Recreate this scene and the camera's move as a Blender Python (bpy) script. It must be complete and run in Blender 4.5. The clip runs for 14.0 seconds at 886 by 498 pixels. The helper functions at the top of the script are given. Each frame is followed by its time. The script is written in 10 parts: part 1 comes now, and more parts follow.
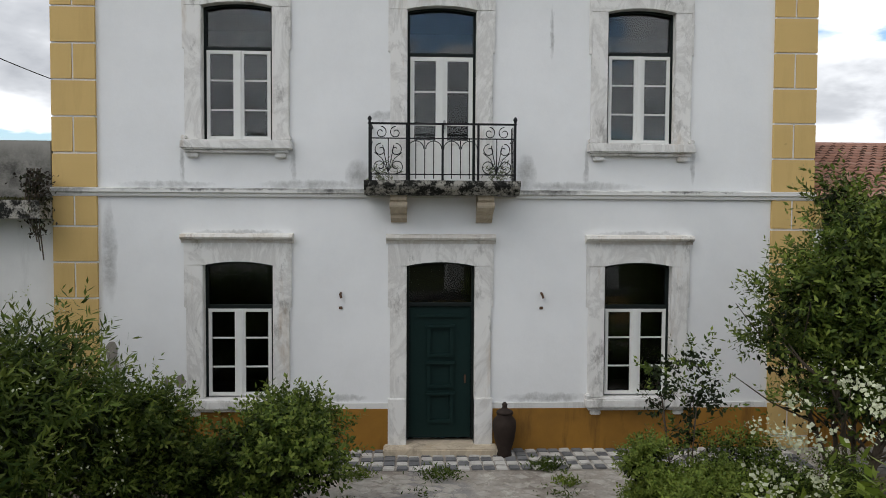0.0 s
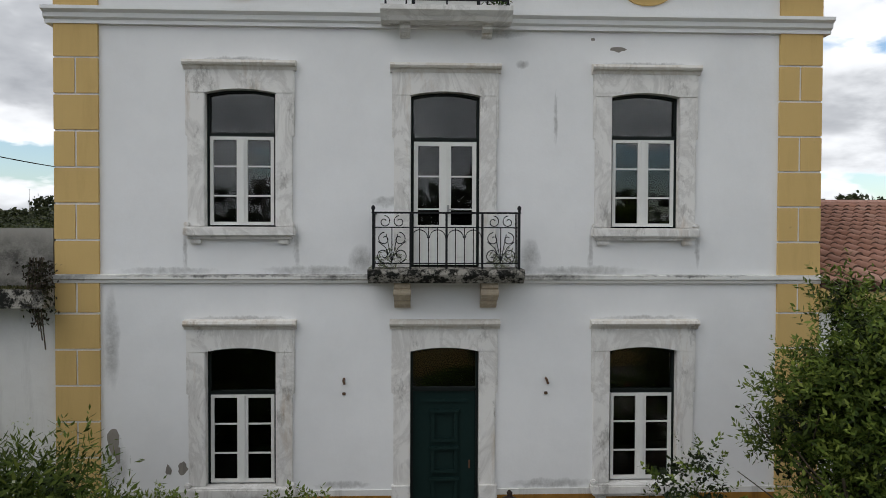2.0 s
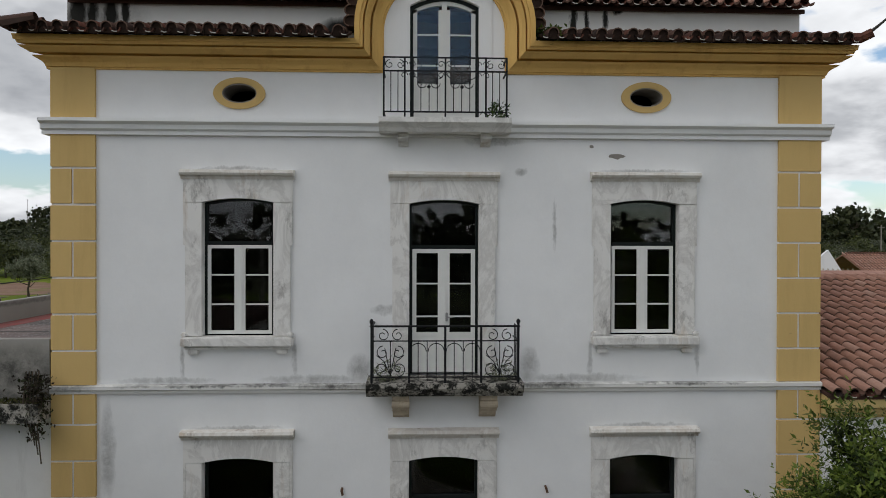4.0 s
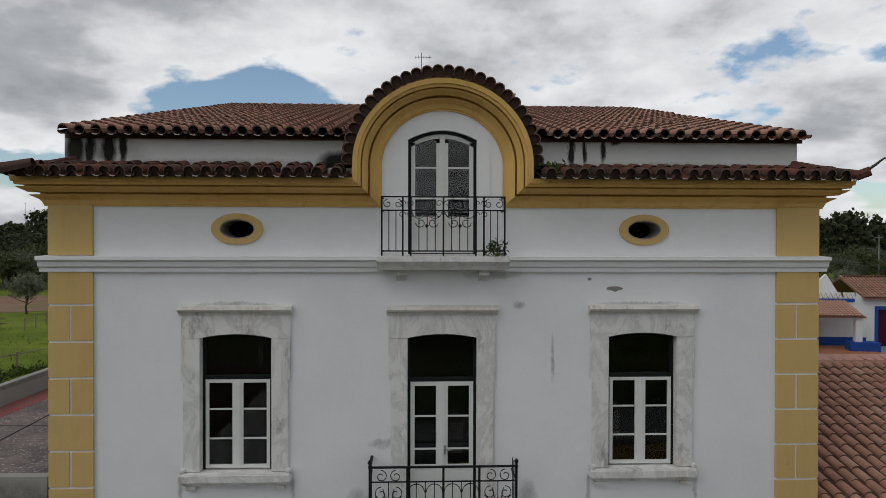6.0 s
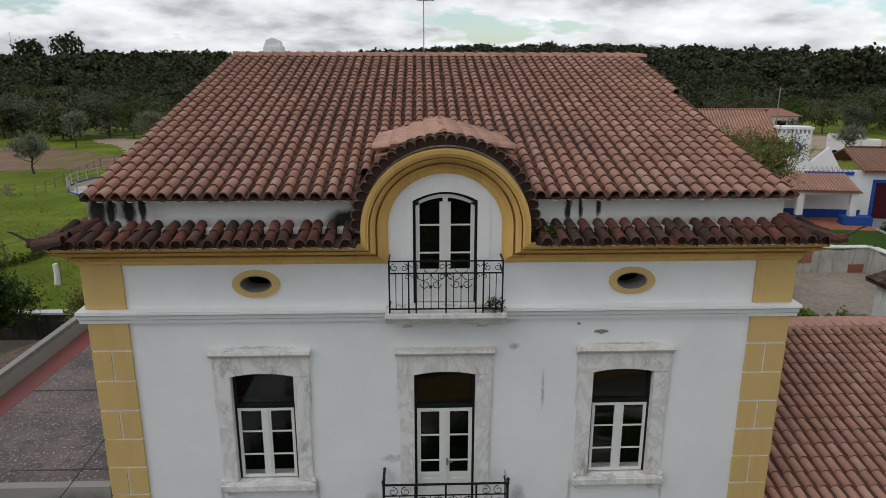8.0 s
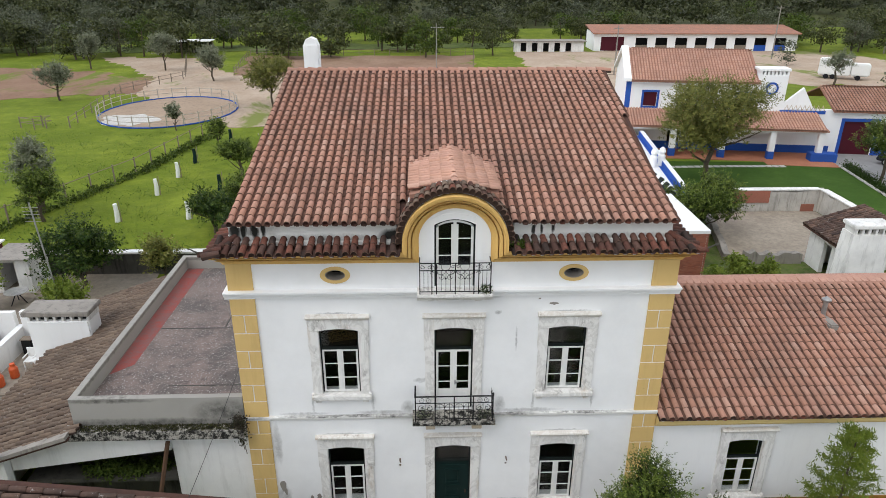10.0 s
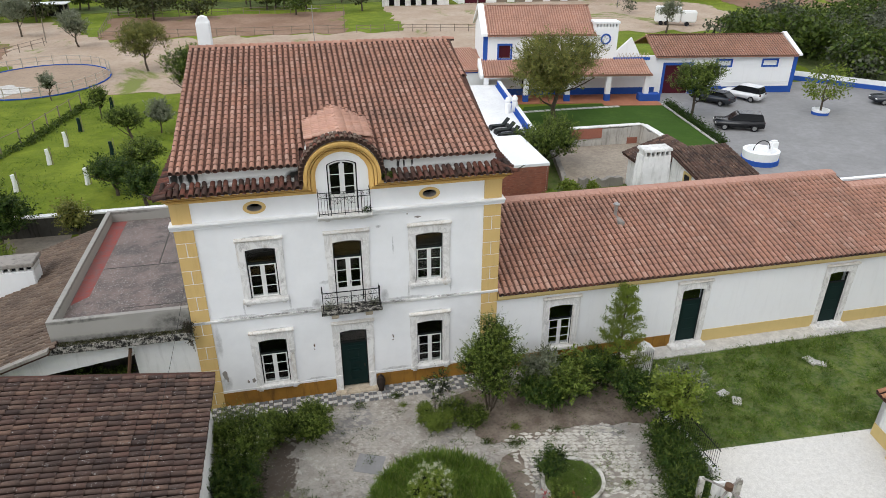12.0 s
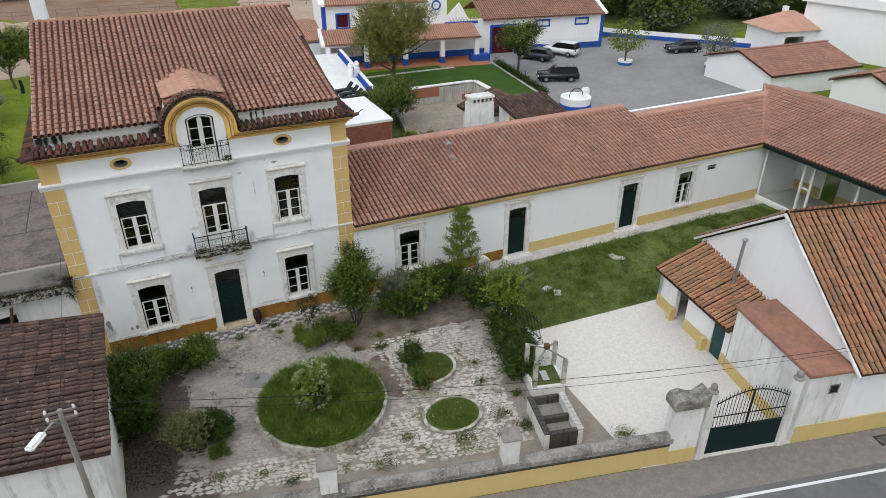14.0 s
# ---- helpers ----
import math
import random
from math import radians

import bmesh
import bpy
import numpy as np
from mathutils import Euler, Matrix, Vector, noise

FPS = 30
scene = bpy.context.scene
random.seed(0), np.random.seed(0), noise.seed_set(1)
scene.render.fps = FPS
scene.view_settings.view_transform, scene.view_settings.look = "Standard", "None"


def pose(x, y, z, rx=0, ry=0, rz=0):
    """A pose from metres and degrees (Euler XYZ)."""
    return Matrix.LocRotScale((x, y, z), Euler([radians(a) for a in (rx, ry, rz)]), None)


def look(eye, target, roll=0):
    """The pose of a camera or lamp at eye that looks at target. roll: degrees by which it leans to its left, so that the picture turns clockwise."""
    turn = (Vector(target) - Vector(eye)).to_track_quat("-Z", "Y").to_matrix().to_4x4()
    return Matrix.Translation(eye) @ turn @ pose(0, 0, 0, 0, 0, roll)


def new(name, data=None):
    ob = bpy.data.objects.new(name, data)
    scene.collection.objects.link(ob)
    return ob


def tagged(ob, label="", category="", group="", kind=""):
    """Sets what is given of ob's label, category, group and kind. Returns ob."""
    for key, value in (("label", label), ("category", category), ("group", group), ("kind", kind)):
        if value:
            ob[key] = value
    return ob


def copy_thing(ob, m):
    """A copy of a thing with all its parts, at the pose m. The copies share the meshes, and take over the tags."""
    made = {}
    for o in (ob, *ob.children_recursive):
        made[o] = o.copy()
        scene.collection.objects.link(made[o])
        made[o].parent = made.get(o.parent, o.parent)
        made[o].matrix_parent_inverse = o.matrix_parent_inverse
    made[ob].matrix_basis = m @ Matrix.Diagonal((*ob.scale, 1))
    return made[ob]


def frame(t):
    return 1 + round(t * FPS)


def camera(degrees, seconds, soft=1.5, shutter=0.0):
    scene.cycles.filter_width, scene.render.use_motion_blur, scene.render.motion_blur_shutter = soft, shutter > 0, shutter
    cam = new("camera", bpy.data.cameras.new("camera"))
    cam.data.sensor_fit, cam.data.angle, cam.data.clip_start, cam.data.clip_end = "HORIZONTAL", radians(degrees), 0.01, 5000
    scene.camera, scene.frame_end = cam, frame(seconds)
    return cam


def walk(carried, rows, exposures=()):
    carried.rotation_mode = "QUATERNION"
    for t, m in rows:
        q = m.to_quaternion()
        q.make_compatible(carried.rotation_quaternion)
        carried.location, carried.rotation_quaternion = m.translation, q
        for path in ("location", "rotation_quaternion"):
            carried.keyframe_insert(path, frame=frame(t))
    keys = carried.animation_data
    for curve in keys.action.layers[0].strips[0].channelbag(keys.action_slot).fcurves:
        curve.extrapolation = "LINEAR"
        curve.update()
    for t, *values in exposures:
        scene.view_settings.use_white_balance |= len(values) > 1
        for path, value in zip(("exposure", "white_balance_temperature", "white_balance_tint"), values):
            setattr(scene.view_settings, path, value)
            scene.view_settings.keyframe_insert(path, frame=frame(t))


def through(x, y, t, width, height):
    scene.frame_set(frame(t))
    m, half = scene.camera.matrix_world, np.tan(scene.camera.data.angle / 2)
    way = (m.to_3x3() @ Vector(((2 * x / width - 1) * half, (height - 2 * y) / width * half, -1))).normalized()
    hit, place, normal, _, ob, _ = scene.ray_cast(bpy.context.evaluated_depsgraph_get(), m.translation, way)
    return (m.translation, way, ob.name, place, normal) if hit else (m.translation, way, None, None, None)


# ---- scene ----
cam = camera(66.9, 14.0, 0.75)
PATH = [
    (0, (0.644, -11.493, 3.919), (0.719, -9.496, 3.846), 0.3),
    (0.5, (0.613, -11.409, 4.113), (0.684, -9.411, 4.057), 0.2),
    (1, (0.596, -11.406, 4.397), (0.668, -9.408, 4.357), 0.2),
    (1.5, (0.564, -11.398, 4.77), (0.64, -9.4, 4.732), 0.2),
    (2, (0.594, -11.403, 5.173), (0.666, -9.405, 5.134), 0.2),
    (2.5, (0.643, -11.399, 5.516), (0.713, -9.4, 5.492), 0.2),
    (5, (0.543, -11.308, 7.913), (0.623, -9.31, 7.898), 0.1),
    (5.5, (0.535, -11.322, 8.446), (0.614, -9.324, 8.429), 0.1),
    (6, (0.592, -11.319, 9.137), (0.673, -9.321, 9.12), 0.1),
    (6.5, (0.611, -11.255, 10.054), (0.69, -9.257, 10.043), 0.0),
    (7, (0.544, -11.273, 11.082), (0.623, -9.278, 10.97), 0.1),
    (7.5, (0.567, -11.325, 12.067), (0.641, -9.35, 11.757), 0.1),
    (8, (0.571, -11.669, 13.125), (0.642, -9.738, 12.607), 0.1),
    (10.5, (-0.056, -19.269, 18.549), (0.006, -17.44, 17.742), 0.2),
    (11, (-0.19, -21.046, 19.248), (-0.117, -19.232, 18.408), 0.2),
    (11.5, (-0.269, -22.808, 19.489), (-0.036, -21.026, 18.612), 0.2),
    (12, (-0.4, -24.677, 19.698), (-0.016, -22.939, 18.787), 0.1),
    (12.5, (-0.563, -26.511, 19.798), (-0.037, -24.827, 18.855), 0.1),
    (13, (-0.981, -28.23, 19.934), (-0.31, -26.618, 18.959), 0.2),
    (13.5, (-1.377, -29.45, 19.955), (-0.626, -27.872, 18.983), 0.2),
    (14, (-1.447, -29.765, 19.991), (-0.697, -28.186, 19.019), 0.1),
]
EXPO = [(t, stops, kelvin, 10.0) for t, stops, kelvin in ((0.0, -0.64, 6350), (1.0, -0.74, 6350), (2.5, -0.98, 6350), (5.0, -1.17, 6400), (6.0, -1.38, 6400), (6.5, -1.55, 6400), (7.0, -1.59, 6400), (7.5, -1.38, 6400), (8.2, -1.02, 6350), (10.3, -0.18, 6350), (12.5, -0.30, 6350), (14.0, -0.44, 6350))]
walk(cam, [(t, look(eye, target, roll)) for t, eye, target, roll in PATH], EXPO)

# ---- sky and sun ----
world = bpy.data.worlds.new("sky")
scene.world = world
world.use_nodes = True
wn, wl = world.node_tree.nodes, world.node_tree.links
wn.clear()
SUN_ELEV, SUN_AZ = radians(50), radians(234)
sky = wn.new("ShaderNodeTexSky")
sky.sky_type = 'NISHITA'
sky.sun_disc = False
sky.sun_elevation, sky.sun_rotation = SUN_ELEV, SUN_AZ
sky_gain = wn.new("ShaderNodeMix")
sky_gain.data_type = 'RGBA'
sky_gain.blend_type = 'MULTIPLY'
sky_gain.inputs[0].default_value = 1.0
sky_gain.inputs[7].default_value = (3.3, 3.4, 3.3, 1)
wl.new(sky.outputs[0], sky_gain.inputs[6])
wtc = wn.new("ShaderNodeTexCoord")
wsep = wn.new("ShaderNodeSeparateXYZ")
wl.new(wtc.outputs["Generated"], wsep.inputs[0])


def wmath(op, a, b):
    n = wn.new("ShaderNodeMath")
    n.operation = op
    for i, v in enumerate((a, b)):
        if isinstance(v, (int, float)):
            n.inputs[i].default_value = v
        elif v is not None:
            wl.new(v, n.inputs[i])
    return n.outputs[0]


lift = wmath('MAXIMUM', wmath('ADD', wsep.outputs[2], 0.28), 0.08)
wcom = wn.new("ShaderNodeCombineXYZ")
wl.new(wmath('DIVIDE', wsep.outputs[0], lift), wcom.inputs[0])
wl.new(wmath('DIVIDE', wsep.outputs[1], lift), wcom.inputs[1])


def wnoise(scale, detail, off):
    m = wn.new("ShaderNodeMapping")
    m.inputs["Location"].default_value = off
    wl.new(wcom.outputs[0], m.inputs[0])
    n = wn.new("ShaderNodeTexNoise")
    n.inputs["Scale"].default_value, n.inputs["Detail"].default_value = scale, detail
    n.inputs["Roughness"].default_value = 0.55
    wl.new(m.outputs[0], n.inputs["Vector"])
    return n.outputs[0]


def wramp(src, stops):
    r = wn.new("ShaderNodeValToRGB")
    r.color_ramp.elements[0].position, r.color_ramp.elements[0].color = stops[0][0], (*stops[0][1], 1)
    r.color_ramp.elements[1].position, r.color_ramp.elements[1].color = stops[-1][0], (*stops[-1][1], 1)
    for p, c in stops[1:-1]:
        r.color_ramp.elements.new(p).color = (*c, 1)
    wl.new(src, r.inputs[0])
    return r.outputs[0]


cover = wramp(wnoise(1.0, 11, (4.6, 6.3, 0)), [(0.425, (0, 0, 0)), (0.455, (1, 1, 1))])
bulk = wmath('ADD', wmath('MULTIPLY', wnoise(1.0, 11, (4.6, 6.3, 0)), 0.7), wmath('MULTIPLY', wnoise(3.1, 9, (7.3, 2.2, 5)), 0.3))
shade = wramp(bulk, [(0.44, (25.5, 25.7, 25.9)), (0.50, (20.5, 20.7, 21.0)), (0.56, (12.8, 13.1, 13.6)), (0.63, (8.8, 9.1, 9.7))])
cloud_mix = wn.new("ShaderNodeMix")
cloud_mix.data_type = 'RGBA'
wl.new(cover, cloud_mix.inputs[0])
wl.new(sky_gain.outputs[2], cloud_mix.inputs[6])
wl.new(shade, cloud_mix.inputs[7])
wbg = wn.new("ShaderNodeBackground")
wbg.inputs[1].default_value = 0.084
wl.new(cloud_mix.outputs[2], wbg.inputs[0])
wout = wn.new("ShaderNodeOutputWorld")
wl.new(wbg.outputs[0], wout.inputs[0])

sun = new("sun", bpy.data.lights.new("sun", 'SUN'))
sun.data.energy, sun.data.angle, sun.data.color = 1.85, radians(48), (1.0, 0.98, 0.95)
sun.matrix_world = look((0, 0, 60), Vector((0, 0, 60)) - Vector((math.sin(SUN_AZ) * math.cos(SUN_ELEV), math.cos(SUN_AZ) * math.cos(SUN_ELEV), math.sin(SUN_ELEV))))

# ---- materials ----


class Nodes:
    """A short way to write a node material."""

    def __init__(self, name):
        self.m = bpy.data.materials.new(name)
        self.m.use_nodes = True
        self.t = self.m.node_tree
        self.b = self.t.nodes["Principled BSDF"]
        self.pos = None

    def node(self, kind, **inputs):
        n = self.t.nodes.new(kind)
        for k, v in inputs.items():
            self.put(v, n.inputs[k.replace("_", " ")])
        return n

    def put(self, v, socket):
        if hasattr(v, "is_output"):
            self.t.links.new(v, socket)
        else:
            socket.default_value = v

    def where(self, scale=(1, 1, 1), world_space=True):
        if world_space:
            src = self.t.nodes.new("ShaderNodeNewGeometry").outputs["Position"]
        else:
            src = self.t.nodes.new("ShaderNodeTexCoord").outputs["Object"]
        m = self.t.nodes.new("ShaderNodeMapping")
        m.inputs["Scale"].default_value = scale
        self.t.links.new(src, m.inputs[0])
        return m.outputs[0]

    def noise(self, scale, detail=4, rough=0.6, stretch=(1, 1, 1), world_space=True, warp=0.0):
        n = self.node("ShaderNodeTexNoise", Scale=scale, Detail=detail, Roughness=rough, Distortion=warp)
        self.t.links.new(self.where(stretch, world_space), n.inputs["Vector"])
        return n.outputs[0]

    def ramp(self, src, stops):
        r = self.t.nodes.new("ShaderNodeValToRGB")
        e = r.color_ramp.elements
        e[0].position, e[1].position = stops[0][0], stops[-1][0]
        for el, st in ((e[0], stops[0]), (e[1], stops[-1])):
            c = st[1] if isinstance(st[1], tuple) else (st[1],) * 3
            el.color = (*c, 1)
        for p, c in stops[1:-1]:
            c = c if isinstance(c, tuple) else (c,) * 3
            e.new(p).color = (*c, 1)
        self.t.links.new(src, r.inputs[0])
        return r.outputs[0]

    def mix(self, f, a, b, blend='MIX'):
        n = self.t.nodes.new("ShaderNodeMix")
        n.data_type, n.blend_type = 'RGBA', blend
        for v, s in ((f, n.inputs[0]), (a, n.inputs[6]), (b, n.inputs[7])):
            self.put((*v, 1) if isinstance(v, tuple) and len(v) == 3 else v, s)
        return n.outputs[2]

    def math(self, op, a, b=0.0):
        n = self.t.nodes.new("ShaderNodeMath")
        n.operation = op
        self.put(a, n.inputs[0])
        self.put(b, n.inputs[1])
        return n.outputs[0]

    def rand(self):
        g = self.t.nodes.new("ShaderNodeNewGeometry").outputs["Random Per Island"]
        o = self.t.nodes.new("ShaderNodeObjectInfo").outputs["Random"]
        return self.math('FRACT', self.math('ADD', g, o))

    def done(self, color, rough=0.8, bump=None, depth=0.02, strength=0.5, metal=0.0, spec=None):
        self.put((*color, 1) if isinstance(color, tuple) and len(color) == 3 else color, self.b.inputs["Base Color"])
        self.put(rough, self.b.inputs["Roughness"])
        self.b.inputs["Metallic"].default_value = metal
        self.b.inputs["Specular IOR Level"].default_value = spec if spec is not None else (0.5 if isinstance(rough, float) and rough < 0.5 else 0.12)
        if bump is not None:
            n = self.node("ShaderNodeBump", Strength=strength, Distance=depth, Height=bump)
            self.t.links.new(n.outputs[0], self.b.inputs["Normal"])
        return self.m


def plaster(name, base, dirt, amount=0.5, streaks=True):
    n = Nodes(name)
    big = n.ramp(n.noise(0.7, 6, 0.65), [(0.40, 0.0), (0.75, 1.0)])
    run = n.ramp(n.noise(2.2, 6, 0.7, (1.6, 1.6, 0.22)), [(0.52, 0.0), (0.78, 1.0)])
    col = n.mix(n.math('MULTIPLY', big, amount * 0.5), base, dirt)
    if streaks:
        col = n.mix(n.math('MULTIPLY', run, amount), col, dirt)
    chips = n.ramp(n.noise(5.5, 8, 0.7), [(0.70, 0.0), (0.74, 1.0)])
    col = n.mix(n.math('MULTIPLY', chips, amount), col, tuple(v * 0.55 for v in base))
    return n.done(col, 0.9, n.noise(9, 8, 0.7), 0.012, 0.35)


M_WHITE = plaster("white_plaster", (0.81, 0.81, 0.805), (0.58, 0.57, 0.55), 0.2)
M_WHITE_OLD = plaster("old_white_plaster", (0.74, 0.73, 0.70), (0.22, 0.21, 0.19), 0.75)
M_YELLOW = plaster("yellow_plaster", (0.60, 0.42, 0.17), (0.46, 0.31, 0.12), 0.5)
M_OCHRE = plaster("ochre_base_plaster", (0.31, 0.155, 0.03), (0.07, 0.04, 0.02), 0.95)
M_PALE_YELLOW = plaster("pale_yellow_plaster", (0.58, 0.44, 0.19), (0.45, 0.33, 0.14), 0.4)
M_BLUE = plaster("blue_paint", (0.03, 0.09, 0.36), (0.03, 0.06, 0.2), 0.3)
M_WHITE_WORN = plaster("worn_white_plaster", (0.77, 0.765, 0.75), (0.40, 0.39, 0.37), 0.45)
M_CORNICE = plaster("stained_yellow_plaster", (0.68, 0.435, 0.145), (0.36, 0.18, 0.05), 0.55)
M_MORTAR = plaster("mortar", (0.62, 0.60, 0.55), (0.25, 0.23, 0.2), 0.7)


def stone(name, base, vein, dirt, amount=0.5):
    n = Nodes(name)
    v = n.ramp(n.noise(1.4, 8, 0.65, (1, 1, 0.6), True, 1.6), [(0.42, 0.0), (0.50, 1.0), (0.58, 0.0)])
    col = n.mix(n.math('MULTIPLY', v, amount), base, vein)
    d = n.ramp(n.noise(2.2, 9, 0.74, (1, 1, 0.45)), [(0.57, 0.0), (0.66, 1.0)])
    col = n.mix(n.math('MULTIPLY', d, min(1.0, amount * 1.5)), col, dirt)
    rust = n.ramp(n.noise(1.1, 8, 0.7, (1.5, 1.5, 0.3)), [(0.60, 0.0), (0.70, 1.0)])
    col = n.mix(n.math('MULTIPLY', rust, amount * 0.9), col, (0.42, 0.30, 0.18))
    return n.done(col, 0.65, n.noise(14, 6, 0.6), 0.01, 0.3)


M_MARBLE = stone("grey_marble", (0.74, 0.725, 0.695), (0.46, 0.44, 0.415), (0.27, 0.255, 0.235), 0.5)
M_HOOD = stone("pale_hood_stone", (0.68, 0.655, 0.61), (0.52, 0.46, 0.39), (0.30, 0.25, 0.20), 0.5)
M_SANDSTONE = stone("carved_stone", (0.52, 0.44, 0.33), (0.33, 0.27, 0.2), (0.2, 0.17, 0.13), 0.5)
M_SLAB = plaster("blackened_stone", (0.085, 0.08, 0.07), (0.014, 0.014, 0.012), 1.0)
M_CONCRETE = plaster("weathered_concrete", (0.29, 0.265, 0.235), (0.06, 0.055, 0.05), 0.85)


def clay(name, colors, lichen, amount, specks=0.0):
    n = Nodes(name)
    r = n.rand()
    k = len(colors)
    col = n.ramp(r, [(i / (k - 1), c) for i, c in enumerate(colors)])
    blot = n.ramp(n.noise(0.55, 8, 0.72), [(0.42, 0.0), (0.66, 1.0)])
    fine = n.ramp(n.noise(16, 5, 0.7), [(0.45, 0.0), (0.65, 1.0)])
    col = n.mix(n.math('MULTIPLY', blot, amount), col, lichen)
    col = n.mix(n.math('MULTIPLY', fine, amount * 0.6), col, tuple(v * 0.6 for v in colors[0]))
    if specks:
        sp = n.ramp(n.noise(6.5, 9, 0.82), [(0.585, 0.0), (0.63, 1.0)])
        col = n.mix(n.math('MULTIPLY', sp, specks), col, (0.36, 0.335, 0.31))
    return n.done(col, 0.85, n.noise(25, 4, 0.6), 0.006, 0.4)


M_TILE = clay("clay_roof_tile", [(0.385, 0.205, 0.15), (0.43, 0.24, 0.18), (0.395, 0.21, 0.15), (0.41, 0.215, 0.15), (0.48, 0.30, 0.23)], (0.17, 0.108, 0.085), 0.5)
M_TILE_DARK = clay("blackened_roof_tile", [(0.10, 0.047, 0.036), (0.22, 0.082, 0.055), (0.05, 0.036, 0.031), (0.17, 0.09, 0.068)], (0.022, 0.022, 0.02), 0.95)
M_TILE_OLD = clay("brown_old_roof_tile", [(0.10, 0.066, 0.055), (0.15, 0.088, 0.068), (0.062, 0.044, 0.039), (0.20, 0.125, 0.092), (0.115, 0.08, 0.066)], (0.045, 0.039, 0.036), 0.65, 0.95)
M_TILE_LICHEN = clay("lichened_roof_tile", [(0.155, 0.112, 0.085), (0.19, 0.14, 0.105), (0.13, 0.092, 0.07), (0.17, 0.118, 0.086), (0.21, 0.155, 0.115)], (0.065, 0.052, 0.045), 0.65, 0.55)
M_TILE_NEW = clay("pale_new_roof_tile", [(0.50, 0.29, 0.215), (0.55, 0.325, 0.245), (0.52, 0.295, 0.21), (0.56, 0.35, 0.27)], (0.26, 0.16, 0.125), 0.4)
M_TILE_BARN = clay("mottled_barn_tile", [(0.45, 0.205, 0.11), (0.35, 0.165, 0.10), (0.49, 0.245, 0.135), (0.25, 0.135, 0.09), (0.41, 0.205, 0.125)], (0.27, 0.21, 0.115), 0.6, 0.3)
# Bed clay far darker than the tiles: gap shade is in its colour.
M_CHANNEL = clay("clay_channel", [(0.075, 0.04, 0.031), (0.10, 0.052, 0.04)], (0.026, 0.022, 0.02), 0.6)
# Darker than the rolls: the troughs' shade is put into this clay.
M_TROUGH = clay("shade_dark_trough_clay", [(0.15, 0.08, 0.058), (0.185, 0.098, 0.072), (0.12, 0.065, 0.05)], (0.05, 0.04, 0.035), 0.6)
M_CHANNEL_NEW = clay("pale_clay_channel", [(0.34, 0.18, 0.13), (0.37, 0.20, 0.145)], (0.22, 0.13, 0.10), 0.4)


def plain(name, color, rough=0.5, metal=0.0, grain=20.0, vary=0.25):
    n = Nodes(name)
    f = n.ramp(n.noise(grain, 5, 0.65), [(0.35, 0.0), (0.7, 1.0)])
    col = n.mix(n.math('MULTIPLY', f, vary), color, tuple(v * 0.55 for v in color))
    return n.done(col, rough, None, 0, 0, metal)


# Near-black tile mortar, with the shade of ends and gaps in it.
M_TILE_END = plain("shaded_tile_mortar", (0.055, 0.036, 0.029), 0.95, 0, 14, 0.5)
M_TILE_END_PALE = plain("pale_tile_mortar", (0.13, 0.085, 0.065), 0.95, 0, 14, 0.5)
M_IRON = plain("black_iron", (0.02, 0.02, 0.022), 0.55, 0.3)
M_GREEN_DOOR = plain("dark_green_paint", (0.008, 0.022, 0.02), 0.55)
M_FRAME_DARK = plain("dark_frame_paint", (0.012, 0.016, 0.015), 0.5)
M_SASH = plain("white_sash_paint", (0.72, 0.72, 0.69), 0.5, 0, 8, 0.12)
M_TURQ = plain("faded_green_door", (0.035, 0.085, 0.08), 0.6, 0, 3.0, 0.7)
M_RUST = plain("rusty_iron", (0.12, 0.07, 0.045), 0.8, 0.2)
M_GALV = plain("galvanised_metal", (0.35, 0.35, 0.34), 0.45, 0.7)
M_WOOD = plain("grey_timber", (0.22, 0.18, 0.14), 0.8)
M_PALE_WOOD = plain("pale_bleached_timber", (0.42, 0.38, 0.32), 0.8)
# Near black puts the shade of openings into colour; also colours two crates.
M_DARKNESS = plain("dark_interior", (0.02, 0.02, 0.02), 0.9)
# Near black: the dimness of the rooms is put into the colour.
M_ROOM = plain("unlit_room_tone", (0.012, 0.012, 0.012), 0.9)
M_DARK_CLAY = plain("blackened_clay", (0.035, 0.025, 0.02), 0.7, 0, 12, 0.6)
# Dark rim; on wave tiles it draws the shade line under each course.
M_TILE_RIM = plain("dark_tile_rim", (0.16, 0.10, 0.075), 0.85, 0, 18, 0.7)
M_MAROON = plain("maroon_paint", (0.07, 0.012, 0.02), 0.5)
M_ORANGE = plain("orange_paint", (0.55, 0.09, 0.02), 0.4)
M_NAVY = plain("navy_cloth", (0.012, 0.016, 0.06), 0.8)
M_RED_PLASTIC = plain("red_plastic", (0.45, 0.02, 0.03), 0.4)
M_PLASTIC_WHITE = plain("white_plastic", (0.75, 0.75, 0.73), 0.5, 0, 6, 0.1)

glass = Nodes("window_glass")
glass.b.inputs["Transmission Weight"].default_value = 1.0
glass.b.inputs["IOR"].default_value = 1.5
M_GLASS = glass.done((0.75, 0.8, 0.8), 0.02)


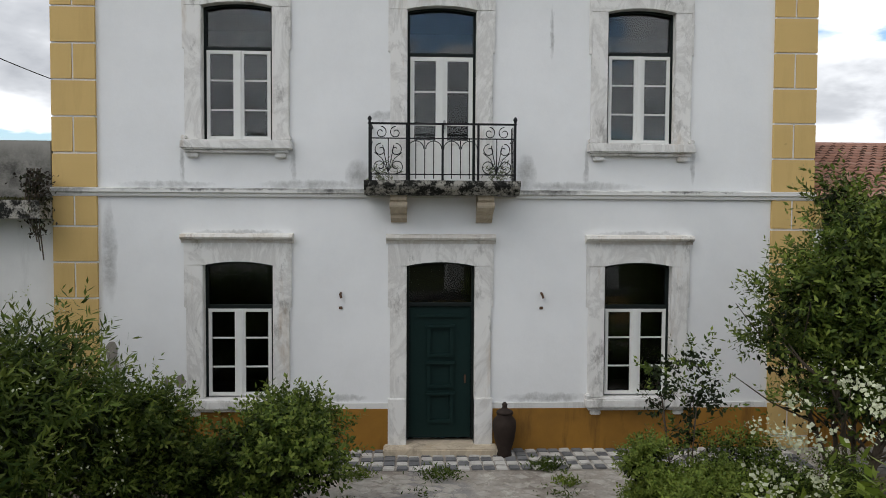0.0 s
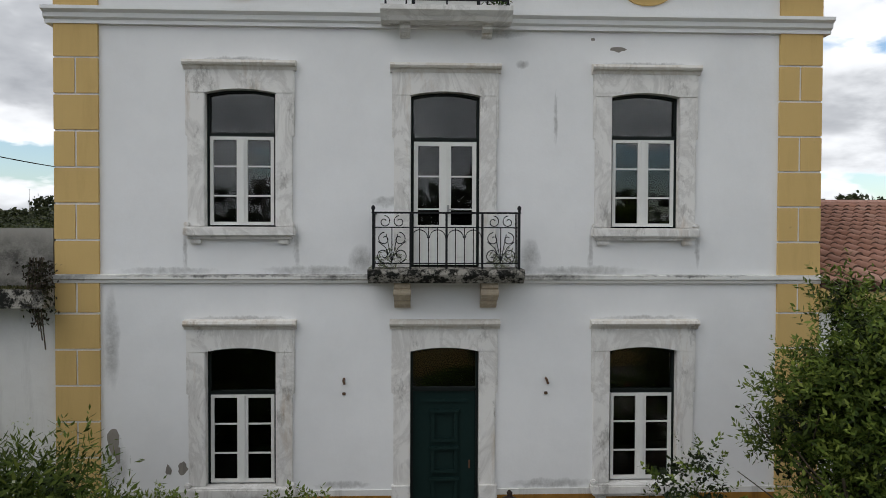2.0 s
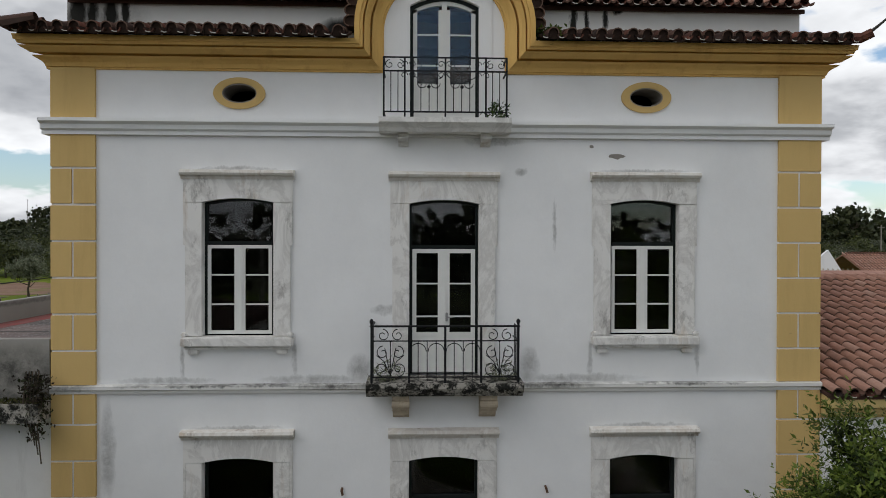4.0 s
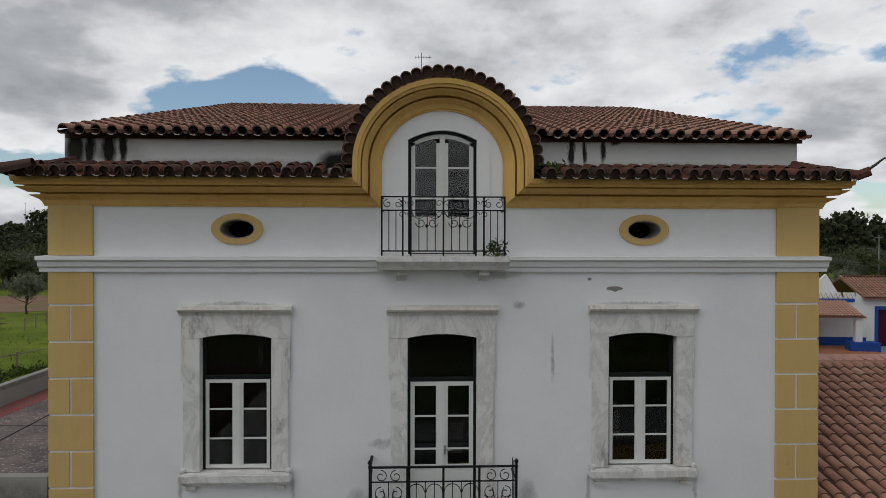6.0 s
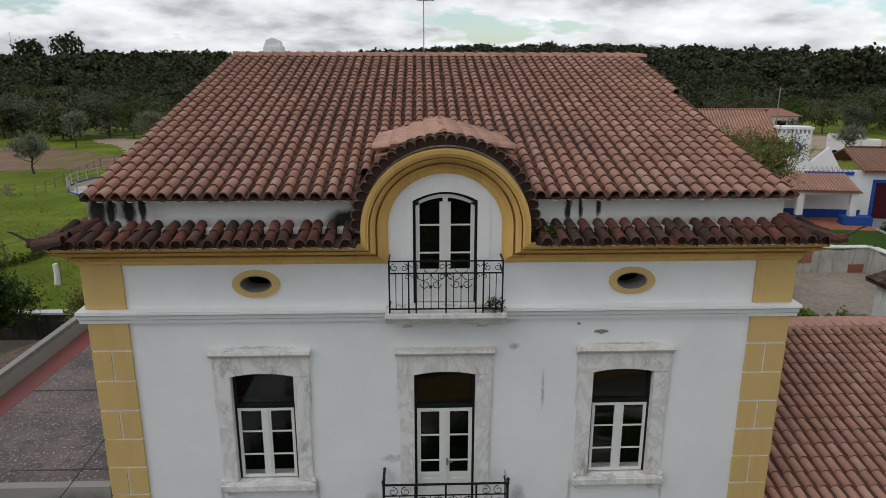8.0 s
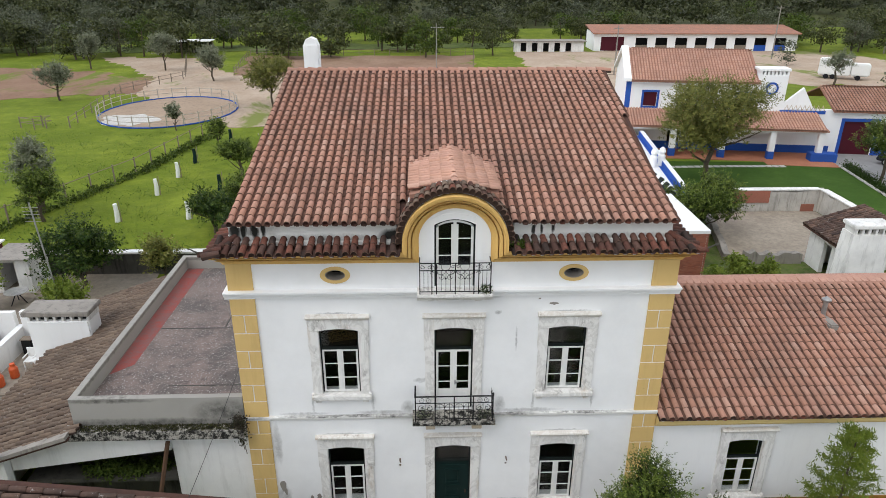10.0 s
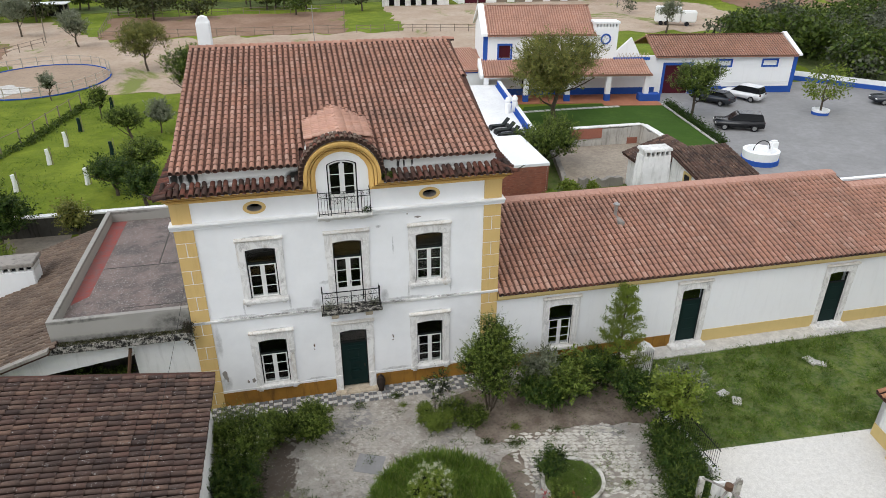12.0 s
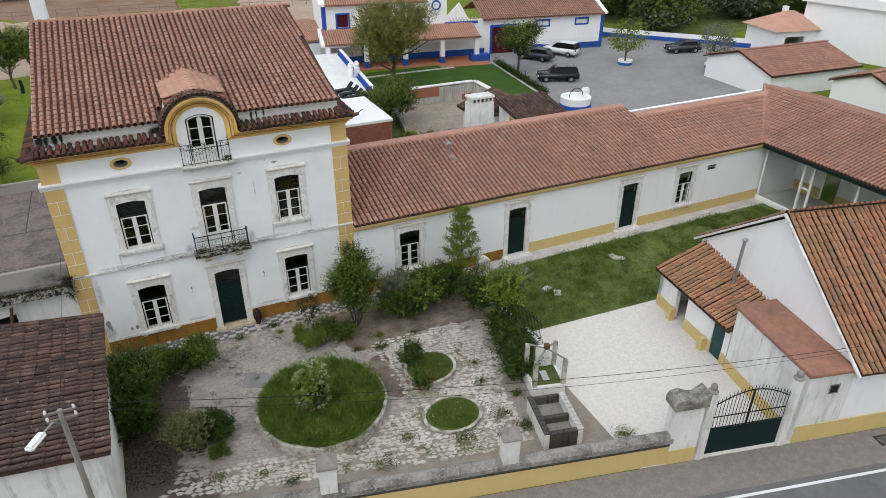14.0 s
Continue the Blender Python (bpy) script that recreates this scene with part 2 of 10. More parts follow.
def mix_ground(name, a, b, c, scale, bump_scale=12, depth=0.03, lo=0.42, hi=0.62):
    n = Nodes(name)
    f = n.ramp(n.noise(scale, 8, 0.7), [(lo, 0.0), (hi, 1.0)])
    g = n.ramp(n.noise(scale * 6, 6, 0.7), [(0.4, 0.0), (0.68, 1.0)])
    col = n.mix(f, a, b)
    col = n.mix(n.math('MULTIPLY', g, 0.6), col, c)
    return n.done(col, 0.95, n.noise(bump_scale, 6, 0.7), depth, 0.5)


M_RIDGE = mix_ground("pink_ridge_mortar", (0.47, 0.27, 0.205), (0.40, 0.22, 0.165), (0.30, 0.18, 0.14), 1.4, 22, 0.02)
M_WOOD_FLOOR = mix_ground("woodland_floor", (0.035, 0.045, 0.016), (0.06, 0.075, 0.022), (0.075, 0.06, 0.035), 0.06, 2, 0.2)
M_FIELD = mix_ground("field_grass", (0.11, 0.15, 0.011), (0.19, 0.23, 0.024), (0.075, 0.105, 0.012), 0.10, 3, 0.15)
M_ROUGH = mix_ground("rough_grass_soil", (0.04, 0.085, 0.009), (0.11, 0.15, 0.022), (0.20, 0.18, 0.11), 0.9, 14, 0.06)
M_LAWN = mix_ground("mown_lawn", (0.04, 0.085, 0.012), (0.055, 0.105, 0.016), (0.035, 0.07, 0.011), 0.3)
M_WEEDS = mix_ground("weedy_grass", (0.05, 0.085, 0.016), (0.10, 0.14, 0.028), (0.16, 0.14, 0.08), 0.5)


def grassy_soil(name, a, b, grass, lo, hi):
    n = Nodes(name)
    col = n.mix(n.ramp(n.noise(0.16, 8, 0.7), [(0.38, 0.0), (0.62, 1.0)]), a, b)
    g = n.ramp(n.noise(0.085, 9, 0.66, (1, 0.6, 1), True, 0.6), [(lo, 0.0), (hi, 1.0)])
    col = n.mix(n.math('MULTIPLY', g, 0.9), col, grass)
    fine = n.ramp(n.noise(1.6, 7, 0.75), [(0.50, 0.0), (0.66, 1.0)])
    col = n.mix(n.math('MULTIPLY', fine, 0.45), col, tuple(v * 0.55 for v in a))
    return n.done(col, 0.95, n.noise(4, 6, 0.7), 0.06, 0.5)


M_EARTH = grassy_soil("red_earth", (0.21, 0.13, 0.085), (0.27, 0.18, 0.125), (0.12, 0.165, 0.02), 0.60, 0.66)
M_PADDOCK = grassy_soil("grazed_red_earth", (0.20, 0.12, 0.08), (0.25, 0.16, 0.11), (0.12, 0.165, 0.02), 0.50, 0.56)
M_SAND = grassy_soil("pale_sand", (0.34, 0.255, 0.185), (0.42, 0.335, 0.255), (0.15, 0.185, 0.035), 0.57, 0.63)
M_RING = grassy_soil("trodden_ring_sand", (0.29, 0.215, 0.155), (0.34, 0.255, 0.185), (0.22, 0.2, 0.09), 0.68, 0.76)
M_COBBLE = mix_ground("pale_cobbles", (0.74, 0.71, 0.655), (0.64, 0.61, 0.56), (0.36, 0.34, 0.295), 5.5, 22, 0.05)
M_ASPHALT = mix_ground("asphalt", (0.15, 0.145, 0.14), (0.18, 0.175, 0.17), (0.12, 0.118, 0.115), 0.5, 60, 0.01)
M_YARD = mix_ground("yard_concrete", (0.34, 0.29, 0.23), (0.26, 0.22, 0.175), (0.18, 0.15, 0.12), 0.5, 20, 0.015)
M_PARKING = mix_ground("grey_parking", (0.24, 0.235, 0.23), (0.28, 0.275, 0.27), (0.20, 0.195, 0.19), 0.3, 40, 0.01)
M_SETTS = mix_ground("street_setts", (0.22, 0.20, 0.18), (0.28, 0.26, 0.23), (0.16, 0.14, 0.13), 3.0, 30)
M_PAVER = mix_ground("white_limestone_slab", (0.56, 0.54, 0.50), (0.44, 0.42, 0.39), (0.30, 0.285, 0.26), 1.2)
M_PATH_STONE = mix_ground("worn_path_stone", (0.58, 0.55, 0.485), (0.45, 0.42, 0.36), (0.25, 0.22, 0.17), 1.2, 14)
M_PATH_DULL = mix_ground("trodden_path_stone", (0.42, 0.39, 0.345), (0.30, 0.275, 0.24), (0.20, 0.175, 0.145), 0.9, 14)
M_PAVER_DARK = mix_ground("dark_basalt_slab", (0.10, 0.10, 0.105), (0.15, 0.15, 0.15), (0.2, 0.2, 0.2), 1.2)
n = Nodes("terrace_screed")
col = n.mix(n.ramp(n.noise(0.8, 8, 0.7), [(0.42, 0.0), (0.62, 1.0)]), (0.20, 0.155, 0.14), (0.115, 0.10, 0.092))
col = n.mix(n.math('MULTIPLY', n.ramp(n.noise(2.6, 8, 0.75), [(0.55, 0.0), (0.68, 1.0)]), 0.7), col, (0.055, 0.05, 0.045))
col = n.mix(n.math('MULTIPLY', n.ramp(n.noise(17, 4, 0.6), [(0.585, 0.0), (0.63, 1.0)]), 0.85), col, (0.42, 0.39, 0.36))
M_TERRACE = n.done(col, 0.95, n.noise(20, 6, 0.7), 0.03, 0.6)
M_RED_SCREED = mix_ground("red_painted_screed", (0.30, 0.07, 0.06), (0.22, 0.095, 0.085), (0.17, 0.12, 0.11), 1.6, 25, 0.01)
M_REDROOF = mix_ground("red_coated_roof", (0.37, 0.175, 0.115), (0.30, 0.15, 0.105), (0.12, 0.105, 0.095), 0.55, 20, 0.02)
M_PATIO = mix_ground("terracotta_patio", (0.36, 0.15, 0.09), (0.4, 0.17, 0.1), (0.3, 0.13, 0.08), 1.0)
M_RUIN = plaster("ruined_grey_plaster", (0.50, 0.475, 0.43), (0.13, 0.12, 0.105), 0.95)
M_BRICK = clay("red_brick", [(0.32, 0.11, 0.07), (0.38, 0.15, 0.1), (0.27, 0.1, 0.07)], (0.2, 0.12, 0.09), 0.4)


def leaf(name, cols, through=0.3):
    n = Nodes(name)
    r = n.rand()
    k = len(cols)
    col = n.ramp(r, [(i / (k - 1), c) for i, c in enumerate(cols)])
    big = n.ramp(n.noise(1.2, 3), [(0.35, 0.6), (0.65, 1.0)])
    col = n.mix(1.0, col, big, 'MULTIPLY')
    n.done(col, 0.5, None, 0, 0, 0.0, 0.16)
    tr = n.node("ShaderNodeBsdfTranslucent")
    n.t.links.new(col, tr.inputs[0])
    ms = n.node("ShaderNodeMixShader")
    ms.inputs[0].default_value = through
    n.t.links.new(n.b.outputs[0], ms.inputs[1])
    n.t.links.new(tr.outputs[0], ms.inputs[2])
    n.t.links.new(ms.outputs[0], n.t.nodes["Material Output"].inputs[0])
    return n.m


# Inner leaves near black: shade inside crowns is put into this colour.
M_LEAF_DEEP = leaf("shaded_inner_leaf", [(0.01, 0.018, 0.005), (0.025, 0.037, 0.01), (0.016, 0.025, 0.007)], 0.1)
M_LEAF_DARK = leaf("dark_leaf", [(0.018, 0.041, 0.008), (0.057, 0.102, 0.018), (0.029, 0.061, 0.012), (0.082, 0.131, 0.025)])
M_LEAF = leaf("green_leaf", [(0.025, 0.049, 0.007), (0.102, 0.143, 0.023), (0.049, 0.086, 0.013), (0.148, 0.189, 0.037)])
# Lighter green for box shrubs and weeds, and for tips painted as lit.
M_FRESH_OR_LIT = leaf("fresh_or_lit_leaf", [(0.148, 0.205, 0.033), (0.246, 0.295, 0.057), (0.098, 0.152, 0.025), (0.197, 0.254, 0.041)])
M_LEAF_LIGHT = leaf("light_leaf", [(0.107, 0.164, 0.016), (0.23, 0.287, 0.041), (0.139, 0.197, 0.025), (0.279, 0.328, 0.066)])
M_LEAF_OLIVE = leaf("olive_leaf", [(0.17, 0.19, 0.115), (0.27, 0.285, 0.19), (0.13, 0.15, 0.085), (0.36, 0.375, 0.27)])
M_LEAF_AUTUMN = leaf("bronze_leaf", [(0.15, 0.165, 0.035), (0.25, 0.245, 0.06), (0.11, 0.135, 0.03), (0.32, 0.29, 0.085)])
M_LEAF_FAR = leaf("woodland_leaf", [(0.026, 0.034, 0.014), (0.058, 0.068, 0.026), (0.038, 0.046, 0.019), (0.095, 0.098, 0.042)], 0.12)
M_LEAF_OAK = leaf("oak_leaf", [(0.032, 0.042, 0.014), (0.085, 0.098, 0.03), (0.05, 0.06, 0.02), (0.14, 0.15, 0.05)], 0.15)
M_LEAF_SAGE = leaf("sage_leaf", [(0.075, 0.088, 0.05), (0.14, 0.15, 0.095), (0.055, 0.066, 0.035), (0.18, 0.19, 0.125)], 0.15)
M_DEAD_LEAF = leaf("dead_leaf", [(0.025, 0.02, 0.015), (0.05, 0.04, 0.028), (0.035, 0.045, 0.018)])
M_MOSS = leaf("olive_moss", [(0.05, 0.05, 0.018), (0.09, 0.085, 0.03), (0.03, 0.032, 0.015), (0.065, 0.075, 0.02)], 0.1)
M_FLOWER_WHITE = leaf("white_blossom", [(0.55, 0.58, 0.36), (0.66, 0.67, 0.48)], 0.2)
M_FLOWER_RED = leaf("red_blossom", [(0.45, 0.03, 0.03), (0.5, 0.06, 0.08)], 0.2)
M_BLADE_DARK = leaf("long_grass_blade", [(0.045, 0.09, 0.01), (0.13, 0.21, 0.025), (0.075, 0.135, 0.016), (0.17, 0.25, 0.035), (0.27, 0.31, 0.09)])
M_LEAF_SPECKLED = leaf("speckled_leaf", [(0.10, 0.125, 0.035), (0.42, 0.42, 0.20), (0.17, 0.195, 0.06), (0.08, 0.105, 0.03), (0.30, 0.31, 0.12)])
M_BARK = plain("bark", (0.10, 0.08, 0.06), 0.9, 0, 9, 0.6)
M_BLADE = leaf("grass_blade", [(0.06, 0.125, 0.014), (0.17, 0.26, 0.035), (0.10, 0.175, 0.025), (0.28, 0.31, 0.085)])


# Which lighter leaf colours the outer tips, to suggest light on them.
LIT_TIP_OF = {"green_leaf": M_FRESH_OR_LIT, "dark_leaf": M_LEAF}


def spotted(name, base, dirt, spots, runs=(), amount=0.9):
    """Plaster with stains of their own place and shape: spots and runs of (x, z, half width, half height)."""
    n = Nodes(name)
    sep = n.node("ShaderNodeSeparateXYZ")
    n.t.links.new(n.t.nodes.new("ShaderNodeNewGeometry").outputs["Position"], sep.inputs[0])
    wob = n.math('MULTIPLY', n.math('SUBTRACT', n.noise(5.0, 8, 0.75, (1.0, 1.0, 0.35)), 0.5), 0.22)
    px, pz = n.math('ADD', sep.outputs[0], wob), n.math('ADD', sep.outputs[2], wob)

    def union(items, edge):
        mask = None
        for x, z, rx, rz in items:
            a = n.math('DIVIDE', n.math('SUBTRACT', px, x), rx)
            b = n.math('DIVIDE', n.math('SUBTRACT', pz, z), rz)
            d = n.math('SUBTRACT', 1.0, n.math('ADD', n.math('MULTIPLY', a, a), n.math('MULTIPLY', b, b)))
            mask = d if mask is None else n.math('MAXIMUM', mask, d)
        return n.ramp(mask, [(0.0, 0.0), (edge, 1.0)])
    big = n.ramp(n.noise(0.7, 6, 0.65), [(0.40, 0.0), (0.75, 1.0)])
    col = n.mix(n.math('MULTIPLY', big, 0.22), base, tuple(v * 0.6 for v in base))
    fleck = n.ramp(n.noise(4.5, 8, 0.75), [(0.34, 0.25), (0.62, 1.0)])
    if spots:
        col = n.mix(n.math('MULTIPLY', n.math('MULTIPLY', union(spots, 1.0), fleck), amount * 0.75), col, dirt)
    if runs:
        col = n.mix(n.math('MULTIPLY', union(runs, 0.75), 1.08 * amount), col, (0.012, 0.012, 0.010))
    chips = n.ramp(n.noise(5.5, 8, 0.7), [(0.71, 0.0), (0.74, 1.0)])
    col = n.mix(n.math('MULTIPLY', chips, 0.3), col, tuple(v * 0.5 for v in base))
    return n.done(col, 0.9, n.noise(9, 8, 0.7), 0.012, 0.35)


WINDOW_AXES = (-2.40, 4.465)
FACADE_SPOTS = [(-1.1, 4.58, 1.0, 0.09), (-0.38, 4.75, 0.22, 0.3), (2.48, 4.8, 0.2, 0.35), (3.4, 4.58, 1.2, 0.09), (-3.6, 4.57, 0.9, 0.07), (0.05, 5.75, 0.28, 0.10), (2.9, 0.92, 0.8, 0.09), (-0.7, 0.92, 0.5, 0.07), (-4.5, 1.3, 0.25, 0.5), (2.93, 7.2, 0.035, 0.5), (-4.55, 3.4, 0.15, 0.9), (1.9, 8.62, 0.6, 0.10), (2.35, 8.1, 0.12, 0.08)]
for ax in WINDOW_AXES:
    FACADE_SPOTS += [(ax - 0.93, 4.95, 0.045, 0.45), (ax + 0.93, 4.98, 0.05, 0.4), (ax, 8.11, 0.85, 0.045), (ax, 3.77, 0.85, 0.05)]
M_FACADE = spotted("facade_plaster", (0.80, 0.80, 0.795), (0.16, 0.155, 0.14), FACADE_SPOTS)
M_STRING = spotted("blackened_string_course", (0.70, 0.69, 0.66), (0.025, 0.024, 0.02), [(-2.6, 4.51, 2.3, 0.045), (-0.75, 4.50, 0.9, 0.09), (2.9, 4.50, 0.9, 0.085), (5.2, 4.52, 1.8, 0.035), (-5.1, 4.48, 0.4, 0.08)], [], 1.25)
M_PARAPET = spotted("stained_parapet_concrete", (0.31, 0.295, 0.265), (0.03, 0.03, 0.026), [(-8.0, 4.35, 6.0, 0.22), (-6.0, 4.75, 1.2, 0.5), (-9.6, 5.2, 1.6, 0.10)], [], 1.1)
n = Nodes("stained_kerb")
col = n.mix(n.ramp(n.noise(2.4, 8, 0.75), [(0.46, 0.0), (0.60, 1.0)]), (0.52, 0.495, 0.44), (0.20, 0.185, 0.15))
col = n.mix(n.math('MULTIPLY', n.ramp(n.noise(1.1, 7, 0.7), [(0.5, 0.0), (0.66, 1.0)]), 0.6), col, (0.12, 0.125, 0.06))
M_KERB = n.done(col, 0.95, n.noise(12, 7, 0.7), 0.03, 0.5)
n = Nodes("lichened_coping")
col = n.mix(n.ramp(n.noise(1.6, 9, 0.75), [(0.40, 0.0), (0.62, 1.0)]), (0.29, 0.275, 0.25), (0.10, 0.095, 0.085))
col = n.mix(n.math('MULTIPLY', n.ramp(n.noise(9, 7, 0.75), [(0.54, 0.0), (0.64, 1.0)]), 0.7), col, (0.44, 0.42, 0.385))
M_COPING = n.done(col, 0.95, n.noise(14, 7, 0.7), 0.03, 0.6)
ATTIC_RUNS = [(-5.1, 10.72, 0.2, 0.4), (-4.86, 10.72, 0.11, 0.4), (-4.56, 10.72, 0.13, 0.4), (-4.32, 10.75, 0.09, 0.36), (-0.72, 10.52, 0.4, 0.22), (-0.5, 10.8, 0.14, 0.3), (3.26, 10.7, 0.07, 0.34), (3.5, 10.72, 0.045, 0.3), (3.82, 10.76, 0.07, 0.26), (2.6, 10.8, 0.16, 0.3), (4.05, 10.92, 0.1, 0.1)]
# Black runs, and darker bands along the wall's foot and top edge.
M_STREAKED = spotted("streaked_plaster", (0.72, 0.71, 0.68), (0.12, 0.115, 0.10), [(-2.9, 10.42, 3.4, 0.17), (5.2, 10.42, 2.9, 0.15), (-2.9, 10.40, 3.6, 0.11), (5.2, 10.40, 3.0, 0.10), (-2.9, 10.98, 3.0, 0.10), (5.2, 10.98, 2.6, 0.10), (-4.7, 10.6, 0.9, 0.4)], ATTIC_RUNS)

# balcony edge: black crust broken by white lichen
n = Nodes("lichened_stone_slab")
crust = n.ramp(n.noise(5.0, 9, 0.78), [(0.47, 0.0), (0.56, 1.0)])
M_BALCONY = n.done(n.mix(crust, (0.018, 0.018, 0.016), (0.36, 0.34, 0.30)), 0.9, n.noise(20, 6, 0.7), 0.01, 0.5)

# garden ground: pale worn cement, grey patches, brown soil
n = Nodes("worn_garden_paving")
sep = n.node("ShaderNodeSeparateXYZ")
n.t.links.new(n.t.nodes.new("ShaderNodeNewGeometry").outputs["Position"], sep.inputs[0])
f = n.ramp(n.noise(0.55, 8, 0.72), [(0.42, 0.0), (0.60, 1.0)])
col = n.mix(f, (0.37, 0.34, 0.295), (0.235, 0.205, 0.175))
g = n.ramp(n.noise(0.33, 5, 0.6, (1, 1, 1), True, 0.8), [(0.54, 0.0), (0.60, 1.0)])
col = n.mix(n.math('MULTIPLY', g, 0.75), col, (0.22, 0.21, 0.205))
pale = n.ramp(n.noise(3.2, 8, 0.75), [(0.52, 0.0), (0.64, 1.0)])
col = n.mix(n.math('MULTIPLY', pale, 0.85), col, (0.52, 0.49, 0.43))
west = n.math('ADD', n.math('MULTIPLY', sep.outputs[0], -0.55), n.math('MULTIPLY', n.math('SUBTRACT', n.noise(0.5, 6, 0.7), 0.5), 4.5))
soil = n.ramp(west, [(0.95, 0.0), (1.5, 1.0)])
south = n.math('ADD', n.math('MULTIPLY', sep.outputs[1], -0.28), n.math('MULTIPLY', n.math('SUBTRACT', n.noise(0.5, 6, 0.7), 0.5), 3.0))
bright = n.ramp(n.math('SUBTRACT', south, 1.9), [(0.2, 0.0), (0.9, 1.0)])
col = n.mix(n.math('MULTIPLY', bright, 0.75), col, (0.25, 0.22, 0.17))
col = n.mix(n.math('MULTIPLY', soil, 0.85), col, (0.085, 0.064, 0.048))
crumb = n.ramp(n.noise(11, 8, 0.8), [(0.54, 0.0), (0.66, 1.0)])
col = n.mix(n.math('MULTIPLY', crumb, 0.55), col, (0.085, 0.07, 0.05))
M_GARDEN = n.done(col, 0.95, n.noise(7, 8, 0.75), 0.05, 0.7)

# ---- building blocks ----
WORLD = {}


def thing(name, label, category, group="", kind="", at=None):
    ob = new(name)
    ob.empty_display_size = 0.2
    m = Matrix.Translation(at) if at else Matrix()
    ob.matrix_basis = m
    WORLD[ob] = m
    return tagged(ob, label, category, group, kind)


def link(name, mesh, material, parent=None, label=""):
    ob = new(name, mesh)
    if material and not mesh.materials:
        mesh.materials.append(material)
    WORLD[ob] = Matrix()
    if parent:
        ob.parent = parent
        ob.matrix_parent_inverse = WORLD[parent].inverted()
    return tagged(ob, label)


def part(name, bm, material, parent=None, label="", smooth=False):
    bmesh.ops.recalc_face_normals(bm, faces=bm.faces)
    mesh = bpy.data.meshes.new(name)
    bm.to_mesh(mesh)
    bm.free()
    if smooth:
        for p in mesh.polygons:
            p.use_smooth = True
    return link(name, mesh, material, parent, label)


def setting(name, bm, material, label, category):
    return tagged(part(name, bm, material), label, category, "", "structure")


def box(bm, x0, y0, z0, x1, y1, z1, m=None):
    vs = [bm.verts.new((x, y, z)) for z in (z0, z1) for x, y in ((x0, y0), (x1, y0), (x1, y1), (x0, y1))]
    if m:
        for v in vs:
            v.co = m @ v.co
    for f in ((3, 2, 1, 0), (4, 5, 6, 7), (0, 1, 5, 4), (1, 2, 6, 5), (2, 3, 7, 6), (3, 0, 4, 7)):
        bm.faces.new([vs[i] for i in f])
    return bm


def boxes(*dims, m=None):
    bm = bmesh.new()
    for d in dims:
        box(bm, *d, m=m)
    return bm


def soft_box(x0, y0, z0, x1, y1, z1, r=0.02, m=None):
    bm = boxes((x0, y0, z0, x1, y1, z1))
    bmesh.ops.bevel(bm, geom=bm.edges[:], offset=r, segments=2, affect='EDGES')
    if m:
        bm.transform(m)
    return bm


def prism(bm, pts, a, b, axis="z", m=None):
    """A flat outline pushed from a to b along an axis."""
    def at(p, q, h):
        return {"z": (p, q, h), "y": (p, h, q), "x": (h, p, q)}[axis]
    lo = [bm.verts.new(at(p, q, a)) for p, q in pts]
    hi = [bm.verts.new(at(p, q, b)) for p, q in pts]
    if m:
        for v in lo + hi:
            v.co = m @ v.co
    bm.faces.new(lo[::-1])
    bm.faces.new(hi)
    n = len(pts)
    for i in range(n):
        bm.faces.new((lo[i], lo[(i + 1) % n], hi[(i + 1) % n], hi[i]))
    return bm


def tube(bm, pts, r, sides=5, r_end=None):
    pts = [Vector(p) for p in pts]
    rings = []
    for i, p in enumerate(pts):
        d = (pts[min(i + 1, len(pts) - 1)] - pts[max(i - 1, 0)]).normalized()
        u = d.cross(Vector((0, 0, 1)) if abs(d.z) < 0.9 else Vector((1, 0, 0))).normalized()
        w = d.cross(u)
        rr = r if r_end is None else r + (r_end - r) * i / max(1, len(pts) - 1)
        rings.append([bm.verts.new(p + rr * (math.cos(a) * u + math.sin(a) * w)) for a in (2 * math.pi * k / sides for k in range(sides))])
    for a, b in zip(rings, rings[1:]):
        for k in range(sides):
            bm.faces.new((a[k], a[(k + 1) % sides], b[(k + 1) % sides], b[k]))
    bm.faces.new(rings[0][::-1])
    bm.faces.new(rings[-1])
    return bm


def lathe(bm, profile, c=(0, 0, 0), sides=16, sx=1.0, sy=1.0):
    rings = [[bm.verts.new((c[0] + sx * r * math.cos(a), c[1] + sy * r * math.sin(a), c[2] + z)) for a in (2 * math.pi * k / sides for k in range(sides))] for r, z in profile]
    for a, b in zip(rings, rings[1:]):
        for k in range(sides):
            bm.faces.new((a[k], a[(k + 1) % sides], b[(k + 1) % sides], b[k]))
    bm.faces.new(rings[0][::-1])
    bm.faces.new(rings[-1])
    return bm


def ring_plate(bm, inner, outer, a, b, axis="y", closed=True):
    """A band between two outlines of as many points, pushed from a to b."""
    def at(p, h):
        return {"y": (p[0], h, p[1]), "z": (p[0], p[1], h)}[axis]
    rows = [[bm.verts.new(at(p, h)) for p in line] for line, h in ((inner, a), (outer, a), (outer, b), (inner, b))]
    n = len(inner)
    for i in range(n if closed else n - 1):
        j = (i + 1) % n
        for r0, r1 in ((0, 1), (1, 2), (2, 3), (3, 0)):
            bm.faces.new((rows[r0][i], rows[r0][j], rows[r1][j], rows[r1][i]))
    if not closed:
        for i in (0, n - 1):
            bm.faces.new([rows[k][i] for k in range(4)])
    return bm


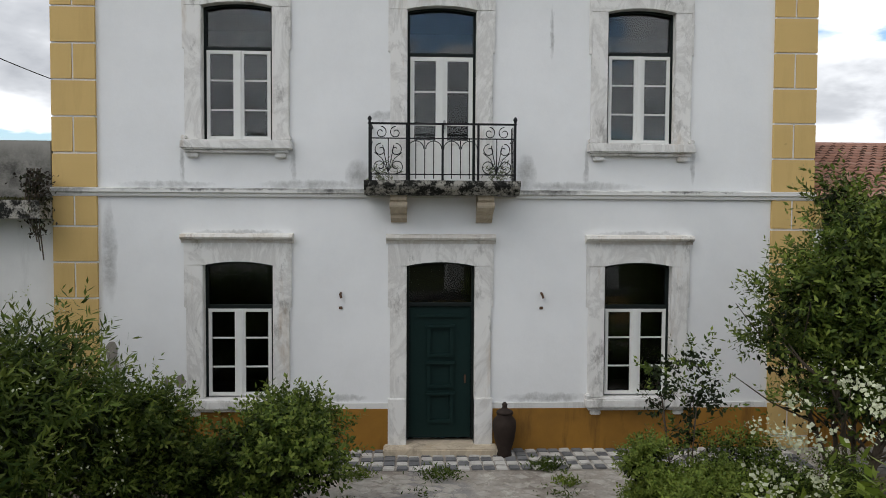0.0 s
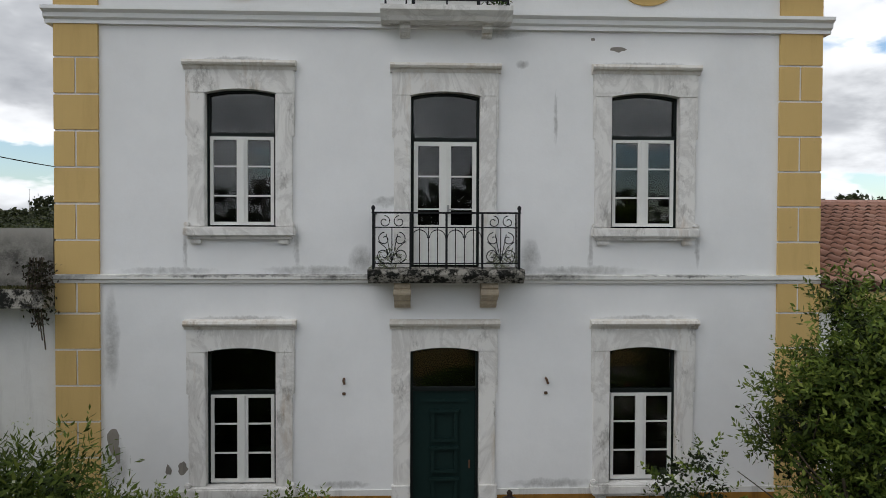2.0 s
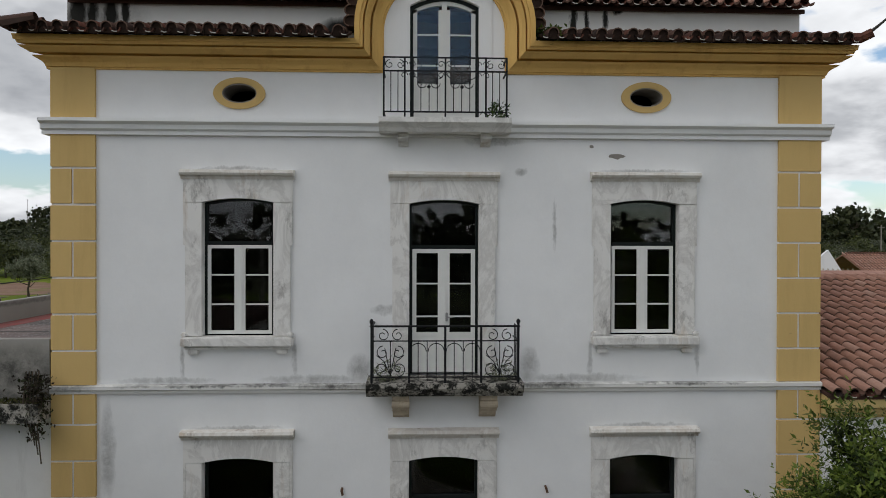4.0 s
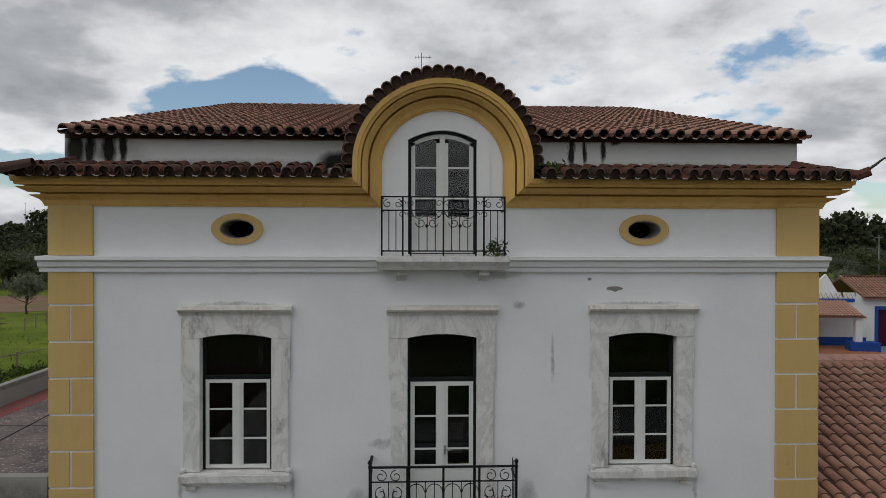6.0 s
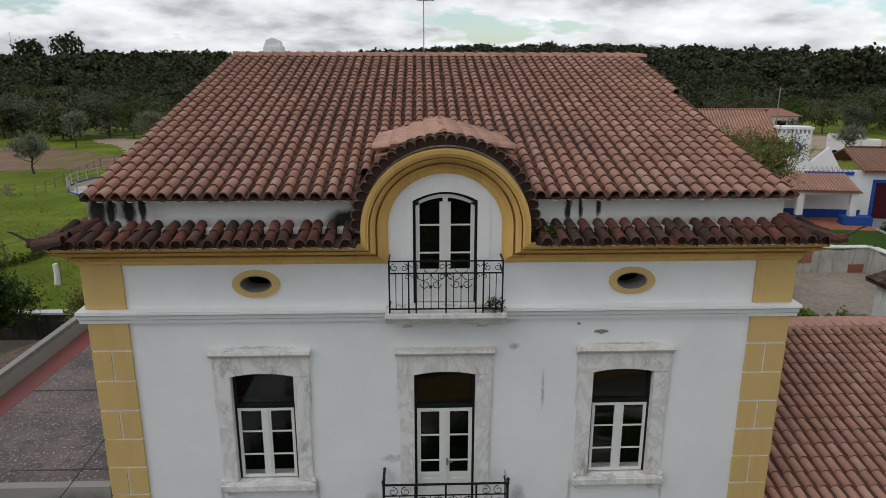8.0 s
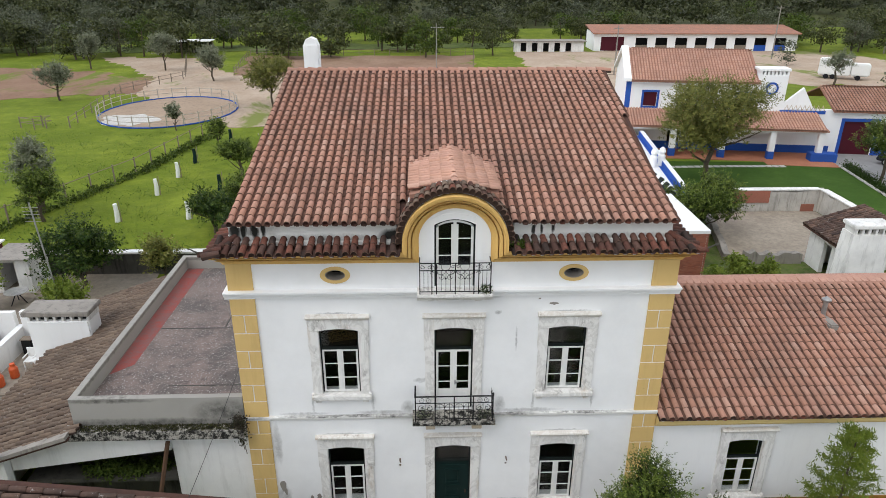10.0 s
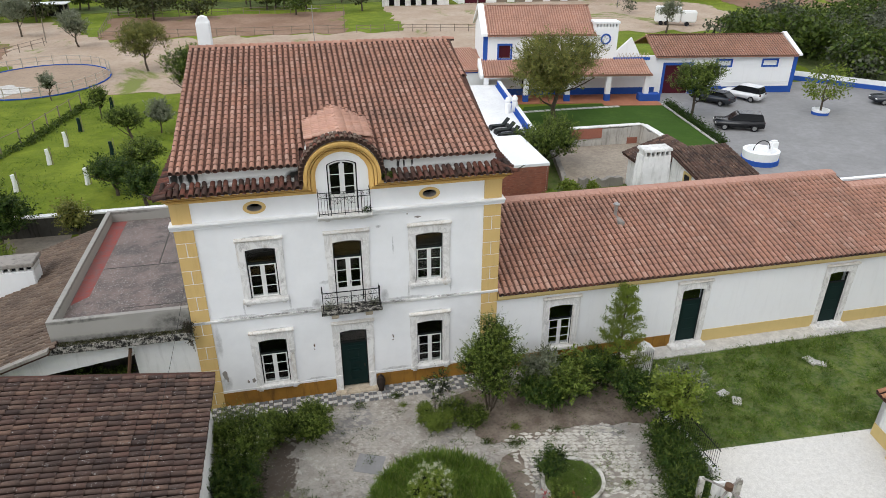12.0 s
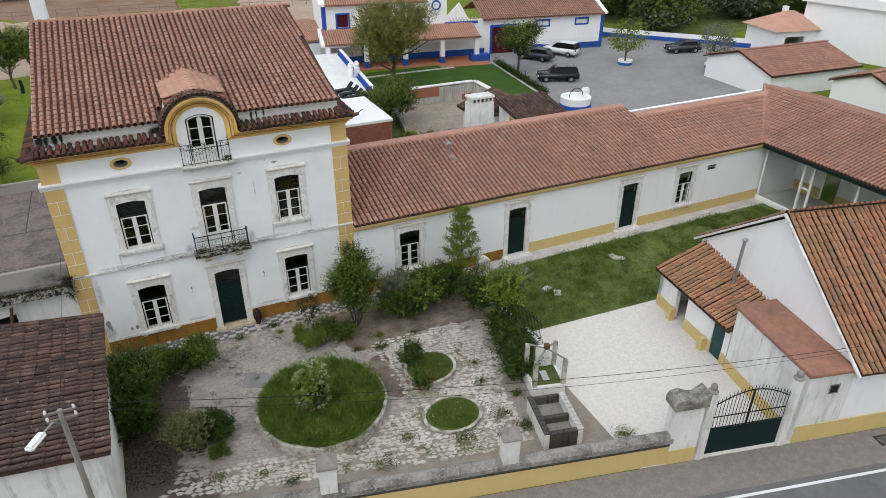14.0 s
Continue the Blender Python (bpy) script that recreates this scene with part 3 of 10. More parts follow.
def holed_wall(bm, x0, x1, z0, z1, holes, y0, y1, m=None):
    """A wall with oblong openings: (xa, xb, za, zb)."""
    zs = sorted({z0, z1, *(h[2] for h in holes), *(h[3] for h in holes)})
    for za, zb in zip(zs, zs[1:]):
        if za < z0 or zb > z1:
            continue
        x = x0
        for h in sorted(h for h in holes if h[2] < zb and h[3] > za):
            if h[0] > x:
                box(bm, x, y0, za, h[0], y1, zb, m)
            x = h[1]
        if x < x1:
            box(bm, x, y0, za, x1, y1, zb, m)
    return bm


def slab(name, pts, z0, z1, material, label, category):
    return setting(name, prism(bmesh.new(), pts, z0, z1), material, label, category)


def sweep_x(bm, profile, x0, x1):
    """A moulding along x: profile of (y, z)."""
    return prism(bm, profile, x0, x1, "x")


# ---- roof tiles ----


def tile_shape(r0=0.098, r1=0.082, length=0.50, seg=6, leg=0.07):
    """A tapered half-round cover tile on short mortar legs, lower end at the origin, running up +y."""
    arc = lambda r, dz: [(r, -leg), *((r * math.cos(math.pi * k / seg), r * math.sin(math.pi * k / seg) + dz) for k in range(seg + 1)), (-r, -leg)]
    lines = [(0.0, arc(r0, 0.024)), (length, arc(r1, -0.010)), (0.0, arc(r0 - 0.02, 0.024)), (0.05, arc(r0 - 0.02, 0.02))]
    n = seg + 3
    vs = [(x, y, z) for y, line in lines for x, z in line]
    fs = [(k, k + 1, n + k + 1, n + k) for k in range(n - 1)]
    fs += [(k + 1, k, 2 * n + k, 2 * n + k + 1) for k in range(n - 1)]
    fs += [(2 * n + k + 1, 2 * n + k, 3 * n + k, 3 * n + k + 1) for k in range(n - 1)]
    fs.append(tuple(range(3 * n, 4 * n)))
    return np.array(vs), fs


def wave_tile_shape(length=0.46):
    """An interlocking tile: a round roll beside a shallow trough, raised at its lower lip."""
    line = [(-0.048 - 0.083 * math.cos(math.pi * k / 6), 0.084 * math.sin(math.pi * k / 6)) for k in range(7)]
    line += [(0.046, -0.028), (0.082, -0.042), (0.118, -0.028), (0.135, 0.0)]
    n = len(line)
    rows = [(0.0, 0.040), (length, 0.0), (0.0, 0.012), (0.03, 0.010)]
    vs = [(x, y, z + dz) for y, dz in rows for x, z in line]
    fs = [(k, k + 1, n + k + 1, n + k) for k in range(n - 1)]
    fs += [(k + 1, k, 2 * n + k, 2 * n + k + 1) for k in range(n - 1)]
    fs += [(2 * n + k + 1, 2 * n + k, 3 * n + k, 3 * n + k + 1) for k in range(n - 1)]
    return np.array(vs), fs


def trough_shape(r=0.085, thick=0.018, length=0.3, seg=8):
    """An open half-round channel tile with a thick lip, lower end at the origin."""
    lines = []
    for y in (0.0, length):
        for rr in (r, r - thick):
            lines.append([(-rr * math.cos(math.pi * k / seg), y, -rr * 0.8 * math.sin(math.pi * k / seg)) for k in range(seg + 1)])
    n = seg + 1
    vs = [v for line in lines for v in line]
    fs = []
    for a, b in ((0, 1), (1, 3), (0, 2)):
        fs += [(a * n + k, a * n + k + 1, b * n + k + 1, b * n + k) for k in range(n - 1)]
    return vs, fs


TILE_V, TILE_F = tile_shape()
WAVE_V, WAVE_F = wave_tile_shape()
TILE_MESH = {}
TILE_SKIN = 8
WAVE_SKIN = 10


def is_wave(mat):
    return mat is M_TILE or mat is M_TILE_NEW


def finish_wave(me, mat):
    me.materials.append(mat)
    # Troughs and lips get darker clay, which paints their shade in.
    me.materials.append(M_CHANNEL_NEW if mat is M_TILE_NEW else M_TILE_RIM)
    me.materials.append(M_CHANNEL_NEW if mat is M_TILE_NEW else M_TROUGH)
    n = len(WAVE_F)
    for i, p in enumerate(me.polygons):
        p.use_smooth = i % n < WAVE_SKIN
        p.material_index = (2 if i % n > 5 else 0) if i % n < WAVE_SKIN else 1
    return me


def trough_mesh():
    if "trough" not in TILE_MESH:
        me = bpy.data.meshes.new("channel_tile")
        vs, fs = trough_shape()
        me.from_pydata(vs, [], fs)
        # Darkest clay here, so the eave reads near black from below.
        me.materials.append(M_TILE_DARK)
        me.materials.append(M_MORTAR)
        for i, p in enumerate(me.polygons):
            p.use_smooth = i >= 8
            p.material_index = 1 if i in (2, 3, 4) else 0
        TILE_MESH["trough"] = me
    return TILE_MESH["trough"]


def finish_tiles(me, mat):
    """Smooth backs in the tile's clay; ends, legs and undersides in dark mortar that holds the shade between tiles."""
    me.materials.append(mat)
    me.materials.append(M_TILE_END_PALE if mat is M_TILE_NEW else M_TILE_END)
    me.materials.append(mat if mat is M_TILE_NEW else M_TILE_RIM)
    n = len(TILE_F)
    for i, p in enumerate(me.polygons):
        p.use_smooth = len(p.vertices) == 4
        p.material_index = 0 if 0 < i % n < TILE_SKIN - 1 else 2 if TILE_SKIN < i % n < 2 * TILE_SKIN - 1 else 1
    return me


def tile_mesh(mat):
    if mat.name not in TILE_MESH:
        me = bpy.data.meshes.new("roof_tile")
        if is_wave(mat):
            me.from_pydata(WAVE_V.tolist(), [], WAVE_F)
            TILE_MESH[mat.name] = finish_wave(me, mat)
        else:
            me.from_pydata(TILE_V.tolist(), [], TILE_F)
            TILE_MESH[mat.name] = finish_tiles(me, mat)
    return TILE_MESH[mat.name]


def tile_field(roof, corner, across, up, cols, rows, mat, pieces=0, step=0.262, lap=0.42, keep=None, wobble=1.0, eave=False, size=1.0):
    """Cover tiles laid on a slope from its lower corner: the lowest rows as pieces of their own, the rest joined."""
    rng = random.Random(int(abs(corner[0] * 97 + corner[1] * 31)) + cols)
    across, up = Vector(across).normalized(), Vector(up).normalized()
    normal = across.cross(up).normalized()
    frame_m = Matrix((across, up, normal)).transposed().to_4x4()
    rot = np.array(frame_m.to_3x3())
    allv, allf, base = [], [], 0
    wave = is_wave(mat)
    tv, tf = (WAVE_V, WAVE_F) if wave else (TILE_V, TILE_F)
    wide = (step / 0.262, (lap + 0.06) / 0.46, 1.0) if wave else (size, 1.0, size)
    if wave:
        wobble *= 0.35
    colshift = [rng.uniform(-0.02, 0.02) * wobble for _ in range(cols)]
    for r in range(rows):
        for c in range(cols):
            if keep and not keep(c, r):
                continue
            yaw = rng.uniform(-0.035, 0.035) * wobble
            p = Vector(corner) + across * ((c + 0.5) * step + colshift[c] + rng.uniform(-0.006, 0.006)) + up * (r * lap + rng.uniform(-0.015, 0.015) * wobble) + normal * (0.055 + rng.uniform(0, 0.012))
            if r < pieces:
                ob = link("roof_tile", tile_mesh(mat), None, roof)
                ob.matrix_basis = Matrix.Translation(p) @ frame_m @ Matrix.Rotation(yaw, 4, 'Z') @ Matrix.Diagonal((*wide, 1))
            else:
                cy, sy = math.cos(yaw), math.sin(yaw)
                local = (tv * wide) @ np.array(((cy, sy, 0), (-sy, cy, 0), (0, 0, 1)))
                allv.append(local @ rot.T + np.array(p))
                allf.extend(tuple(i + base for i in f) for f in tf)
                base += len(tv)
    if eave:
        # channel tiles showing between the covers along the eave
        for c in range(cols + 1):
            if keep and not (keep(min(c, cols - 1), 0) and keep(max(0, c - 1), 0)):
                continue
            p = Vector(corner) + across * ((c + (0.34 if wave else 0.0)) * step + rng.uniform(-0.008, 0.008)) + up * (-0.03 + rng.uniform(-0.012, 0.012)) + normal * 0.075
            ob = link("channel_tile", trough_mesh(), None, roof)
            ob.matrix_basis = Matrix.Translation(p) @ frame_m @ Matrix.Rotation(rng.uniform(-0.06, 0.06), 4, 'Z')
    if allv:
        me = bpy.data.meshes.new("tile_courses")
        me.from_pydata(np.concatenate(allv).tolist(), [], allf)
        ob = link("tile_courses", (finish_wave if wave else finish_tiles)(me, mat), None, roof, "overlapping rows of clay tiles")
        tagged(ob, kind="stuff")


def ridge_row(roof, a, b, mat, size=1.25):
    """Ridge tiles end to end from a to b."""
    a, b = Vector(a), Vector(b)
    n = max(1, int((b - a).length / 0.4))
    d = (b - a).normalized()
    side = d.cross(Vector((0, 0, 1))).normalized()
    fm = Matrix((side, d, side.cross(d))).transposed().to_4x4()
    vs, fs, base = [], [], 0
    for i in range(n):
        m = np.array(fm.to_3x3()) * size
        vs.append(TILE_V @ m.T + np.array(a + (b - a) * (i / n)))
        fs.extend(tuple(k + base for k in f) for f in TILE_F)
        base += len(TILE_V)
    me = bpy.data.meshes.new("ridge_tiles")
    me.from_pydata(np.concatenate(vs).tolist(), [], fs)
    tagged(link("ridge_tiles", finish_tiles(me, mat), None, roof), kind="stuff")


# ---- leaves and plants ----


def leaf_cloud(points, size, rng, droop=0.3, slim=0.5, out=None):
    """Small bent leaves at the given places, as one array of corners and faces."""
    n = len(points)
    d = rng.normal(size=(n, 3))
    d[:, 2] -= droop
    d /= np.linalg.norm(d, axis=1)[:, None]
    s = rng.normal(size=(n, 3))
    s -= (s * d).sum(1)[:, None] * d
    s /= np.linalg.norm(s, axis=1)[:, None]
    if out is not None:
        nn = out + rng.normal(size=(n, 3)) * 0.75
        nn /= np.linalg.norm(nn, axis=1)[:, None]
        d = d - (d * nn).sum(1)[:, None] * nn
        d /= np.linalg.norm(d, axis=1)[:, None]
        s = np.cross(nn, d)
    nn = np.cross(d, s)
    ln = size * rng.uniform(0.6, 1.3, size=(n, 1))
    w = ln * slim * 0.5
    p = np.asarray(points)
    v = np.stack([p, p + d * ln * 0.5 + s * w + nn * ln * 0.08, p + d * ln, p + d * ln * 0.5 - s * w + nn * ln * 0.08], axis=1).reshape(-1, 3)
    f = np.arange(4 * n).reshape(n, 4)
    return v, f


def leaf_mesh(name, points, size, seed, mat, parent, label="", droop=0.3, slim=0.5, out=None):
    rng = np.random.default_rng(seed)
    v, f = leaf_cloud(points, size, rng, droop, slim, out)
    me = bpy.data.meshes.new(name)
    me.from_pydata(v.tolist(), [], f.tolist())
    return link(name, me, mat, parent, label)


def clumps(rng, c, radii, count, per, spread, hollow=0.45, flat=0.0):
    """Leaf places grouped in sprays through an uneven, full crown."""
    c, radii = np.array(c, float), np.array(radii, float)
    out = []
    lobes = rng.normal(size=(9, 3))
    lobes /= np.linalg.norm(lobes, axis=1)[:, None]
    for _ in range(count):
        a, w = rng.uniform(0, 2 * np.pi), rng.uniform(-1, 1)
        side = (1 - abs(w) ** 2.6) ** 0.5 if w > 0 or not flat else (1 - 0.35 * abs(w) ** 2)
        d = np.array((math.cos(a) * side, math.sin(a) * side, w))
        u = d / max(1e-6, np.linalg.norm(d))
        bulge = 0.74 + 0.36 * max(0, (lobes @ u).max() - 0.5) / 0.5
        r = bulge * rng.uniform(hollow, 1.0) ** 0.5
        mid = c + d * radii * np.array((r, r, min(1.0, r + 0.1)))
        out.append(mid + rng.normal(size=(per, 3)) * spread * (1, 1, 0.8))
    return np.concatenate(out)


def crown_points(rng, c, radii, blobs, leaves, fill=0.36, low=0.25, taper=0.0):
    """Leaf places on many uneven leafy masses with gaps between, and the way each leaf faces."""
    c, radii = np.array(c, float), np.array(radii, float)
    pts, outs = [], []
    for b in range(blobs):
        d = rng.normal(size=3)
        d /= np.linalg.norm(d)
        if d[2] < -low:
            d[2] = -d[2] * 0.6
        r = rng.uniform(0.25, 1.0) ** 0.4 * rng.uniform(0.85, 1.12)
        wide = 1.0 - taper * (d[2] * r + 1) * 0.5
        size = fill * rng.uniform(0.55, 1.25) * wide
        mid = c + d * radii * (r * (1 - size * 0.45)) * (wide, wide, 1)
        k = max(4, int(leaves / blobs * (size / fill) ** 2))
        q = rng.normal(size=(k, 3))
        q /= np.linalg.norm(q, axis=1)[:, None]
        q[:, 2] = np.where(q[:, 2] < -0.3, -q[:, 2] * 0.7, q[:, 2])
        rad = rng.uniform(0.15, 1.2, size=(k, 1)) ** 0.6
        pts.append(mid + q * rad * size * radii.mean() * (1.0, 1.0, 0.8))
        o = q + d * 0.35
        o[:, 2] += 0.35
        outs.append(o)
    # stray shoots that break the outline
    for b in range(max(3, blobs // 3)):
        d = rng.normal(size=3)
        d /= np.linalg.norm(d)
        d[2] = abs(d[2])
        k = 14
        t = rng.uniform(0.75, 1.2, size=(k, 1))
        pts.append(c + d * radii * t * 0.98 + rng.normal(size=(k, 3)) * radii.mean() * 0.035)
        outs.append(np.tile(d, (k, 1)) * 0.5 + (0, 0, 0.6))
    return np.concatenate(pts), np.concatenate(outs)


def shoots(rng, c, radii, lobes, leaves, leaf, slim, z_min, per=11, taper=0.0, rise=0.55, long=3.4):
    """Leaves set spirally on many short shoots that grow out of uneven leafy masses: corners, and which tip leaves are
    coloured lighter, as if lit.
    """
    c, radii = np.array(c, float), np.array(radii, float)
    n = max(lobes, leaves // per)
    ld = rng.normal(size=(lobes, 3))
    ld /= np.linalg.norm(ld, axis=1)[:, None]
    reach = rng.uniform(0.15, 1.0, size=(lobes, 1)) ** 0.5 * 0.74
    wide = 1.0 - taper * (ld[:, 2:] * reach + 1) * 0.5
    mid = c + ld * radii * reach * np.concatenate([wide, wide, np.ones_like(wide)], 1)
    size = radii.min() * rng.uniform(0.26, 0.5, size=(lobes, 1)) * wide
    k = rng.choice(lobes, n, p=(size[:, 0] ** 2 / (size[:, 0] ** 2).sum()))
    q = rng.normal(size=(n, 3))
    q /= np.linalg.norm(q, axis=1)[:, None]
    q[:, 2] = np.where(q[:, 2] < -0.35, -q[:, 2] * 0.6, q[:, 2])
    out = rng.uniform(0.2, 1.0, size=(n, 1)) ** 0.55
    start = mid[k] + q * out * size[k]
    d = q + (0, 0, rise) + rng.normal(size=(n, 3)) * 0.35
    d /= np.linalg.norm(d, axis=1)[:, None]
    a1 = np.cross(d, rng.normal(size=(n, 3)))
    a1 /= np.linalg.norm(a1, axis=1)[:, None]
    a2 = np.cross(d, a1)
    length = leaf * long * rng.uniform(0.6, 1.5, size=(n, 1)) * (0.55 + 0.45 * out)
    pos, dirs, sides, young = [], [], [], []
    for i in range(per):
        f = (i + 0.5) / per
        a = 2.4 * i + rng.uniform(0, 0.8, size=(n, 1))
        rad = np.cos(a) * a1 + np.sin(a) * a2
        v = d * (0.35 + 0.55 * f) + rad * (1.0 - 0.35 * f) + rng.normal(size=(n, 3)) * 0.18
        v[:, 2] -= 0.12
        v /= np.linalg.norm(v, axis=1)[:, None]
        w = np.cross(v, d) + rng.normal(size=(n, 3)) * 0.15
        w -= (w * v).sum(1)[:, None] * v
        w /= np.linalg.norm(w, axis=1)[:, None] + 1e-9
        pos.append(start + d * length * f)
        dirs.append(v)
        sides.append(w)
        # Outer, upper tips are marked for the lighter leaf, as if lit.
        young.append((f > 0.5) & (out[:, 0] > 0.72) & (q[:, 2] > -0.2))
    p, v, w, y = np.concatenate(pos), np.concatenate(dirs), np.concatenate(sides), np.concatenate(young)
    ln = leaf * rng.uniform(0.65, 1.25, size=(len(p), 1))
    nn = np.cross(w, v)
    hw = ln * slim * 0.5
    quad = np.stack([p, p + v * ln * 0.45 + w * hw - nn * ln * 0.06, p + v * ln - nn * ln * 0.10, p + v * ln * 0.45 - w * hw - nn * ln * 0.06], axis=1)
    ok = p[:, 2] > z_min + 0.02
    core = np.repeat(mid, 60, axis=0) + rng.normal(size=(lobes * 60, 3)).clip(-1.3, 1.3) * np.repeat(size, 60, axis=0) * 0.34
    return quad[ok], y[ok], core[core[:, 2] > z_min + 0.03]


def quads_mesh(name, quads, mat, parent, label=""):
    me = bpy.data.meshes.new(name)
    me.from_pydata(quads.reshape(-1, 3).tolist(), [], np.arange(4 * len(quads)).reshape(-1, 4).tolist())
    return link(name, me, mat, parent, label)


def trunk_bm(base, top, r, seed, limbs=5, spread=1.0):
    rng = random.Random(seed)
    bm = bmesh.new()
    b, t = Vector(base), Vector(top)
    mids = [b + (t - b) * f + Vector((rng.uniform(-1, 1), rng.uniform(-1, 1), 0)) * r * 1.2 * (f > 0) for f in (0, 0.3, 0.65, 1)]
    tube(bm, mids, r, 7, r * 0.45)
    for k in range(limbs):
        s = mids[1] + (mids[3] - mids[1]) * rng.uniform(0.0, 0.9)
        a = 2 * math.pi * (k + rng.uniform(0, 0.6)) / limbs
        e = s + Vector((math.cos(a), math.sin(a), rng.uniform(0.5, 1.3))) * spread * rng.uniform(0.6, 1.0)
        tube(bm, [s, (s + e) / 2 + Vector((0, 0, -0.06 * spread)), e], r * 0.4, 5, r * 0.12)
    return bm


def plant(name, at, h, radius, mat, leaves, size, seed, label, category, trunk=0.06, trunk_h=0.35, blossom=None, slim=0.5, group="", wood=M_BARK, blobs=None, taper=0.0, stems=1):
    """A tree or bush: trunk with limbs, and a crown of leaf sprays."""
    rng = np.random.default_rng(seed)
    th = thing(name, label, category, group, at=at)
    x, y, z = at
    ch = h * (1 - trunk_h)
    centre = (x, y, z + h - ch * 0.5)
    for k in range(stems):
        a = 2.4 * k + seed
        lean = 0.0 if stems == 1 else radius * 0.55
        part("trunk", trunk_bm((x + 0.12 * (stems > 1) * math.cos(a), y + 0.12 * (stems > 1) * math.sin(a), z - 0.05), (x + lean * math.cos(a), y + lean * math.sin(a), z + h * (trunk_h + 0.35)), trunk, seed + k, 6, radius * 0.8), wood, th)
    if size < 0.2:
        lobes = blobs or int(min(46, max(14, leaves / 260)))
        quads, young, core = shoots(rng, centre, (radius, radius, ch * 0.5), lobes, int(leaves * 1.5), size, slim, z, taper=taper)
        # Light on outer tips and shade within are put into leaf colours.
        fresh = LIT_TIP_OF.get(mat.name, mat)
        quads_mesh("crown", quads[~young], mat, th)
        quads_mesh("young_foliage", quads[young], fresh, th, "outer tip leaves with light put into their colour")
        leaf_mesh("inner_leaves", core, min(0.12, size * 1.2), seed + 3, M_LEAF_DEEP, th, "inner leaves with the crown's shade in their colour")
    else:
        nb = blobs or int(min(60, max(22, leaves / 190)))
        pts, outs = crown_points(rng, centre, (radius, radius, ch * 0.5), nb, int(leaves * 2.2), 0.33, 1.0 if trunk_h < 0.2 else 0.45, taper)
        ok = pts[:, 2] > z + 0.02
        leaf_mesh("crown", pts[ok], size, seed, mat, th, "", slim=slim, out=outs[ok])
    if blossom:
        bp = clumps(rng, (centre[0], centre[1], centre[2] + ch * 0.10), (radius * 0.95, radius * 0.95, ch * 0.52), blossom[1] // blossom[3], blossom[3], blossom[4], 0.8)
        leaf_mesh("blossom", bp[bp[:, 2] > z + 0.1], blossom[2], seed + 1, blossom[0], th, "", slim=0.9)
    return th

# ---- the ground ----
def hill(x, y):
    """Height of the land: level round the house, rising to wooded hills behind."""
    if y < 60:
        return 0.0
    r = math.hypot(x * 0.75, y)
    t = min(1.0, max(0.0, (r - 150) / 430))
    t = t * t * (3 - 2 * t)
    return t * (17 + 5 * math.sin(x / 140 + 1.0) + 3 * math.sin(x / 61 + y / 90))


bm = bmesh.new()
gx = [-1500, -1000, -700, -500, -400, -320, -260, -210, -170, -130, -100, -70, -40, -15, 15, 40, 70, 100, 130, 170, 210, 260, 320, 400, 500, 700, 1000, 1500]
gy = [-500, -200, -80, -40, 0, 40, 80, 120, 150, 180, 210, 240, 280, 320, 360, 400, 450, 500, 560, 620, 700, 850, 1100, 1600]
grid = [[bm.verts.new((x, y, hill(x, y) - 0.03)) for x in gx] for y in gy]
for a, b in zip(grid, grid[1:]):
    for i in range(len(gx) - 1):
        bm.faces.new((a[i], a[i + 1], b[i + 1], b[i]))
for f in bm.faces:
    # Dark floor on the hills, and behind the viewer for darker window reflections.
    f.material_index = 1 if f.calc_center_median().y > 165 or f.calc_center_median().y < -60 else 0
land = setting("ground", bm, M_FIELD, "green spring meadow rising to wooded hills", "ground")
land.data.materials.append(M_WOOD_FLOOR)

# street frame: u along the street, v into the plot
ST = Matrix.Translation((19.75, -17.8, 0)) @ Matrix.Rotation(radians(-13.5), 4, 'Z')


def st(u, v):
    p = ST @ Vector((u, v, 0))
    return (p.x, p.y)


slab("ground_garden", [(-5.3, 0.2), (13.9, 0.2), (13.9, -6.9), (13.6, -9.5), st(-6.5, 0.3), st(-25.5, 0.3), (-5.3, -9.8)], -0.3, 0.0, M_GARDEN, "worn pale stone garden paving with weeds and dirt", "paving")
slab("ground_weeds", [(13.9, 0.2), (37.6, 0.2), (37.6, -4.2), (22.4, -7.3), (13.9, -6.9)], -0.3, 0.006, M_ROUGH, "rough grass with bare patches beside the long wing", "grass")
slab("courtyard", [(13.9, -6.9), (22.4, -7.3), st(2.0, 9.8), st(2.0, -0.02), st(-6.5, -0.02), (13.6, -9.5)], -0.3, 0.012, M_COBBLE, "pale cobbled yard behind the iron gate", "paving")
slab("pavement", [st(-60, -0.05), st(60, -0.05), st(60, -1.7), st(-60, -1.7)], -0.3, -0.002, M_SETTS, "grey stone sett pavement along the street wall", "pavement")
slab("road", [st(-70, -1.7), st(70, -1.7), st(70, -9.0), st(-70, -9.0)], -0.3, -0.014, M_ASPHALT, "grey asphalt road with a white edge line", "road")
setting("road_line", prism(bmesh.new(), [st(-60, -1.95), st(60, -1.95), st(60, -2.07), st(-60, -2.07)], -0.02, -0.008), M_PLASTIC_WHITE, "white painted road edge line", "road marking")
# Unseen ground, coloured dark so the windows mirror it dark.
slab("ground_beyond_street", [st(-90, -9), st(90, -9), st(90, -60), st(-90, -60)], -0.3, -0.01, M_WOOD_FLOOR, "unseen ground across the street, dark for the window reflections", "ground")

# ---- main house ----
XL, XR, X0 = -5.42, 7.50, 1.04
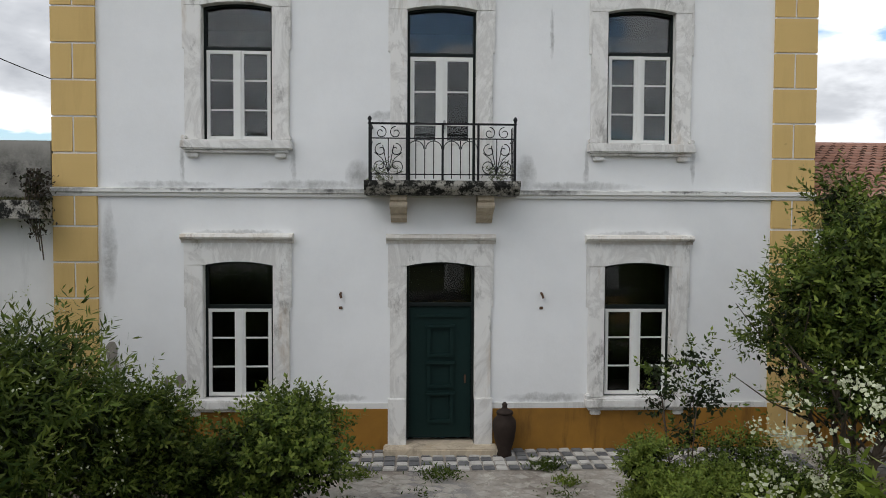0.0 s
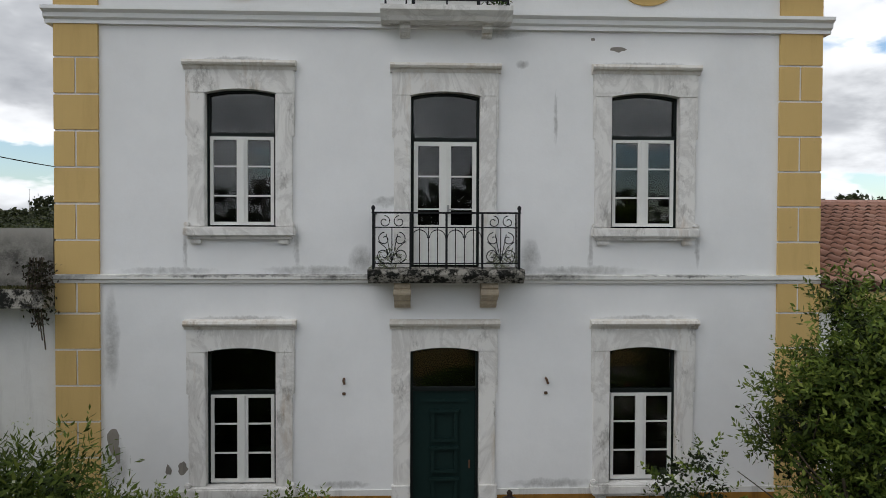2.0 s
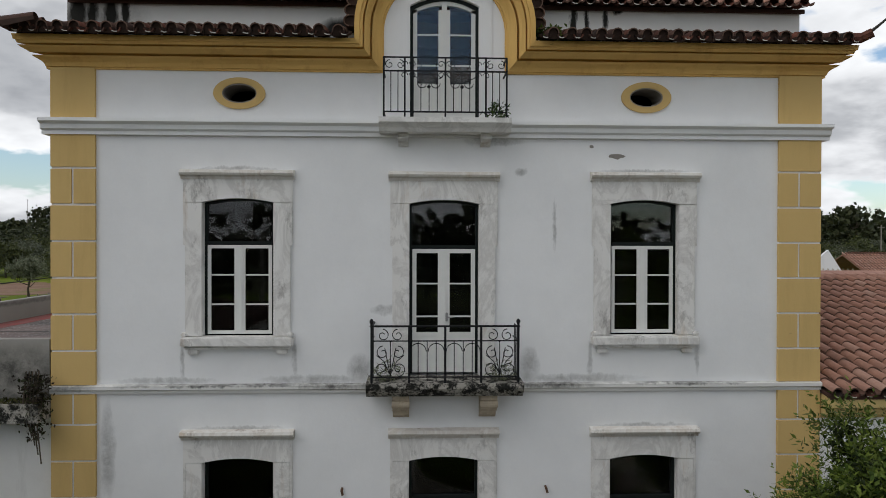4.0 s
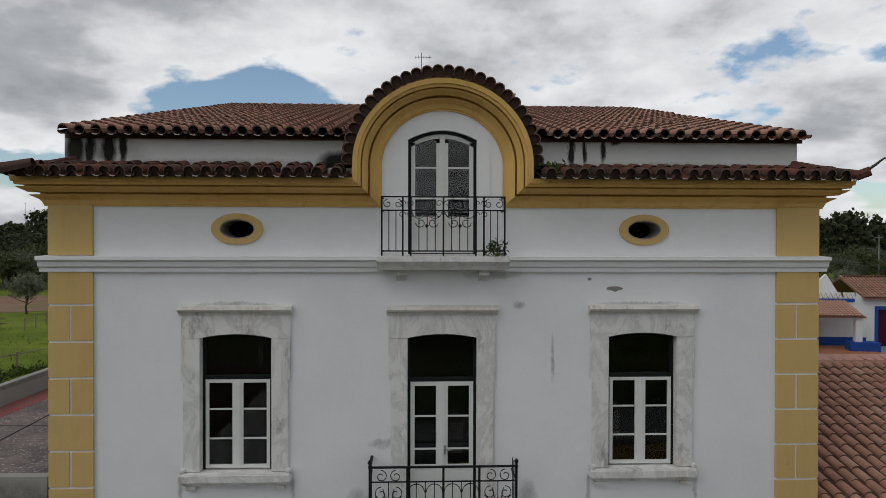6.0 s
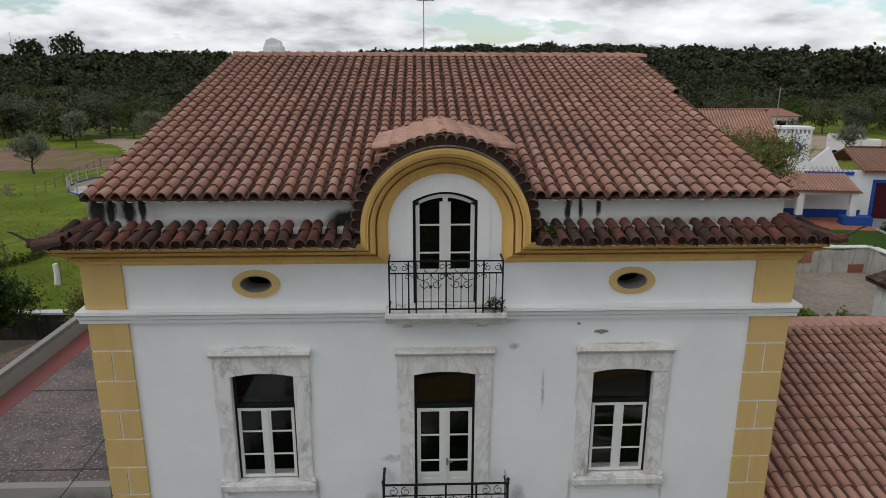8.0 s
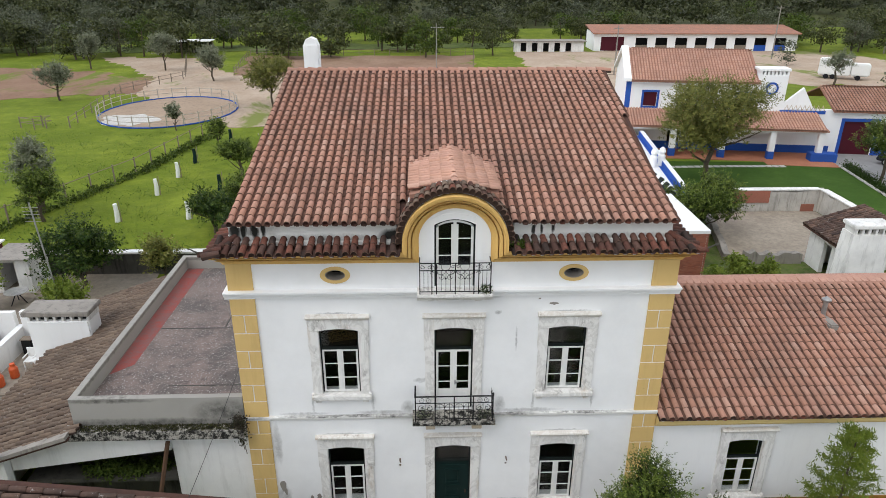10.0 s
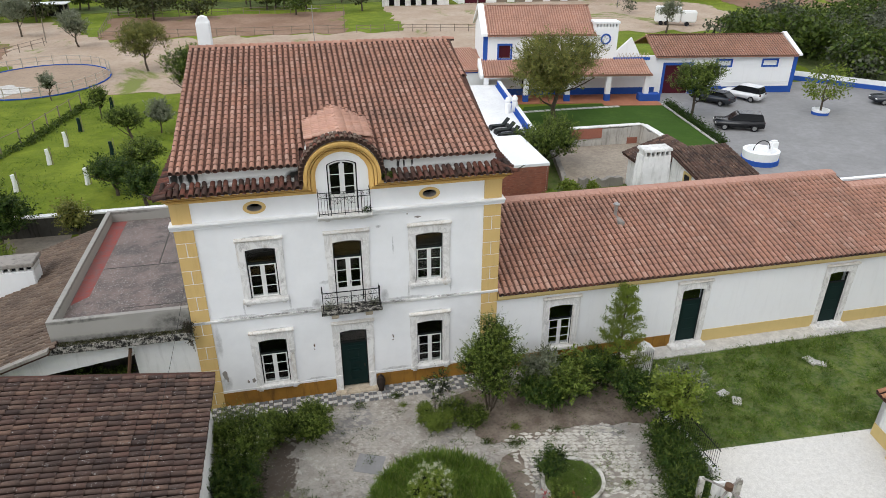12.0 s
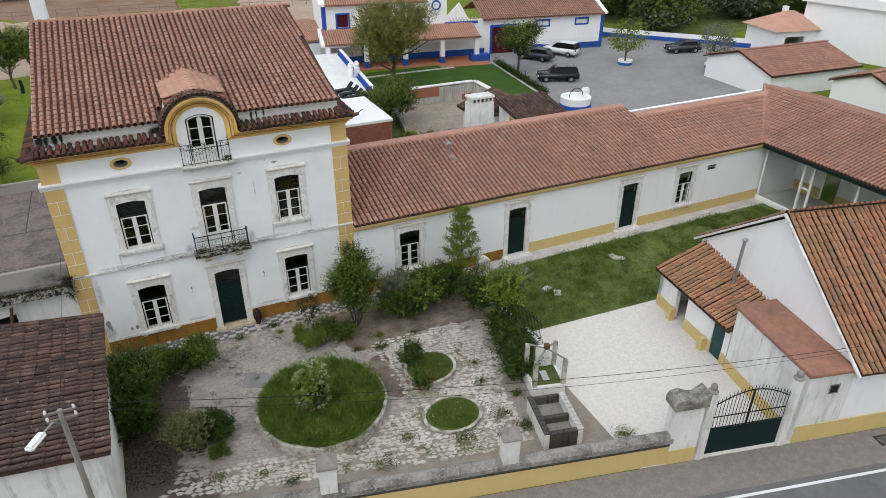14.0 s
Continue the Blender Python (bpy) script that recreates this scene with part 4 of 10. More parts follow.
WIN_X = (-2.40, 4.465)
OPEN_W = 1.17
DEPTH = 21.2


def arch_line(x0, x1, z0, zs, rise, n=10):
    """Outline of an opening with a shallow arched head, from foot to foot."""
    w = (x1 - x0) / 2
    top = [(x0 + 2 * w * k / n, zs + rise * (1 - (2 * k / n - 1) ** 2)) for k in range(n + 1)]
    return [(x0, z0), *top, (x1, z0)]


holes = []
for wx in WIN_X:
    holes += [(wx - 0.7, wx + 0.7, 0.85, 3.35), (wx - 0.7, wx + 0.7, 5.25, 7.7), (wx + 0.02 - 0.28, wx + 0.02 + 0.28, 9.22, 9.52)]
holes += [(X0 - 0.7, X0 + 0.7, 0.1, 3.35), (X0 - 0.7, X0 + 0.7, 4.62, 7.7), (X0 - 0.58, X0 + 0.58, 8.95, 10.0)]
setting("wall_south", holed_wall(bmesh.new(), XL, XR, -0.2, 10.0, holes, 0.0, 0.5), M_FACADE, "white plastered house front with grey stains", "wall")
bm = boxes((XL, 0.0, 10.0, X0 - 1.47, 0.5, 10.4), (X0 + 1.47, 0.0, 10.0, XR, 0.5, 10.4))
setting("wall_south_top", bm, M_WHITE_OLD, "white plaster strip under the skirt roof", "wall")
# arched dormer front
NA = 36
arc_out = [(X0 - 1.47 * math.cos(math.pi * k / NA), 10.47 + 1.41 * math.sin(math.pi * k / NA)) for k in range(NA + 1)]
arc_out = [(X0 - 1.47, 10.0), *arc_out, (X0 + 1.47, 10.0)]
inner = arch_line(X0 - 0.58, X0 + 0.58, 10.0, 10.88, 0.16, NA)
setting("wall_dormer", ring_plate(bmesh.new(), inner, arc_out, 0.0, 0.5, "y", False), M_WHITE, "white arched dormer front above the cornice", "wall")
bm = bmesh.new()
for xa, xb in ((XL, XL + 0.5), (XR - 0.5, XR)):
    box(bm, xa, 0.5, -0.2, xb, DEPTH - 0.5, 10.4)
box(bm, XL, DEPTH - 0.5, -0.2, XR, DEPTH, 10.4)
setting("wall_sides", bm, M_WHITE, "white plastered side and rear walls of the house", "wall")
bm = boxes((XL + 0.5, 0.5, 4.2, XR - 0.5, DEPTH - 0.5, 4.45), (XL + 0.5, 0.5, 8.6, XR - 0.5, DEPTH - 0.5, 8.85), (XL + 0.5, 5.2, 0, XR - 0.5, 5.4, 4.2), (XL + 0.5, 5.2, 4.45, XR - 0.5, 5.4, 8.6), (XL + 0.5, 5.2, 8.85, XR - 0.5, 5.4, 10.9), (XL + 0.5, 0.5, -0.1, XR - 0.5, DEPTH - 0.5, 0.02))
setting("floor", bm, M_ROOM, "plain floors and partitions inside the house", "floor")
# attic walls and gables
AX0, AX1 = -5.28, 7.25
EAVE_Y, EAVE_Z, RIDGE_Y, RIDGE_Z = -0.12, 10.90, 10.6, 13.5
SLOPE = (RIDGE_Z - EAVE_Z) / (RIDGE_Y - EAVE_Y)
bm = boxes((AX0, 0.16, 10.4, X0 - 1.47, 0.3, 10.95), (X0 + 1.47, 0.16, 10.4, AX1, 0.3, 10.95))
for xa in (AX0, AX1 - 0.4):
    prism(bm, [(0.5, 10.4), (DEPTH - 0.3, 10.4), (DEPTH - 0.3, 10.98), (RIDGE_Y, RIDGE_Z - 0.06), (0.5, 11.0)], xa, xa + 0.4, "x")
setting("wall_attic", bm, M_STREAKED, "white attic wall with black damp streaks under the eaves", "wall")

# base band
bm = boxes((XL + 0.69, -0.035, 0.0, X0 - 0.87, -0.001, 0.74), (X0 + 0.87, -0.035, 0.0, XR - 0.71, -0.001, 0.74))
setting("baseboard", bm, M_OCHRE, "ochre painted plinth with dark damp stains", "plinth")
bm = boxes((XL + 0.69, -0.028, 0.742, X0 - 0.87, -0.001, 0.84), (X0 + 0.87, -0.028, 0.742, XR - 0.71, -0.001, 0.84))
setting("trim_plinth", bm, M_WHITE_OLD, "pale worn band above the plinth", "trim")

# quoins: yellow blocks with white joints
for k, (xa, xb) in enumerate(((XL - 0.03, XL + 0.69), (XR - 0.71, XR + 0.03))):
    q = thing("quoin", "yellow corner pilaster of painted blocks with white joints", "pilaster", "corner pilasters", "structure", at=(xa, 0, 0))
    part("joint_bed", boxes((xa + 0.01, -0.03, 0.0, xb - 0.01, 0.6, 4.38), (xa + 0.01, -0.03, 4.5, xb - 0.01, 0.6, 8.69), (xa + 0.01, -0.03, 8.92, xb - 0.01, 0.6, 9.0)), M_WHITE, q, "white joint bed")
    g = 0.018
    z, full = 8.69, True
    while z > 0.2:
        zb = z - (0.58 if z > 8.6 else 0.605)
        if 4.3 < zb < 4.8:
            zb = 4.5
        if z == 4.5:
            z, full = 4.38, False
            zb = z - 0.52
        cuts = [(xa, xb)] if full else [(xa, xa + 0.355), (xa + 0.355, xb)]
        for ca, cb in cuts:
            part("brick", boxes((ca + (g if ca > xa else 0), -0.05, max(zb, 0) + g, cb - (g if cb < xb else 0), 0.62, z - g)), M_YELLOW, q)
        z, full = zb, not full
    part("brick", boxes((xa, -0.05, 8.93, xb, 0.62, 9.76)), M_YELLOW, q)

# string courses
bm = sweep_x(bmesh.new(), [(0.0, 4.37), (-0.05, 4.37), (-0.06, 4.42), (-0.09, 4.44), (-0.09, 4.50), (0.0, 4.52)], XL - 0.05, XR + 0.05)
setting("trim_first_floor", bm, M_STRING, "white string course stained black along its top", "string course")
bm = sweep_x(bmesh.new(), [(0.3, 8.66), (-0.07, 8.66), (-0.07, 8.72), (-0.12, 8.75), (-0.13, 8.82), (-0.20, 8.86), (-0.20, 8.915), (0.3, 8.93)], XL - 0.16, XR + 0.16)
setting("trim_second_floor", bm, M_WHITE, "white moulded string course below the attic storey", "string course")


def offset_path(path, d):
    out = []
    for i, p in enumerate(path):
        a = Vector(path[i]) - Vector(path[i - 1]) if i else Vector(path[1]) - Vector(path[0])
        b = Vector(path[i + 1]) - Vector(path[i]) if i < len(path) - 1 else a
        a, b = a.normalized(), b.normalized()
        na, nb = Vector((-a.y, a.x)), Vector((-b.y, b.x))
        n = (na + nb).normalized()
        out.append(Vector(p) + n * d / max(0.3, n.dot(na)))
    return out


path = [(XL - 0.10, 9.74), (X0 - 1.02, 9.74)]
path += [(X0 - 1.02 * math.cos(math.pi * k / 32), 10.43 + 0.94 * math.sin(math.pi * k / 32)) for k in range(33)]
path += [(X0 + 1.02, 9.74), (XR + 0.10, 9.74)]
section = [(0.0, 0.30), (0.0, -0.03), (0.03, -0.03), (0.035, -0.055), (0.06, -0.06), (0.10, -0.085), (0.13, -0.125), (0.155, -0.17), (0.175, -0.195), (0.180, -0.20), (0.185, -0.08), (0.214, -0.08), (0.219, -0.215), (0.24, -0.245), (0.28, -0.315), (0.302, -0.34), (0.307, -0.25), (0.325, -0.25), (0.33, -0.345), (0.375, -0.36), (0.38, -0.385), (0.46, -0.40), (0.46, 0.30)]
bm = bmesh.new()
rows = []
for d, y in section:
    line = offset_path(path, d)
    grow = max(0.0, -y - 0.05)
    line[0] = Vector((line[0].x - grow, line[0].y))
    line[-1] = Vector((line[-1].x + grow, line[-1].y))
    rows.append([bm.verts.new((p.x, y, p.y)) for p in line])
for a, b in zip(rows, rows[1:]):
    for i in range(len(a) - 1):
        bm.faces.new((a[i], a[i + 1], b[i + 1], b[i]))
for i in (0, -1):
    bm.faces.new([r[i] for r in rows])
setting("trim_cornice", bm, M_CORNICE, "yellow moulded cornice sweeping up round the dormer arch", "cornice")
bm = bmesh.new()
for s, x in ((-1, XL), (1, XR)):
    for d, za, zb in ((0.10, 9.74, 9.9), (0.16, 9.9, 10.0), (0.26, 10.0, 10.2)):
        box(bm, min(x, x + s * d), 0.31, za, max(x, x + s * d), DEPTH, zb)
setting("trim_cornice_sides", bm, M_YELLOW, "yellow cornice along the side walls", "cornice")

# oval attic openings
for wx in WIN_X:
    o = thing("oval_vent", "oval attic opening with a yellow plaster ring", "vent", "oval vents", "structure", at=(wx + 0.02, 0, 9.37))
    el = lambda a, b: [(wx + 0.02 + a * math.cos(2 * math.pi * k / 32), 9.37 + b * math.sin(2 * math.pi * k / 32)) for k in range(32)]
    part("ring", ring_plate(bmesh.new(), el(0.29, 0.165), el(0.43, 0.262), -0.035, -0.001), M_YELLOW, o)
    # Reveal in a darker grey than the wall, so the recess reads dark.
    part("reveal", ring_plate(bmesh.new(), el(0.27, 0.145), el(0.288, 0.163), -0.02, 0.48), M_CONCRETE, o)


# ---- windows ----
GLAZE = 0.2


def pane(x0, z0, x1, z1, y, parent):
    ob = part("pane", boxes((x0, y, z0, x1, y + 0.006, z1)), M_GLASS, parent)
    ob.visible_shadow = False
    return ob


def leaf_frame(bm, x0, x1, z0, z1, y, stile=0.05, bars=(), top=None):
    box(bm, x0, y, z0, x0 + stile, y + 0.045, z1)
    box(bm, x1 - stile, y, z0, x1, y + 0.045, z1)
    box(bm, x0 + stile, y, z0, x1 - stile, y + 0.045, z0 + stile)
    if top is None:
        box(bm, x0 + stile, y, z1 - stile, x1 - stile, y + 0.045, z1)
    for b in bars:
        box(bm, x0 + stile, y + 0.008, b - 0.013, x1 - stile, y + 0.037, b + 0.013)


def surround(w, xc, z0, zs, rise, stone, foot=None, ears=True):
    """Stone jambs, arched lintel, hood moulding."""
    h = OPEN_W / 2
    zt = zs + 0.40
    b = h + 0.285
    for s in (-1, 1):
        xa, xb = sorted((xc + s * h, xc + s * b))
        part("jamb", soft_box(xa, -0.05, foot if foot is not None else z0, xb, GLAZE, zs, 0.012), stone, w)
        if ears:
            xa, xb = sorted((xc + s * (b - 0.02), xc + s * (b + 0.035)))
            part("ear", soft_box(xa, -0.045, zs - 0.72, xb, 0.02, zt, 0.012), stone, w)
    arch = arch_line(xc - h, xc + h, zs, zs, rise, 12)
    outline = arch[1:-1][::-1] + [(xc - b, zs), (xc - b, zt), (xc + b, zt), (xc + b, zs)]
    part("lintel", prism(bmesh.new(), outline, -0.052, GLAZE, "y"), stone, w)
    prof = [(0.0, zt - 0.02), (-0.06, zt - 0.02), (-0.08, zt + 0.03), (-0.135, zt + 0.045), (-0.155, zt + 0.08), (-0.135, zt + 0.125), (-0.05, zt + 0.14), (0.0, zt + 0.145)]
    part("hood", sweep_x(bmesh.new(), prof, xc - h - 0.35, xc + h + 0.35), M_HOOD, w, "rounded stone hood moulding")


def dark_frame(w, xc, z0, zs, rise, y, bar=None):
    h = OPEN_W / 2
    out = arch_line(xc - h, xc + h, z0, zs, rise, 12)
    inn = arch_line(xc - h + 0.045, xc + h - 0.045, z0 + 0.0, zs - 0.035, rise, 12)
    part("window_frame", ring_plate(bmesh.new(), inn, out, y, y + 0.09, "y", False), M_FRAME_DARK, w, "dark green painted frame")
    if bar:
        part("transom", soft_box(xc - h + 0.045, y - 0.02, bar, xc + h - 0.045, y + 0.09, bar + 0.065, 0.01), M_FRAME_DARK, w)
        pane_z = (bar + 0.065, zs - 0.035 + rise)
        g = arch_line(xc - h + 0.045, xc + h - 0.045, pane_z[0], zs - 0.035, rise, 12)
        ob = part("pane", prism(bmesh.new(), g, y + 0.05, y + 0.056, "y"), M_GLASS, w, "dark fanlight pane")
        ob.visible_shadow = False


def casement(w, xc, z0, z1, y, bars):
    for s in (-1, 1):
        xa, xb = sorted((xc + s * 0.035, xc + s * (OPEN_W / 2 - 0.05)))
        bm = bmesh.new()
        leaf_frame(bm, xa, xb, z0, z1, y, 0.055, bars)
        lf = part("casement", bm, M_SASH, w, "white painted casement")
        cuts = [z0 + 0.055, *bars, z1 - 0.055]
        for a, b in zip(cuts, cuts[1:]):
            pane(xa + 0.055, a + 0.012, xb - 0.055, b - 0.012, y + 0.02, lf)
    part("meeting_stile", soft_box(xc - 0.05, y - 0.02, z0, xc + 0.05, y + 0.03, z1, 0.012), M_SASH, w)


WINDOW_NO = [0]


def sash_window(xc, z0, bar, zs, label, sill=True, stone=M_MARBLE):
    WINDOW_NO[0] += 1
    w = thing("window_%d" % WINDOW_NO[0], label, "window", "front windows", "structure", at=(xc, 0, z0))
    surround(w, xc, z0, zs, 0.065, stone)
    dark_frame(w, xc, z0, zs, 0.065, 0.1, bar)
    h = (bar - z0 - 0.03) / 3
    casement(w, xc, z0 + 0.025, bar, 0.085, (z0 + 0.025 + h, z0 + 0.025 + 2 * h))
    b = OPEN_W / 2 + 0.335
    part("window_sill", soft_box(xc - b, -0.16, z0 - 0.165, xc + b, 0.15, z0 - 0.005, 0.022), stone, w, "thick stone sill")
    part("window_sill", soft_box(xc - b + 0.05, -0.1, z0 - 0.215, xc + b - 0.05, -0.001, z0 - 0.166, 0.012), stone, w)
    for s in (-1, 1):
        part("corbel", soft_box(xc + s * 0.73 - 0.09, -0.08, z0 - 0.30, xc + s * 0.73 + 0.09, -0.001, z0 - 0.216, 0.015), stone, w)
        part("block", soft_box(xc + s * 0.87 - 0.05, -0.13, z0 - 0.004, xc + s * 0.87 + 0.05, -0.02, z0 + 0.07, 0.02), stone, w)
    return w


for wx in WIN_X:
    sash_window(wx, 0.93, 2.46, 3.21, "white six-pane casement window with a dark fanlight in a grey marble surround")
for wx in WIN_X:
    sash_window(wx, 5.32, 6.84, 7.555, "white upper casement window with a dark fanlight in a veined marble surround")

# front door
d = thing("door_1", "tall dark green panelled front door in a marble surround, shut", "door", "", "structure", at=(X0, 0, 0.18))
surround(d, X0, 0.18, 3.21, 0.065, M_MARBLE, 0.1)
for s in (-1, 1):
    part("plinth_block", soft_box(min(X0 + s * 0.585, X0 + s * 0.9), -0.085, 0.1, max(X0 + s * 0.585, X0 + s * 0.9), 0.1, 0.93, 0.012), M_MARBLE, d)
part("doorstep", soft_box(X0 - 0.97, -0.34, -0.02, X0 + 0.97, 0.3, 0.13, 0.02), M_SANDSTONE, d, "worn marble doorstep")
dark_frame(d, X0, 0.18, 3.21, 0.065, 0.1, 2.50)
part("door_leaf", soft_box(X0 - 0.54, 0.13, 0.19, X0 + 0.54, 0.19, 2.50, 0.01), M_GREEN_DOOR, d, "dark green door leaf")
part("cornice_bar", soft_box(X0 - 0.42, 0.095, 2.30, X0 + 0.42, 0.13, 2.36, 0.01), M_GREEN_DOOR, d)
for za, zb in ((0.46, 0.98), (1.08, 1.52), (1.62, 2.16)):
    bm = bmesh.new()
    ring_plate(bm, [(X0 - 0.17, za + 0.05), (X0 + 0.17, za + 0.05), (X0 + 0.17, zb - 0.05), (X0 - 0.17, zb - 0.05)], [(X0 - 0.23, za), (X0 + 0.23, za), (X0 + 0.23, zb), (X0 - 0.23, zb)], 0.085, 0.13)
    p = part("door_panel", bm, M_GREEN_DOOR, d)
    part("panel_ledge", soft_box(X0 - 0.26, 0.06, zb - 0.03, X0 + 0.26, 0.13, zb + 0.02, 0.008), M_GREEN_DOOR, p)
part("door_handle", soft_box(X0 + 0.42, 0.10, 1.15, X0 + 0.45, 0.13, 1.3, 0.008), M_RUST, d)

# balcony door
d = thing("door_2", "white half-glazed balcony double door with a dark fanlight", "door", "", "structure", at=(X0, 0, 4.66))
surround(d, X0, 4.66, 7.545, 0.065, M_MARBLE, 4.5)
dark_frame(d, X0, 4.66, 7.545, 0.065, 0.1, 6.78)


def glazed_leaf(dd, xc, z0, zp, z1, y, bars, half, crown=None):
    for s in (-1, 1):
        xa, xb = sorted((xc + s * 0.03, xc + s * half))
        bm = bmesh.new()
        leaf_frame(bm, xa, xb, z0, z1, y, 0.07, bars, crown)
        box(bm, xa + 0.07, y + 0.012, z0 + 0.07, xb - 0.07, y + 0.03, zp)
        box(bm, xa + 0.07, y, zp, xb - 0.07, y + 0.045, zp + 0.06)
        lf = part("door_leaf", bm, M_SASH, dd, "white painted leaf")
        part("panel", soft_box(xa + 0.12, y + 0.002, z0 + 0.13, xb - 0.12, y + 0.02, zp - 0.06, 0.008), M_SASH, lf)
        cuts = [zp + 0.06, *bars, z1 - 0.07]
        if crown:
            last = cuts.pop(-1)
            side = [(xa + 0.07 + (xb - xa - 0.14) * k / 6, crown(xa + 0.07 + (xb - xa - 0.14) * k / 6)) for k in range(7)]
            ob = part("pane", prism(bmesh.new(), [(xa + 0.07, cuts[-1]), *side, (xb - 0.07, cuts[-1])], y + 0.02, y + 0.026, "y"), M_GLASS, lf)
            ob.visible_shadow = False
        for a, b in zip(cuts, cuts[1:]):
            pane(xa + 0.07, a, xb - 0.07, b, y + 0.02, lf)
    part("meeting_stile", soft_box(xc - 0.045, y - 0.02, z0, xc + 0.045, y + 0.03, crown(xc) + 0.05 if crown else z1, 0.012), M_SASH, dd)


glazed_leaf(d, X0, 4.68, 5.30, 6.78, 0.085, (5.63, 6.19), 0.535)
part("door_handle", soft_box(X0 + 0.03, 0.03, 5.55, X0 + 0.07, 0.07, 5.70, 0.008), M_GALV, d)
part("door_handle", soft_box(X0 + 0.05, 0.03, 5.61, X0 + 0.16, 0.05, 5.63, 0.005), M_GALV, d)

# dormer door
d = thing("door_3", "white arched glazed attic double door in a dark frame", "door", "", "structure", at=(X0, 0, 8.95))
h = 0.58
out = arch_line(X0 - h, X0 + h, 8.95, 10.88, 0.16, 14)
inn = arch_line(X0 - h + 0.05, X0 + h - 0.05, 8.95, 10.835, 0.155, 14)
part("window_frame", ring_plate(bmesh.new(), inn, out, 0.06, 0.16, "y", False), M_FRAME_DARK, d, "dark frame")
glazed_leaf(d, X0, 8.97, 9.53, 10.84, 0.085, (9.90, 10.42), 0.53, lambda x: 10.78 + 0.15 * (1 - ((x - X0) / 0.53) ** 2))
o2 = arch_line(X0 - 0.53, X0 + 0.53, 10.835, 10.84, 0.15, 14)[1:-1]
o1 = arch_line(X0 - 0.53, X0 + 0.53, 10.765, 10.77, 0.15, 14)[1:-1]
part("arched_head", ring_plate(bmesh.new(), o1, o2, 0.085, 0.13, "y", False), M_SASH, d, "white arched head")
part("surround_line", ring_plate(bmesh.new(), arch_line(X0 - 0.58, X0 + 0.58, 9.8, 10.88, 0.16, 14), arch_line(X0 - 0.80, X0 + 0.80, 9.8, 11.0, 0.22, 14), -0.018, -0.001, "y", False), M_WHITE, d, "flat plaster band")


# ---- balconies ----
def arc_pts(cx, cz, r, a0, a1, y, n=9):
    return [(cx + r * math.cos(radians(a0 + (a1 - a0) * k / n)), y, cz + r * math.sin(radians(a0 + (a1 - a0) * k / n))) for k in range(n + 1)]


def spiral(cx, cz, r0, r1, a0, a1, y, n=14):
    return [(cx + (r0 + (r1 - r0) * k / n) * math.cos(radians(a0 + (a1 - a0) * k / n)), y, cz + (r0 + (r1 - r0) * k / n) * math.sin(radians(a0 + (a1 - a0) * k / n))) for k in range(n + 1)]


def bracket(parent, x, z1, depth, h, w, mat):
    prof = [(0.0, z1), (-depth, z1), (-depth, z1 - h * 0.18), (-depth * 0.9, z1 - h * 0.24), (-depth * 0.95, z1 - h * 0.45), (-depth * 0.7, z1 - h * 0.66), (-depth * 0.45, z1 - h * 0.72), (-depth * 0.42, z1 - h * 0.85), (-depth * 0.2, z1 - h), (0.0, z1 - h * 1.02)]
    b = part("bracket", sweep_x(bmesh.new(), prof, x - w / 2, x + w / 2), mat, parent, "carved stone bracket")
    part("volute", lathe(bmesh.new(), [(0.02, -w * 0.54), (h * 0.14, -w * 0.54), (h * 0.14, w * 0.54), (0.02, w * 0.54)], (0, 0, 0), 12), mat, b)
    v = b.children[-1]
    v.matrix_basis = Matrix.Translation((x, -depth * 0.82, z1 - h * 0.38)) @ Matrix.Rotation(radians(90), 4, 'Y')


b2 = thing("balcony", "stone first-floor balcony with black wrought iron scroll railing", "balcony", "", "structure", at=(X0, 0, 4.45))
prof = [(0.0, 4.40), (-0.50, 4.40), (-0.56, 4.46), (-0.60, 4.49), (-0.64, 4.55), (-0.64, 4.63), (0.0, 4.645)]
part("slab", sweep_x(bmesh.new(), prof, X0 - 1.27, X0 + 1.27), M_BALCONY, b2, "blackened stone slab with lichen")
for bx in (X0 - 0.72, X0 + 0.73):
    bracket(b2, bx, 4.40, 0.42, 0.44, 0.27, M_SANDSTONE)
yb = -0.58
xa, xb = X0 - 1.18, X0 + 1.18
part("top_rail", soft_box(xa - 0.03, yb - 0.025, 5.53, xb + 0.03, yb + 0.025, 5.56, 0.008), M_IRON, b2)
part("top_rail", soft_box(xa - 0.025, yb, 5.53, xa + 0.025, 0.0, 5.56, 0.008), M_IRON, b2)
part("top_rail", soft_box(xb - 0.025, yb, 5.53, xb + 0.025, 0.0, 5.56, 0.008), M_IRON, b2)
for z in (5.30, 4.72):
    part("rail", boxes((xa, yb - 0.01, z, xb, yb + 0.01, z + 0.018), (xa - 0.01, yb, z, xa + 0.01, 0, z + 0.018), (xb - 0.01, yb, z, xb + 0.01, 0, z + 0.018)), M_IRON, b2)
for px in (xa, X0 - 0.58, X0, X0 + 0.58, xb):
    part("post", soft_box(px - 0.018, yb - 0.018, 4.63, px + 0.018, yb + 0.018, 5.60 if px in (xa, xb) else 5.53, 0.005), M_IRON, b2)
for px in (xa, xb):
    bm = lathe(bmesh.new(), [(0.015, 0), (0.035, 0.03), (0.03, 0.06), (0.01, 0.085)], (px, yb, 5.58), 8)
    part("finial", bm, M_IRON, b2)
